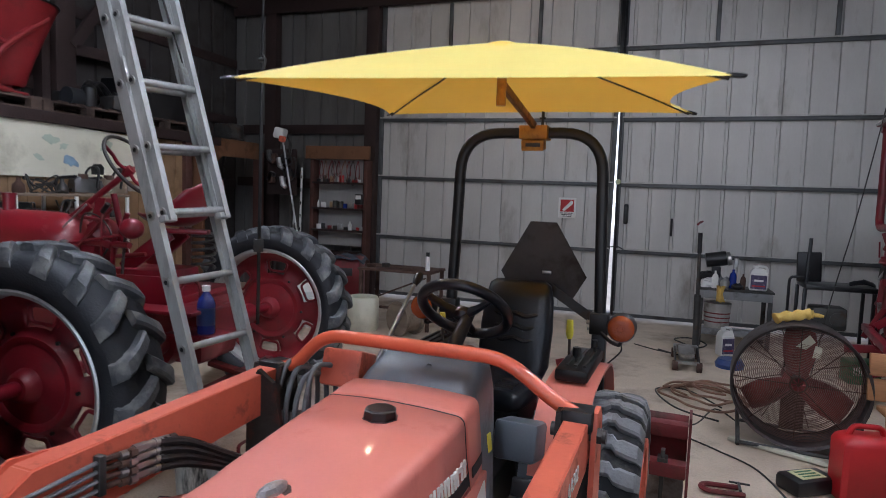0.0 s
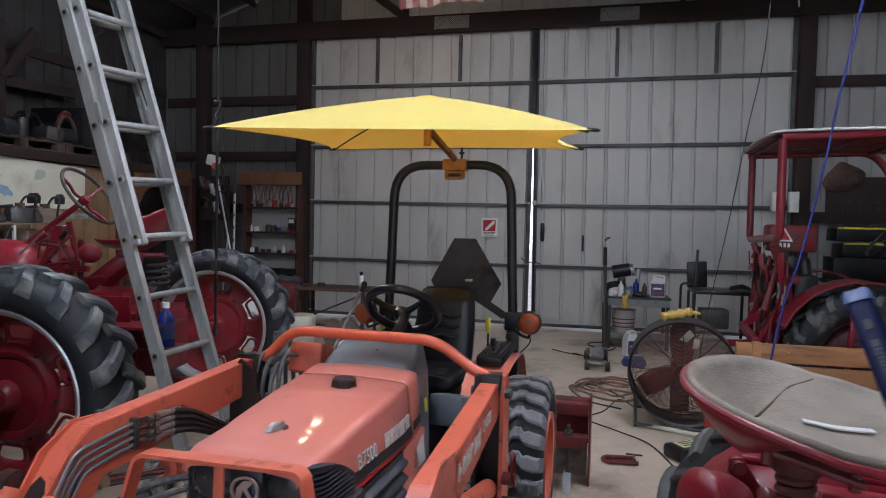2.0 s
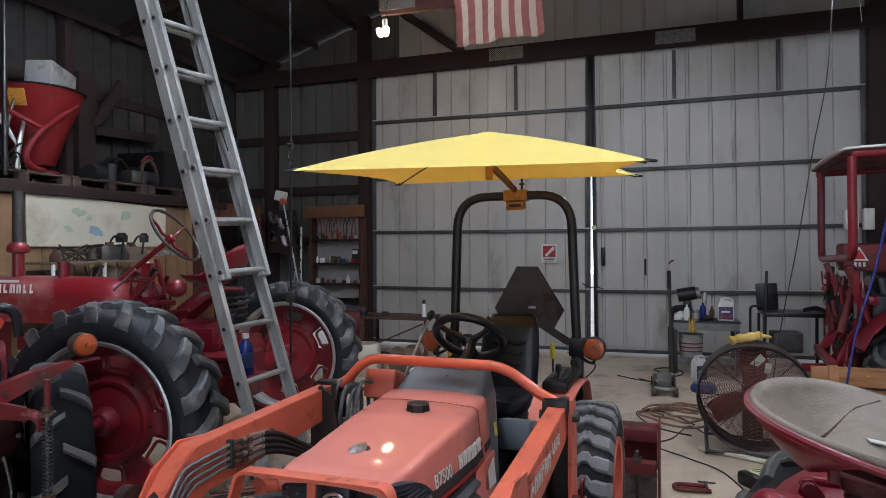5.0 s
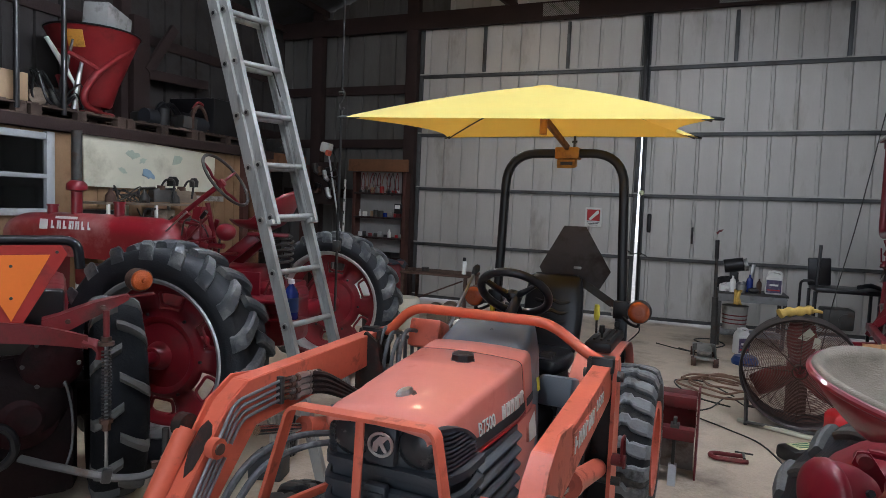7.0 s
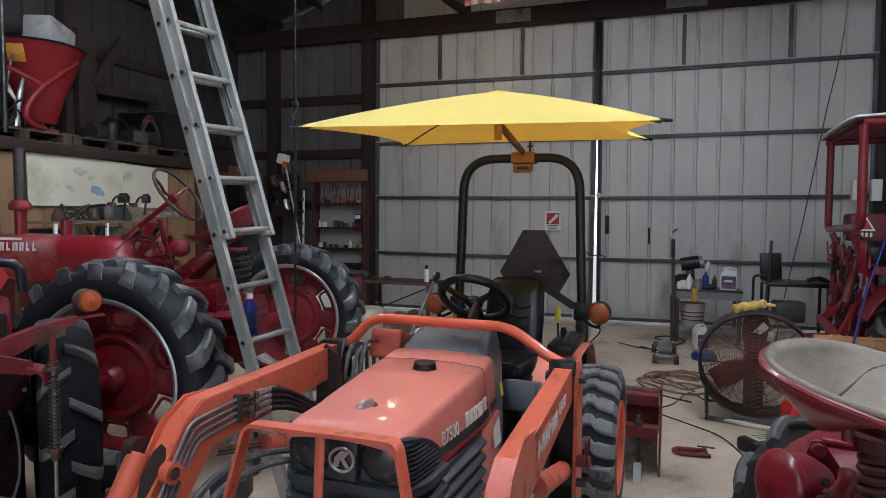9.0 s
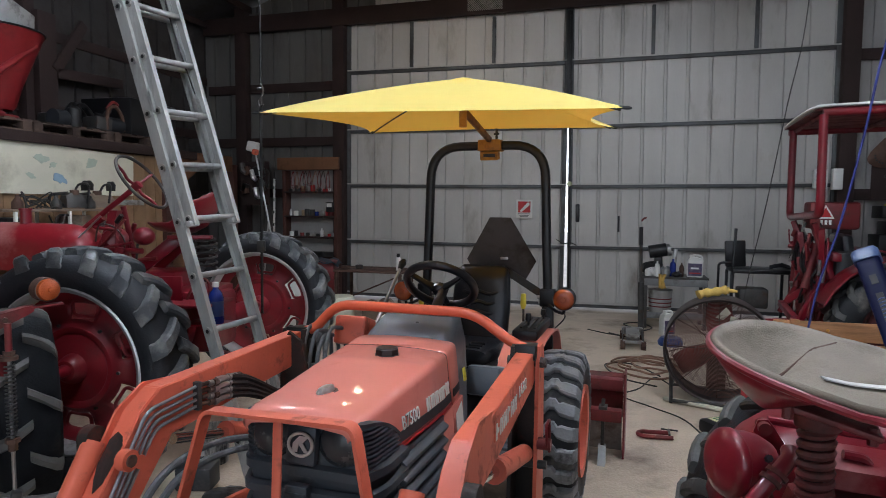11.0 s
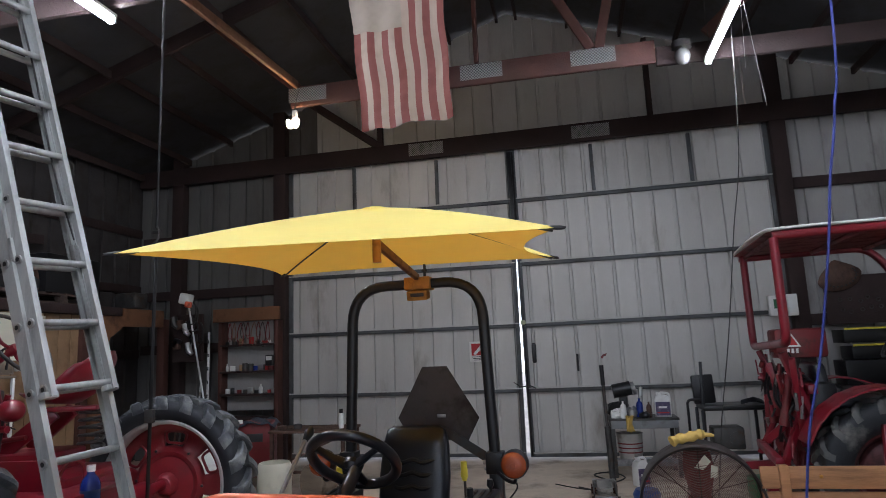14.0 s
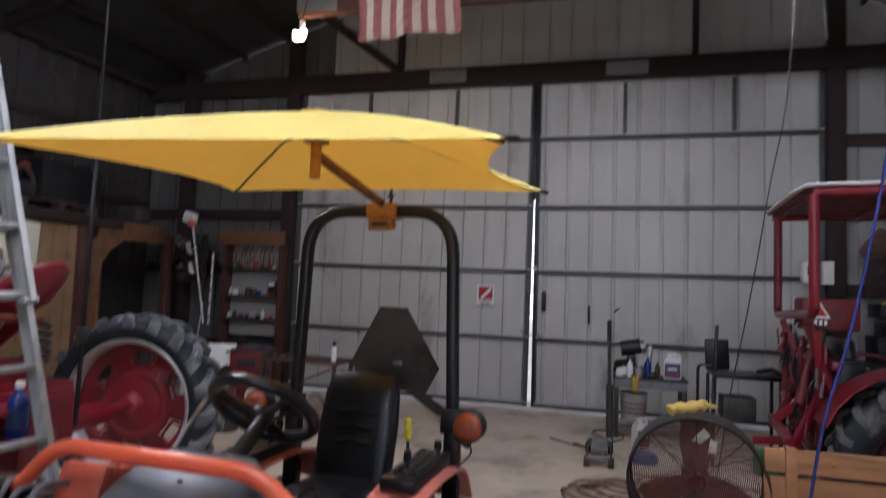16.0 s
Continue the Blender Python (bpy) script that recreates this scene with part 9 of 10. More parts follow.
for s in (-1, 1):
    fw = part("front_wheel", lathe(B(), [(0.0, 0.05), (0.10, 0.05), (0.15, 0.0), (0.19, 0.04)], rot(90 * s, 0, 0), 24), M["red_worn"], R_, m=pose(1.95, s * 0.55, 0.34))
    bm = B()
    lathe(bm, [(0.18, -0.06), (0.26, -0.085), (0.32, -0.065), (0.34, 0), (0.32, 0.065), (0.26, 0.085), (0.18, 0.06)], rot(90, 0, 0), 32)
    part("front_tyre", bm, M["rubber"], fw)
bm = B()
cyl(bm, (1.95, -0.5, 0.34), (1.95, 0.5, 0.34), 0.05)
part("front_axle", bm, M["red_worn"], R_)
# rear U-frame, front pillars, roof
bm = B()
uf = rounded_path([(-0.66, -0.78, 2.33), (-0.65, -0.76, 1.52), (-0.62, 0.72, 1.47), (-0.62, 0.73, 2.36)], 0.11, 6)
tube(bm, uf, 0.035, 10)
part("rear_frame", bm, M["red"], R_, "red U-shaped rear roof frame")
for s in (-1, 1):
    bm = B()
    tube(bm, rounded_path([(-0.66, s * 0.75, 2.35), (0.46, s * 0.75, 2.37), (0.62, s * 0.74, 2.20), (0.86, s * 0.70, 1.35), (0.90, s * 0.55, 1.0)], 0.16, 6), 0.036, 10)
    part("side_frame", bm, M["red"], R_, "red bent roof pillar")
    bm = B()
    beam(bm, (-0.63, s * 0.45, 1.44), (-0.35, s * 0.36, 0.62), 0.05, 0.05, 0.005)
    part("frame_strut", bm, M["red"], R_)
for x in (-0.6, 0.0, 0.45):
    bm = B()
    tube(bm, [(x, -0.74, 2.36), (x, 0.74, 2.36)], 0.025, 8)
    part("roof_bow", bm, M["red_worn"], R_)
bm = B()
rows = []
for i in range(9):
    x = -0.70 + 1.06 * i / 8
    rows.append([(x, -0.80 + 1.6 * j / 8, 2.395 + 0.03 * (1 - (2 * j / 8 - 1) ** 2) + 0.01 * (1 - (2 * i / 8 - 1) ** 2)) for j in range(9)])
loft(bm, rows, caps=False, closed=False)
thicken(part("roof_panel", bm, M["white"], R_, "faded white roof panel", angle=60), 0.02)
bm = B()
box(bm, (-0.12, 0, 2.375), (1.16, 1.5, 0.008))
part("roof_lining", bm, M["red_worn"], R_, "dull red roof lining", smooth=False)
# hitch and linkage at the back
for a, b, w, h in (((-0.42, -0.30, 1.15), (-0.72, -0.42, 0.52), 0.05, 0.05), ((-0.42, 0.30, 1.15), (-0.72, 0.42, 0.52), 0.05, 0.05), ((-0.30, -0.28, 0.48), (-0.85, -0.45, 0.40), 0.05, 0.07), ((-0.30, 0.28, 0.48), (-0.85, 0.45, 0.40), 0.05, 0.07), ((-0.45, -0.50, 1.15), (-0.45, 0.50, 1.15), 0.07, 0.07), ((-0.60, -0.62, 1.40), (-0.52, -0.35, 0.70), 0.045, 0.05), ((-0.62, 0.2, 1.30), (-0.45, 0.1, 0.75), 0.04, 0.04), ((-0.66, -0.10, 1.35), (-0.56, -0.14, 0.62), 0.045, 0.045), ((-0.75, -0.5, 0.60), (-0.70, 0.5, 0.60), 0.06, 0.06), ((-0.55, 0.62, 1.40), (-0.62, 0.50, 0.50), 0.045, 0.05), ((-0.5, -0.2, 0.95), (-0.75, -0.1, 0.70), 0.03, 0.06)):
    bm = B()
    beam(bm, a, b, w, h, 0.006)
    part("hitch_link", bm, M["red"], R_)
for a, b, r in (((-0.55, -0.25, 1.25), (-0.65, -0.30, 0.85), 0.035), ((-0.55, 0.35, 1.25), (-0.6, 0.30, 0.8), 0.04), ((-0.48, 0.05, 0.62), (-0.48, 0.35, 0.62), 0.12)):
    bm = B()
    cyl(bm, a, b, r)
    part("hitch_ram", bm, M["red_worn"], R_)
for k in range(5):
    bm = B()
    y = -0.3 + 0.12 * k
    tube(bm, smooth_path([(-0.40, y, 1.2), (-0.58, y + 0.05, 1.3), (-0.66, y + 0.02, 1.05), (-0.52, y, 0.85)]), 0.011, 6)
    part("hydraulic_hose", bm, M["black"], R_)
rods = random.Random(41)
for k in range(72):
    bm = B()
    p = Vector((rods.uniform(-0.70, -0.46), rods.uniform(-0.52, 0.52), rods.uniform(0.50, 1.36)))
    q = p + Vector((rods.uniform(-0.05, 0.05), rods.uniform(-0.08, 0.08), rods.uniform(0.06, 0.26) * rods.choice((-1, 1))))
    kind = k % 4
    if kind == 0:
        beam(bm, p, q, rods.uniform(0.018, 0.035), rods.uniform(0.03, 0.06), 0.004)
    elif kind == 1:
        tube(bm, smooth_path([p, (p + q) / 2 + Vector((-0.03, rods.uniform(-0.05, 0.05), 0.02)), q]), rods.uniform(0.006, 0.012), 6)
    elif kind == 2:
        cyl(bm, p, p + (q - p) * 0.4, rods.uniform(0.014, 0.03), None, 10)
    else:
        cyl(bm, p, q, rods.uniform(0.006, 0.014), None, 8)
    part("linkage_rod", bm, M[("red", "red_worn", "red", "steel", "black", "red_worn", "darksteel")[k % 7]], R_)
bm = B()
box(bm, (-0.34, 0.05, 0.88), (0.20, 0.86, 0.62), None, 0.04)
part("lift_housing", bm, M["black"], R_, "black oily lift housing")
bm = B()
box(bm, (-0.34, 0.28, 1.50), (0.42, 0.30, 0.26), None, 0.03)
tk = part("fuel_tank", bm, M["red_worn"], R_, "dull red tank with a warning label")
bm = B()
plate(bm, [(-0.075, 0.0), (0.075, 0.0), (0.0, 0.13)], 0.003, pose(-0.42, 0.126, 1.47))
lbl = part("warning_mark", bm, M["letter"], tk, "white warning triangle", smooth=False)
bm = B()
plate(bm, [(-0.05, 0.016), (0.05, 0.016), (0.0, 0.105)], 0.003, pose(-0.42, 0.122, 1.47))
part("warning_inner", bm, M["red_plastic"], lbl, smooth=False)
for k in range(3):
    bm = B()
    box(bm, (-0.45 + 0.035 * k, 0.126, 1.435), (0.02, 0.003, 0.04))
    part("warning_bar", bm, M["letter"], tk, smooth=False)
bm = B()
cyl(bm, (0.55, 0, 1.25), (0.36, 0, 1.50), 0.018)
tube(bm, [Vector((0.36, 0, 1.50)) + Vector((0.12 * math.cos(a * math.pi / 12), 0.19 * math.sin(a * math.pi / 12), 0.14 * math.cos(a * math.pi / 12))) for a in range(24)], 0.014, 8, closed=True)
part("steering_wheel", bm, M["black"], R_)
bm = B()
box(bm, (-0.05, 0, 1.00), (0.5, 0.5, 0.10), None, 0.04)
box(bm, (-0.30, 0, 1.18), (0.10, 0.48, 0.32), rot(0, -8, 0), 0.04)
part("seat", bm, M["vinyl"], R_, "black padded seat")
bm = B()
box(bm, (0.62, -0.2, 1.12), (0.12, 0.3, 0.03), None, 0.004)
part("yellow_tag", bm, M["yellowpaint"], R_)

# ---- wooden bench with its clutter ----
bn = thing("wooden_bench", pose(2.60, 5.12, 0, 0, 0, 0), "brown slatted wooden bench with a board back", "bench")
for z in (0.66, 0.50):
    bm = B()
    box(bm, (0, 0.36, z), (1.52, 0.03, 0.14), rot(-8, 0, 0), 0.005)
    part("back_board", bm, M["wood"], bn)
for k in range(4):
    bm = B()
    box(bm, (0.02, -0.32 + 0.17 * k, 0.415), (1.50, 0.155, 0.03), None, 0.005)
    part("seat_slat", bm, M["wood"], bn)
for x in (-0.62, 0.64):
    for y, h in ((-0.34, 0.40), (0.30, 0.74)):
        bm = B()
        beam(bm, (x, y, 0), (x, y + (0.06 if h > 0.5 else 0), h), 0.06, 0.06, 0.004)
        part("leg", bm, M["wood"], bn)
    bm = B()
    beam(bm, (x, -0.34, 0.37), (x, 0.32, 0.37), 0.04, 0.06, 0.004)
    part("rail", bm, M["wood"], bn)
for x, z in ((-0.4, 0.67), (0.45, 0.66)):
    bm = B()
    ball(bm, (x, 0.335, z), 0.012, (1, 0.6, 1), 8, 6)
    part("carriage_bolt", bm, M["yellow"], bn)
BZ = 0.431
spray_bottle("spray_can", pose(2.84, 5.12, BZ), M["bluebottle"], "blue and white spray can standing on the bench", 0.033, 0.21)
bm = B()
lathe(bm, [(0, 0), (0.028, 0), (0.03, 0.01), (0.03, 0.20), (0.012, 0.215), (0.012, 0.23), (0, 0.23)], rot(0, 90, 0), 16)
ct = solo("caulk_tube", bm, M["white"], "white caulk tube lying on the bench", "tube", m=pose(2.55, 5.22, BZ + 0.031, 0, 0, -14))
bm = B()
lathe(bm, [(0.0305, 0.06), (0.0305, 0.14)], rot(0, 90, 0), 16)
part("print_band", bm, M["bar"], ct)
bm = B()
tube(bm, smooth_path([(0, 0, 0.035), (0.1, 0.02, 0.04), (0.22, 0.0, 0.035), (0.32, 0.03, 0.03)]), [0.03] * 6 + [0.045] * 6 + [0.03] * 7, 9, flat=0.7)
solo("leather_glove", bm, M["rag"], "yellow leather glove lying on the bench", "glove", m=pose(2.12, 5.15, BZ, 0, 0, 5))
for x, y, mt in ((2.95, 5.02, "white"), (3.12, 5.15, "white"), (3.02, 5.25, "black")):
    bm = B()
    rows = [[(0.07 * (i - 2) / 2, 0.05 * (j - 2) / 2, 0.012 + 0.012 * math.sin(i * 2.1 + j * 1.3)) for i in range(5)] for j in range(5)]
    loft(bm, rows, caps=False, closed=False)
    thicken(solo("paper_scrap", bm, M[mt], "crumpled paper scrap on the bench", "paper", "paper scraps", m=pose(x, y, BZ + 0.003, 0, 0, 40 * x)), 0.003)
bm = B()
box(bm, (0, 0, 0.13), (0.45, 0.30, 0.26), None, 0.03)
solo("blue_bag", bm, M["blue"], "dark blue bag under the bench", "bag", m=pose(2.9, 5.0, 0, 0, 0, 10))
bm = B()
box(bm, (0, 0, 0.15), (0.34, 0.26, 0.30), None, 0.006)
solo("cardboard_box", bm, M["card"], "brown cardboard box under the bench", "box", m=pose(2.42, 5.02, 0, 0, 0, 3))

# ---- the back corner beside the door ----
wbx = thing("work_bench", pose(4.66, 9.45, 0), "dark cluttered work bench along the wall", "work bench")
bm = B()
box(bm, (0, 0, 0.90), (1.7, 0.65, 0.06), None, 0.006)
part("bench_top", bm, M["oldwood"], wbx)
for x in (-0.8, 0.8):
    for y in (-0.27, 0.27):
        bm = B()
        beam(bm, (x, y, 0), (x, y, 0.87), 0.09, 0.09, 0.005)
        part("leg", bm, M["oldwood"], wbx)
bm = B()
box(bm, (0, 0.30, 1.98), (1.55, 0.03, 0.62), None, 0.004)
pegb = part("peg_board", bm, M["oldwood"], wbx, "dark board hung with sockets")
rp = random.Random(3)
for k in range(22):
    bm = B()
    x, z = -0.6 + 0.11 * (k % 11) + rp.uniform(-0.02, 0.02), 1.98 - 0.13 * (k // 11) + rp.uniform(-0.03, 0.03)
    tube(bm, [(x + 0.022 * math.cos(a * math.pi / 6), 0.275, z + 0.022 * math.sin(a * math.pi / 6)) for a in range(12)], 0.006, 5, closed=True)
    part("socket_ring", bm, M["darksteel"], pegb)
for z, w in ((1.62, 0.9), (1.42, 0.75)):
    bm = B()
    box(bm, (-0.30, 0.12, z - 0.10), (w, 0.36, 0.16), None, 0.006)
    dr = part("tool_drawer", bm, M["black"], wbx, "black tool drawer with a yellow edge")
    bm = B()
    box(bm, (-0.30, -0.062, z - 0.012), (w * 0.97, 0.01, 0.024), None, 0.003)
    part("drawer_edge", bm, M["yellowpaint"], dr, "yellow drawer edge")
bm = B()
box(bm, (-0.30, 0.12, 1.08), (0.95, 0.38, 0.30), None, 0.01)
part("tool_chest", bm, M["black"], wbx)
for x, z, s, mt in ((0.35, 1.03, (0.30, 0.25, 0.20), "red_worn"), (0.62, 1.08, (0.25, 0.25, 0.30), "darksteel"), (0.40, 1.28, (0.4, 0.25, 0.22), "red_worn"), (0.62, 1.45, (0.16, 0.2, 0.14), "white")):
    bm = B()
    box(bm, (x, 0.05, z), s, None, 0.01)
    part("tool_case", bm, M[mt], wbx)
bm = B()
cyl(bm, (0.70, -0.05, 1.52), (0.80, -0.05, 1.60), 0.035)
part("yellow_tool", bm, M["yellowpaint"], wbx)
# old pan seat hung on the wall
bm = B()
outline = []
for k in range(40):
    a = 2 * math.pi * k / 40
    c, s = math.cos(a), math.sin(a)
    outline.append((0.27 * c * (1.0 if s < 0 else 1 - 0.22 * s), 0.17 * s + (0.055 * math.exp(-((c - 0.1) * 2.4) ** 2) if s > 0 else 0.0)))
loft(bm, [[(x * t, -0.07 + 0.075 * t ** 2.4, z * t) for x, z in outline] for t in (0.08, 0.3, 0.5, 0.7, 0.85, 1.0)])
ps = solo("hung_pan_seat", bm, M["rust"], "rusty perforated pan seat hung on the wall", "tractor seat", m=pose(4.07, 9.70, 2.27, 0, -16, 0), angle=60)
for k in range(15):
    bm = B()
    a = math.pi * (0.92 + 1.22 * k / 14)
    t = 0.70
    x, z = 0.27 * math.cos(a) * t, 0.17 * math.sin(a) * t
    lathe(bm, [(0, 0.006), (0.0125, 0.006), (0.0125, -0.004), (0, -0.004)], pose(x, -0.07 + 0.075 * t ** 2.4 - 0.001, z, 90), 10)
    part("perforation", bm, M["bar"], ps)
ck = thing("wall_clock", pose(5.54, 9.76, 2.70), "round white wall clock on a post", "clock")
bm = B()
lathe(bm, [(0, 0.02), (0.18, 0.02), (0.20, 0.03), (0.215, 0.02), (0.215, -0.02), (0, -0.02)], rot(90, 0, 0), 40)
part("clock_case", bm, M["white"], ck)
for k in range(12):
    bm = B()
    a = k * math.pi / 6
    box(bm, (0.15 * math.sin(a), -0.0225, 0.15 * math.cos(a)), (0.008, 0.003, 0.022), rot(0, math.degrees(a), 0))
    part("hour_mark", bm, M["bar"], ck, smooth=False)
for a, l in ((40, 0.09), (-65, 0.13)):
    bm = B()
    beam(bm, (0, -0.024, 0), (l * math.sin(radians(a)), -0.024, l * math.cos(radians(a))), 0.003, 0.008, 0)
    part("clock_hand", bm, M["bar"], ck)
sb = thing("switch_box", pose(3.39, 9.76, 1.95), "pale electrical switch boxes with conduit on the wall", "switch box")
for x, w, h in ((-0.10, 0.16, 0.26), (0.10, 0.12, 0.28)):
    bm = B()
    box(bm, (x, 0, 0), (w, 0.10, h), rot(0, 0, 0), 0.01)
    part("box", bm, M["white"], sb)
bm = B()
box(bm, (-0.10, -0.053, 0.02), (0.06, 0.006, 0.12), None, 0.003)
part("switch_plate", bm, M["green"], sb)
bm = B()
cyl(bm, (0, 0, 0), (0, 0, 0.42), 0.035)
cyl(bm, (0, 0, 0.42), (0, 0, 0.62), 0.018)
solo("grease_tube", bm, M["white"], "white cylinder standing on the work bench", "cylinder", m=pose(5.45, 9.35, 0.931))

# ---- the near red tractor with the sprung pan seat ----
C = thing("seat_tractor", pose(0, 0, 0), "old red tractor with a sprung pan seat and grey cushion", "tractor")
YAW, SX, SY, SZ = -0.191, 1.152, 1.798, 1.229


def dish(x):
    """How far the cushion is pressed in: deep at its back, shallow on the front pad."""
    return min(1.0, max(0.0, (-0.055 - x) / 0.10))


def seat_point(ca, sa, t, inset, drop, rear, front):
    """A point of the dished seat: round at its back (-x), squared at its front."""
    e = 0.62 if ca > 0 else 1.0
    x = ((0.188 if ca > 0 else 0.274) - inset) * math.copysign(abs(ca) ** e, ca) * t
    y = (0.221 - inset) * math.copysign(abs(sa) ** e, sa) * t
    deep = front + (rear - front) * dish(x)
    z = SZ - 0.292 * x + 0.17 * max(0.0, x) + 0.104 * y - 0.026 * max(0.0, -ca) ** 1.5 * t - drop - deep * (1 - t ** 3.2) + 0.014 * max(0.0, sa) * max(0.0, 0.4 - ca) * t
    return Vector((SX + x * math.cos(YAW) - y * math.sin(YAW), SY + x * math.sin(YAW) + y * math.cos(YAW), z))


def pan(inset, drop, rear, front, nr=14, na=64):
    return [[seat_point(math.cos(2 * math.pi * k / na), math.sin(2 * math.pi * k / na), j / nr, inset, drop, rear, front) for k in range(na)] for j in range(nr + 1)]


def dished(bm, rows):
    vs = [[bm.verts.new(p) for p in r] for r in rows[1:]]
    n = len(vs[0])
    for p, q in zip(vs, vs[1:]):
        for k in range(n):
            bm.faces.new((p[k], p[(k + 1) % n], q[(k + 1) % n], q[k]))
    bm.faces.new(vs[0])
    return bm


seatC = part("pan_seat", dished(B(), pan(0.006, 0.012, 0.125, 0.022)), M["red"], C, "red steel seat pan", angle=60)
thicken(seatC, 0.006)
cushC = part("seat_cushion", dished(B(), pan(0.010, -0.006, 0.092, 0.016)), M["canvas"], C, "worn grey-tan vinyl cushion", angle=60)
thicken(cushC, 0.014)
bm = B()
tube(bm, pan(0.004, 0.008, 0.1, 0.1)[-1], 0.009, 8, closed=True)
part("seat_rim", bm, M["red"], C, "rolled red seat rim")


def on_cushion(x, y, up):
    """A point on the cushion at a distance along and across the seat."""
    ax = 0.176 if x > 0 else 0.262
    t = min(0.97, math.hypot(x / ax, y / 0.209))
    deep = 0.016 + 0.076 * dish(x)
    z = SZ - 0.292 * x + 0.17 * max(0.0, x) + 0.104 * y + 0.011 - deep * (1 - t ** 3.2) - (0.026 * max(0.0, -x / ax / max(t, 0.01)) ** 1.5 * t if x < 0 else 0) + up
    return Vector((SX + x * math.cos(YAW) - y * math.sin(YAW), SY + x * math.sin(YAW) + y * math.cos(YAW), z))


bm = B()
tube(bm, [on_cushion(-0.125 + 0.125 * k / 12, -0.005 + 0.185 * k / 12, 0.005) for k in range(13)], 0.0034, 6)
part("seat_crease", bm, M["rust"], cushC, "dark cushion seam")
bm = B()
rows = []
for k in range(9):
    u = k / 8
    p = on_cushion(-0.05 + 0.125 * u, -0.095 + 0.045 * u, 0.009)
    d = Vector((-0.15, 0.98, 0.12)) * 0.008
    rows.append([p - d, p + d, p + d - Vector((0, 0, 0.003)), p - d - Vector((0, 0, 0.003))])
loft(bm, rows)
part("tape_strip", bm, paint("silver_tape", (0.74, 0.74, 0.72), 0.3, 0.2, 0.08, 9), cushC, "silver tape strip")
# post, spring and the bolts of the pan
PX, PY = 1.102, 1.79
M["red_dull"] = paint("dull_oily_red_iron", (0.15, 0.022, 0.022), 0.45, 0.0, 0.3, 8, 0.15, 70, (0.06, 0.025, 0.02), 0.4, 7)
bm = B()
tube(bm, [(PX + 0.030 * math.cos(k * 0.45), PY + 0.030 * math.sin(k * 0.45), 0.70 + 0.00160 * k) for k in range(259)], 0.0098, 7)
part("seat_spring", bm, M["red_dull"], C, "heavy coil spring")
bm = B()
cyl(bm, (PX, PY, 0.50), (PX, PY, 1.13), 0.022)
part("seat_post", bm, M["black"], C, "dark oily seat post")
bm = B()
cyl(bm, (PX, PY, 1.108), (PX, PY, 1.135), 0.046)
part("spring_collar", bm, M["red_dull"], C)
bm = B()
box(bm, (PX + 0.005, PY - 0.02, 1.140), (0.21, 0.085, 0.014), rot(0, 14, -11), 0.004)
part("seat_bracket", bm, M["red_dull"], C, "flat bracket under the seat pan")
for dx in (-0.072, 0.088):
    bm = B()
    cyl(bm, (PX + dx, PY - 0.05, 1.118 - dx * 0.26), (PX + dx, PY - 0.05, 1.155 - dx * 0.26), 0.011, None, 6)
    part("seat_bolt", bm, M["red_dull"], C)
# lamp housing in front of the fender
lampC = Vector((1.0, 1.98, 0.938))
lm = Matrix.Translation(lampC) @ Vector((-0.90, -0.42, 0.10)).to_track_quat("Z", "Y").to_matrix().to_4x4()
bm = B()
lathe(bm, [(0.0, -0.075), (0.035, -0.072), (0.058, -0.055), (0.073, -0.025), (0.080, 0.01), (0.081, 0.045)], lm, 32)
shell = part("lamp_housing", bm, M["red"], C, "round red lamp housing", angle=60)
bm = B()
lathe(bm, [(0.083, 0.040), (0.086, 0.046), (0.085, 0.056), (0.078, 0.066), (0.055, 0.078), (0.0, 0.086)], lm, 32)
part("lamp_door", bm, M["red"], shell, "domed red lamp cover", angle=60)
bm = B()
cyl(bm, lampC + Vector((0.035, -0.055, 0.035)), lampC + Vector((0.040, -0.068, 0.044)), 0.009, None, 6)
part("lamp_screw", bm, M["bar"], shell)
bm = B()
cyl(bm, lampC + Vector((0.04, 0.02, -0.05)), (1.08, 2.06, 0.80), 0.016)
part("lamp_stem", bm, M["red_worn"], C)
# rocker, rods and the bent pipe beside the post
bm = B()
plate(bm, [(-0.022, -0.01), (-0.012, 0.022), (0.012, 0.026), (0.026, 0.008), (0.085, -0.085), (0.060, -0.105)], 0.010, pose(1.062, 2.10, 0.992, 0, 0, -8))
rk_ = part("rocker_arm", bm, M["red"], C, "red flat rocker arm")
bm = B()
cyl(bm, (1.064, 2.075, 0.996), (1.064, 2.125, 0.996), 0.017)
part("rocker_pin", bm, M["red_worn"], rk_)
for pts, r in (([(1.075, 2.11, 1.012), (1.25, 2.11, 0.998), (1.52, 2.12, 0.972), (2.0, 2.14, 0.925)], 0.0105), ([(1.215, 1.98, 0.985), (1.265, 1.98, 0.980), (1.278, 1.985, 0.945), (1.20, 2.0, 0.938)], 0.012), ([(1.13, 2.02, 0.900), (1.45, 2.03, 0.880), (2.0, 2.05, 0.84)], 0.020)):
    bm = B()
    tube(bm, rounded_path(pts, 0.03, 4), r, 9)
    part("control_rod", bm, M["red"], C, "red control rod")
bm = B()
tube(bm, smooth_path([(0.96, 1.85, 0.80), (0.985, 1.85, 0.88), (1.035, 1.87, 0.945), (1.075, 1.90, 0.985), (1.085, 1.93, 1.00)]), 0.019, 12)
bp_ = part("bent_pipe", bm, M["red"], C, "bent red breather pipe")
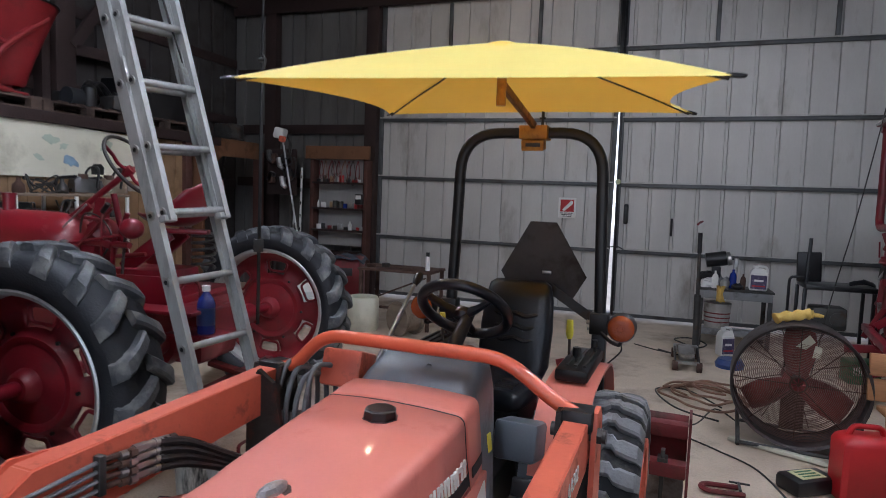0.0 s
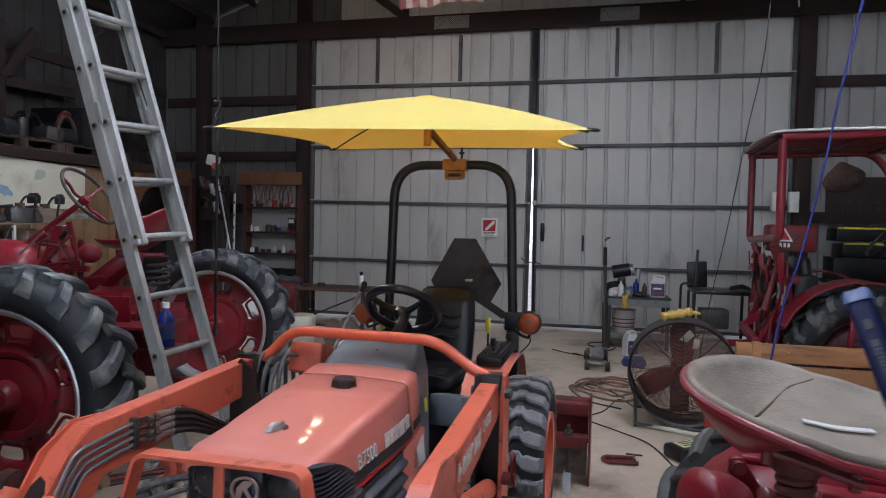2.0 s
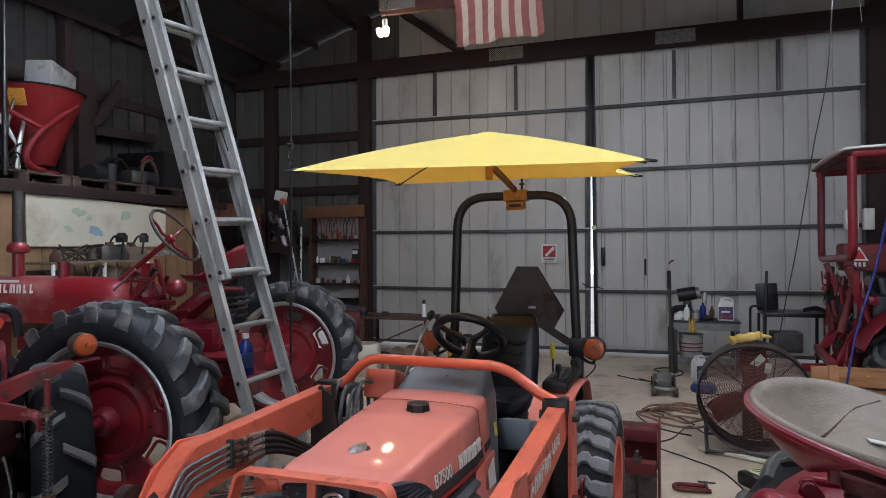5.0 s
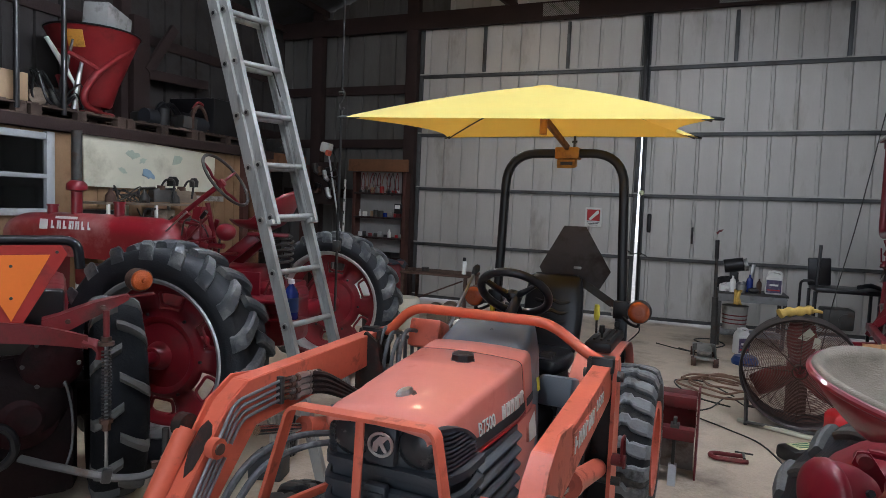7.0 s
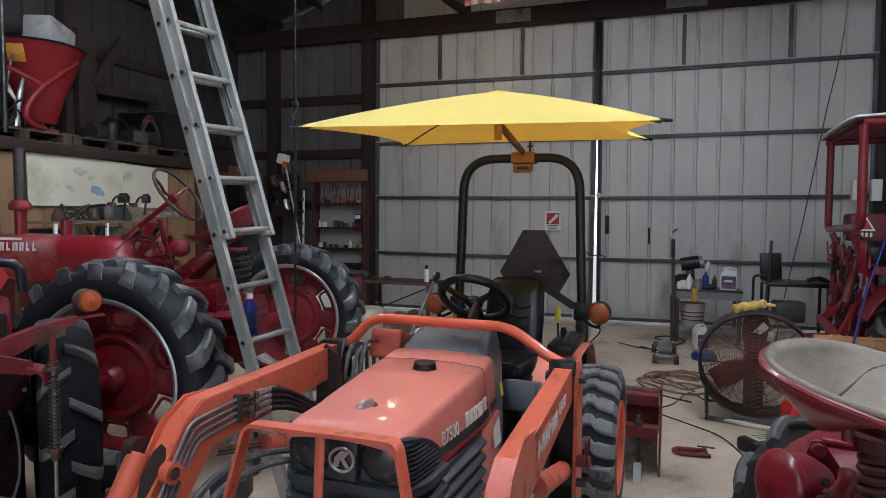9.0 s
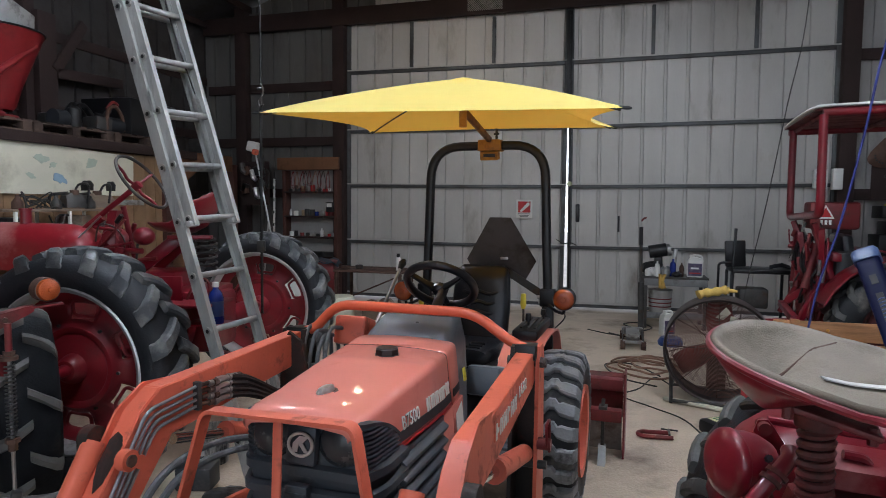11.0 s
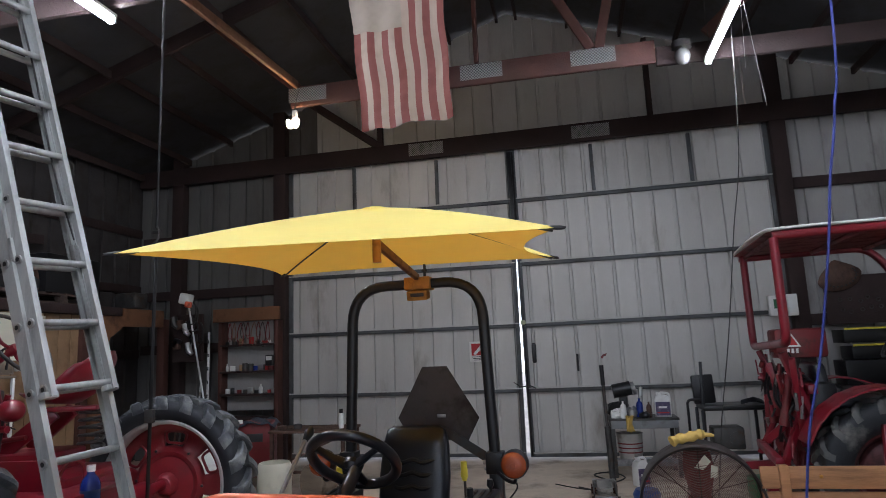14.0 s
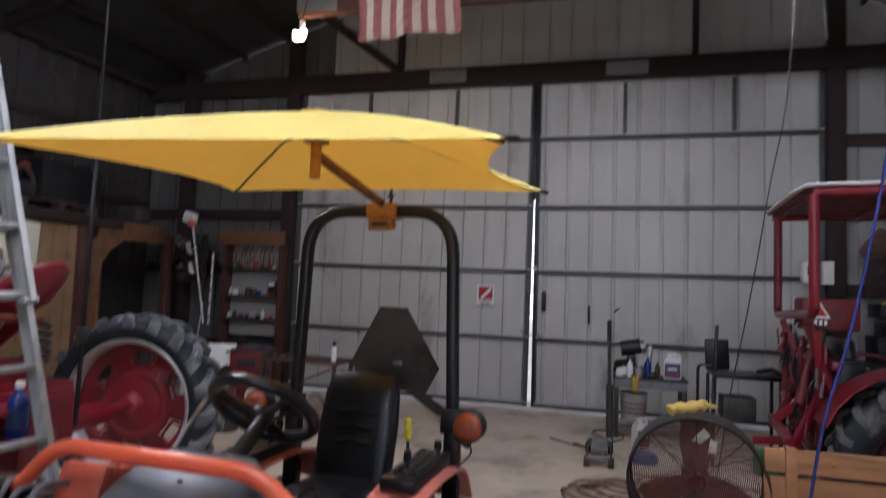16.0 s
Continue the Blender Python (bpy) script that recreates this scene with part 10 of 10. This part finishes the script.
for k, u in enumerate(((1.030, 1.868, 0.940), (1.045, 1.876, 0.954))):
    bm = B()
    cyl(bm, u, (u[0] + 0.007, u[1] + 0.004, u[2] + 0.008), 0.026, None, 14)
    part("pipe_clamp", bm, M["red_dull"], bp_)
bm = B()
tube(bm, smooth_path([(1.085, 1.84, 1.01), (1.088, 1.82, 0.95), (1.078, 1.80, 0.86), (1.07, 1.82, 0.76)]), 0.004, 6)
part("thin_line", bm, M["red_worn"], C)
bm = B()
loft(bm, [[(x, 1.92, z0), (x, 2.08, z0 + 0.012), (x, 2.09, z0 - 0.03), (x, 1.925, z0 - 0.05)] for x, z0 in ((1.165, 0.972), (1.20, 0.968), (1.5, 0.948), (2.0, 0.90))])
part("deck_cover", bm, M["red_dusty"], C, "dusty red deck cover")
bm = B()
tube(bm, [(1.30, 1.90, 0.935), (1.315, 1.885, 0.915), (1.322, 1.878, 0.87)], 0.006, 6)
tube(bm, [(1.30 + 0.010 * math.cos(a * 0.63), 1.90, 0.945 + 0.012 * math.sin(a * 0.63)) for a in range(10)], 0.004, 6, closed=True)
part("pull_ring", bm, M["steel"], C, "bare steel pull ring")
bm = B()
box(bm, (1.50, 1.98, 0.62), (0.80, 0.26, 0.52), None, 0.06)
part("gearbox", bm, M["red_dull"], C, "dull red gearbox housing")
bm = B()
loft(bm, [[(x, 1.50 + 0.11 * math.cos(a), z + 0.035 * math.sin(a)) for a in (0.0, 0.8, 1.57, 2.3, 3.14)] + [(x, 1.39, z - 0.22), (x, 1.61, z - 0.22)] for x, z in ((0.86, 0.93), (0.92, 0.955), (1.02, 0.968), (1.14, 0.962), (1.26, 0.935), (1.34, 0.89))])
part("front_fender", bm, M["red"], C, "rounded red fender", angle=60)
bm = B()
lathe(bm, [(0.20, -0.10), (0.42, -0.115), (0.465, -0.08), (0.475, 0.0), (0.465, 0.08), (0.42, 0.115), (0.20, 0.10), (0.20, -0.10)], pose(1.12, 1.50, 0.475, 90), 40)
part("tyre", bm, M["rubber_clean"], C, "black rear tyre")
# far rear wheel below its fender
whC = part("rear_wheel", lathe(B(), [(0.0, 0.08), (0.08, 0.08), (0.11, 0.03), (0.20, 0.02), (0.30, 0.05), (0.38, 0.02), (0.44, 0.06), (0.46, 0.09)], rot(0, -90, 0), 44), M["red"], C, "red pressed rear wheel", m=pose(1.44, 2.50, 0.53, 0, 0, 90))
tyre(whC, 0.55, 0.22, 0.40, 0.028, 18, Matrix(), "bar", M["rubber_clean"], M["lug_dark"])
bm = B()
rings = []
for x, z in ((0.965, 0.70), (0.98, 0.78), (1.01, 0.86), (1.06, 0.92), (1.12, 0.963), (1.20, 0.995), (1.32, 1.012), (1.50, 1.012), (1.75, 0.99), (2.0, 0.94)):
    rings.append([(x + 0.05, 2.10, z - 0.26), (x + 0.022, 2.12, z - 0.13), (x + 0.008, 2.16, z - 0.045), (x, 2.22, z - 0.008), (x, 2.30, z), (x, 2.37, z - 0.004), (x + 0.01, 2.37, z - 0.022), (x + 0.03, 2.25, z - 0.06)])
loft(bm, rings)
part("fender", bm, M["red"], C, "rounded red fender", angle=60)
# bent lever and red bars further along
bm = B()
tube(bm, rounded_path([(2.08, 2.62, 1.72), (1.845, 2.60, 1.205), (1.985, 2.62, 1.335), (2.2, 2.66, 1.50)], 0.03, 5), 0.017, 10)
part("bent_lever", bm, M["pipe"], C, "bent grey steel lever")
bm = B()
cyl(bm, (2.16, 2.66, 1.45), (2.10, 2.6, 0.75), 0.018)
part("lever_post", bm, M["darksteel"], C)
bm = B()
box(bm, (2.0, 2.3, 0.60), (0.6, 0.8, 0.46), None, 0.08)
part("engine_block", bm, M["red_worn"], C)
for k in range(3):
    bm = B()
    beam(bm, (1.74, 2.52 + 0.05 * k, 0.865 + 0.022 * k), (2.2, 2.62 + 0.05 * k, 0.885 + 0.022 * k), 0.025, 0.022, 0.005)
    part("red_bar", bm, M["red"], C, "red flat bar")
bm = B()
beam(bm, (1.62, 2.44, 0.955), (1.80, 2.52, 0.875), 0.05, 0.03, 0.006)
part("grey_arm", bm, M["pipe"], C, "bare grey arm")

# ---- blue handle leaning in the foreground ----
bh = thing("pry_bar", pose(0, 0, 0), "tall navy blue tube bar with a pale blue cap", "pry bar")
b, d = Vector((1.036, 1.385, 1.516)), Vector((-0.02, 0.186, 0.206)).normalized()
a = b - d * (1.516 / d.z)


def oblong(bm, stations, w, h):
    """A bar of rounded oblong section along the handle."""
    side = d.cross(Vector((0.36, 0.92, 0.0))).normalized()
    face = side.cross(d).normalized()
    rings = []
    for s, k in stations:
        ring = []
        for i in range(16):
            c, q = math.cos(2 * math.pi * (i + 0.5) / 16), math.sin(2 * math.pi * (i + 0.5) / 16)
            ring.append(b - d * s + side * (w * k * math.copysign(abs(c) ** 0.45, c)) + face * (h * k * math.copysign(abs(q) ** 0.45, q)))
        rings.append(ring)
    return loft(bm, rings), side, face


M["navy_bar"] = paint("dark_navy_enamel", (0.0016, 0.0042, 0.034), 0.5, 0, 0.25, 8, 0.03, 60, (0.004, 0.008, 0.034), 0.25, 9)
node_group(M["navy_bar"])[1].inputs["Specular IOR Level"].default_value = 0.15
bm, side, face = oblong(B(), [(0.018, 1.0), ((b - a).length, 1.0)], 0.0162, 0.0105)
handle = part("handle_bar", bm, M["navy_bar"], bh, angle=50)
bm, side, face = oblong(B(), [(0.0, 0.86), (0.004, 1.0), (0.020, 1.0)], 0.0182, 0.0128)
part("end_cap", bm, paint("pale_blue_plastic", (0.055, 0.095, 0.23), 0.4, 0, 0.15, 9, 0.02, 80), bh, "pale blue end cap", angle=40)
bm = B()
for off, l in ((0.058, 0.016), (0.118, 0.072)):
    m = Matrix.Translation(b - d * off - face * 0.0107) @ Matrix((side, d, face)).transposed().to_4x4()
    box(bm, (0, 0, 0), (0.009, l, 0.0012), None, 0.0)
    for v in bm.verts[-8:]:
        v.co = m @ v.co
part("handle_slot", bm, M["bar"], handle, "dark slot in the handle", smooth=False)
bm = B()
tube(bm, [b - d * (0.088 + 0.00052 * k) - face * 0.0085 + side * (0.0048 * math.cos(k * 0.55)) + face * (0.0035 * math.sin(k * 0.55)) for k in range(115)], 0.0009, 5)
part("slot_spring", bm, M["blue"], handle, "thin coil spring in the slot")

# small things on the floor beside the loader
tb = thing("tool_case", pose(-1.545, 3.20, 0, 0, 0, 14), "small dark grey plastic tool case on the floor", "case")
bm = B()
box(bm, (0, 0, 0.065), (0.20, 0.15, 0.13), None, 0.014)
part("case_body", bm, paint("dark_case_plastic", (0.028, 0.030, 0.033), 0.5, 0, 0.2, 9, 0.05, 90, (0.10, 0.095, 0.09), 0.25, 7), tb)
bm = B()
tube(bm, rounded_path([(-0.05, 0, 0.125), (-0.05, 0, 0.165), (0.05, 0, 0.165), (0.05, 0, 0.125)], 0.015, 3), 0.008, 6)
part("case_handle", bm, M["black"], tb)
pl = thing("drip_pail", pose(-1.67, 3.52, 0), "white plastic pail streaked with black drips", "pail")
bm = B()
lathe(bm, [(0.0, 0.004), (0.085, 0.0), (0.10, 0.20), (0.106, 0.20), (0.106, 0.215), (0.098, 0.215), (0.083, 0.01), (0.0, 0.01)], None, 26)
part("pail_body", bm, paint("dripped_white_plastic", (0.55, 0.54, 0.50), 0.5, 0, 0.1, 7, 0, 60, (0.02, 0.02, 0.02), 0.5, 16, stretch=(1, 1, 0.2)), pl, "white pail with dark drips")
# ---- overhead ----


def strip_light(x, y, tube_mat="tube", z=4.28):
    root = thing("strip_light", pose(x, y, z), "lit fluorescent strip light hung from the roof", "strip light", "strip lights")
    bm = B()
    box(bm, (0, 0, 0.045), (0.075, 1.22, 0.035), None, 0.006)
    part("housing", bm, M["white"], root)
    for dx in (0.0,):
        bm = B()
        tube(bm, [(dx, -0.59, 0.0), (dx, 0.59, 0.0)], 0.024, 12)
        part("tube", bm, M[tube_mat], root, "lit white tube")
    for dy in (-0.6, 0.6):
        bm = B()
        box(bm, (0, dy, 0.015), (0.065, 0.02, 0.06), None, 0.004)
        part("end_cap", bm, M["white"], root)
    for dy in (-0.5, 0.5):
        bm = B()
        tube(bm, [(0, dy, 0.07), (0, dy, roof_z(x) - z + 0.03)], 0.003, 5)
        part("hanger", bm, M["cable"], root)
    return root


# the first two fittings hang in view, the other three are added unseen
for x, y, kind in ((2.20, 6.52, "dim_tube"), (-2.72, 4.25, "tube"), (-0.4, 1.5, "tube"), (1.9, 3.3, "added_tube"), (0.2, -2.9, "tube")):
    strip_light(x, y, kind)

bl = thing("bulb_fitting", pose(-2.25, 7.14, 4.16), "pair of bare lit warm bulbs in a hanging socket", "bulb")
bm = B()
tube(bm, smooth_path([(0.02, 0, 0.16), (0.03, 0.01, 0.28), (0.06, 0.02, 0.42)]), 0.004, 6)
part("cord", bm, M["cable"], bl)
bm = B()
cyl(bm, (0.02, 0, 0.08), (0.02, 0, 0.17), 0.03)
cyl(bm, (0.02, 0, 0.09), (-0.02, 0, 0.05), 0.022)
part("socket", bm, M["white"], bl)
for d in (-0.045, 0.035):
    bm = B()
    lathe(bm, [(0.0, -0.055), (0.022, -0.05), (0.034, -0.03), (0.036, -0.005), (0.026, 0.03), (0.016, 0.055)], pose(d, 0, 0.02, 0, 25 if d > 0 else -30, 0), 16)
    part("bulb", bm, M["bulb"], bl, "glowing warm bulb")

gl = thing("globe_fixture", pose(1.97, 7.14, 4.42), "white unlit globe light fixture on the truss", "light fixture")
bm = B()
ball(bm, (0, 0, -0.03), 0.075, (1, 1, 1.15), 18, 12)
part("globe", bm, paint("dusty_globe_glass", (0.13, 0.125, 0.12), 0.35, 0, 0.12, 9, 0, 60, (0.16, 0.15, 0.14), 0.4, 7), gl)
bm = B()
cyl(bm, (0, 0, 0.05), (0, 0, 0.12), 0.095)
part("base", bm, M["darksteel"], gl)

# the faded flag, hung lengthwise
fl = thing("flag", pose(-0.46, 5.40, 0, 0, 0, 6), "faded red and white striped flag hung lengthwise from the roof", "flag")
TOPZ, BOTZ, W0, W1 = 4.92, 3.345, 0.79, 0.73


def flag_point(u, v):
    """u across, v down."""
    w = W0 + (W1 - W0) * v
    amp = 0.006 + 0.014 * v
    x = (u - 0.5) * w - 0.09 * (1 - v) + 0.004 * math.sin(u * 21 + v * 2) * v + 0.006 * math.sin(v * 17 + u * 3)
    y = amp * math.sin(u * 22 + 1.3 * math.sin(v * 3)) + 0.02 * v * math.sin(u * 9)
    # crosswise puckers, slanting, strongest along the seams
    seam = 0.5 + 0.5 * math.sin(u * 13 * 2 * math.pi)
    y += (0.0022 + 0.0030 * seam) * math.sin(v * 96 + u * 22 + 2.2 * math.sin(v * 11 + u * 6)) * min(1.0, 0.25 + 1.5 * v)
    z = TOPZ + (BOTZ - TOPZ) * v + 0.008 * math.sin(u * 13) * v + 0.07 * (u - 0.4) * v
    return (x, y, z)


for k in range(13):
    u0, u1 = k / 13, (k + 1) / 13
    v0 = 0.48 if k < 7 else 0.0
    bm = B()
    rows = [[flag_point(u0 + (u1 - u0) * i / 4, v0 + (1 - v0) * j / 90) for i in range(5)] for j in range(91)]
    loft(bm, rows, caps=False, closed=False)
    part("stripe", bm, M["flag_red"] if k % 2 == 0 else M["flag_white"], fl, "faded red stripe" if k % 2 == 0 else "faded white stripe", angle=80)
bm = B()
rows = [[flag_point(7 / 13 * i / 28, 0.48 * j / 50) for i in range(29)] for j in range(51)]
loft(bm, rows, caps=False, closed=False)
part("canton", bm, M["flag_canton"], fl, "bleached plain canton", angle=80)
bm = B()
cyl(bm, (-0.45, 0, TOPZ), (0.45, 0, TOPZ), 0.012)
part("hanging_rod", bm, M["cable"], fl)
for x in (-0.4, 0.4):
    bm = B()
    cyl(bm, (x, 0, TOPZ), (x, 0, roof_z(-0.46 + x) - 0.04), 0.004, None, 6)
    part("hanging_cord", bm, M["cable"], fl)

# lifting strap with hook near the ladder
st = thing("lifting_strap", pose(-1.485, 3.80, -0.04), "dark hanging rope and strap with a steel hook", "strap")
bm = B()
tube(bm, [(0.02, 0, roof_z(1.46) - 0.1), (0, 0, 2.35)], 0.0065, 6)
part("rope", bm, M["black"], st)
bm = B()
tube(bm, smooth_path([(0, 0, 2.36), (0.018, 0, 2.32), (0.0, 0, 2.28), (-0.018, 0, 2.26), (-0.006, 0, 2.22), (0.018, 0, 2.235)]), 0.007, 8)
cyl(bm, (-0.018, 0, 2.33), (0.018, 0, 2.33), 0.012)
part("hook", bm, M["darksteel"], st, "steel hook")
bm = B()
beam(bm, (0.0, 0, 2.22), (-0.01, 0, 0.92), 0.024, 0.006, 0.001)
part("webbing", bm, M["black"], st, "black webbing")
bm = B()
box(bm, (-0.01, 0, 1.35), (0.05, 0.03, 0.07), None, 0.006)
part("buckle", bm, M["darksteel"], st)

# blue rope and black cord
bm = B()
tube(bm, smooth_path([(2.14, 4.0, roof_z(2.14) - 0.08), (2.055, 4.0, 3.2), (2.00, 4.0, 2.63), (1.94, 4.0, 2.3), (1.89, 4.0, 1.97), (1.80, 4.0, 1.5), (1.70, 4.0, 1.1), (1.63, 4.02, 0.5), (1.60, 4.0, 0.02), (1.75, 4.05, 0.012), (1.85, 3.95, 0.012)]), 0.006, 6)
solo("blue_rope", bm, M["rope_blue"], "bright blue rope hanging slack from the roof", "rope")
bm = B()
tube(bm, smooth_path([(2.36, 6.8, 4.5), (2.22, 6.5, 3.2), (2.105, 6.5, 2.5), (2.03, 6.5, 2.0), (1.95, 6.5, 1.5), (1.85, 6.55, 0.9), (1.79, 6.7, 0.25), (1.75, 6.75, 0.014), (1.6, 6.8, 0.012)]), 0.0045, 6)
solo("hanging_cord", bm, M["cable"], "black extension cord hanging down to the floor", "cord")
bm = B()
tube(bm, [(2.24, 5.95, 4.27), (2.30, 5.9, 3.35)], 0.0022, 5)
tube(bm, [(2.22, 5.95, 4.27), (2.20, 5.96, 3.7)], 0.0016, 5)
solo("pull_cord", bm, M["white"], "pale pull cord below the strip light", "cord")
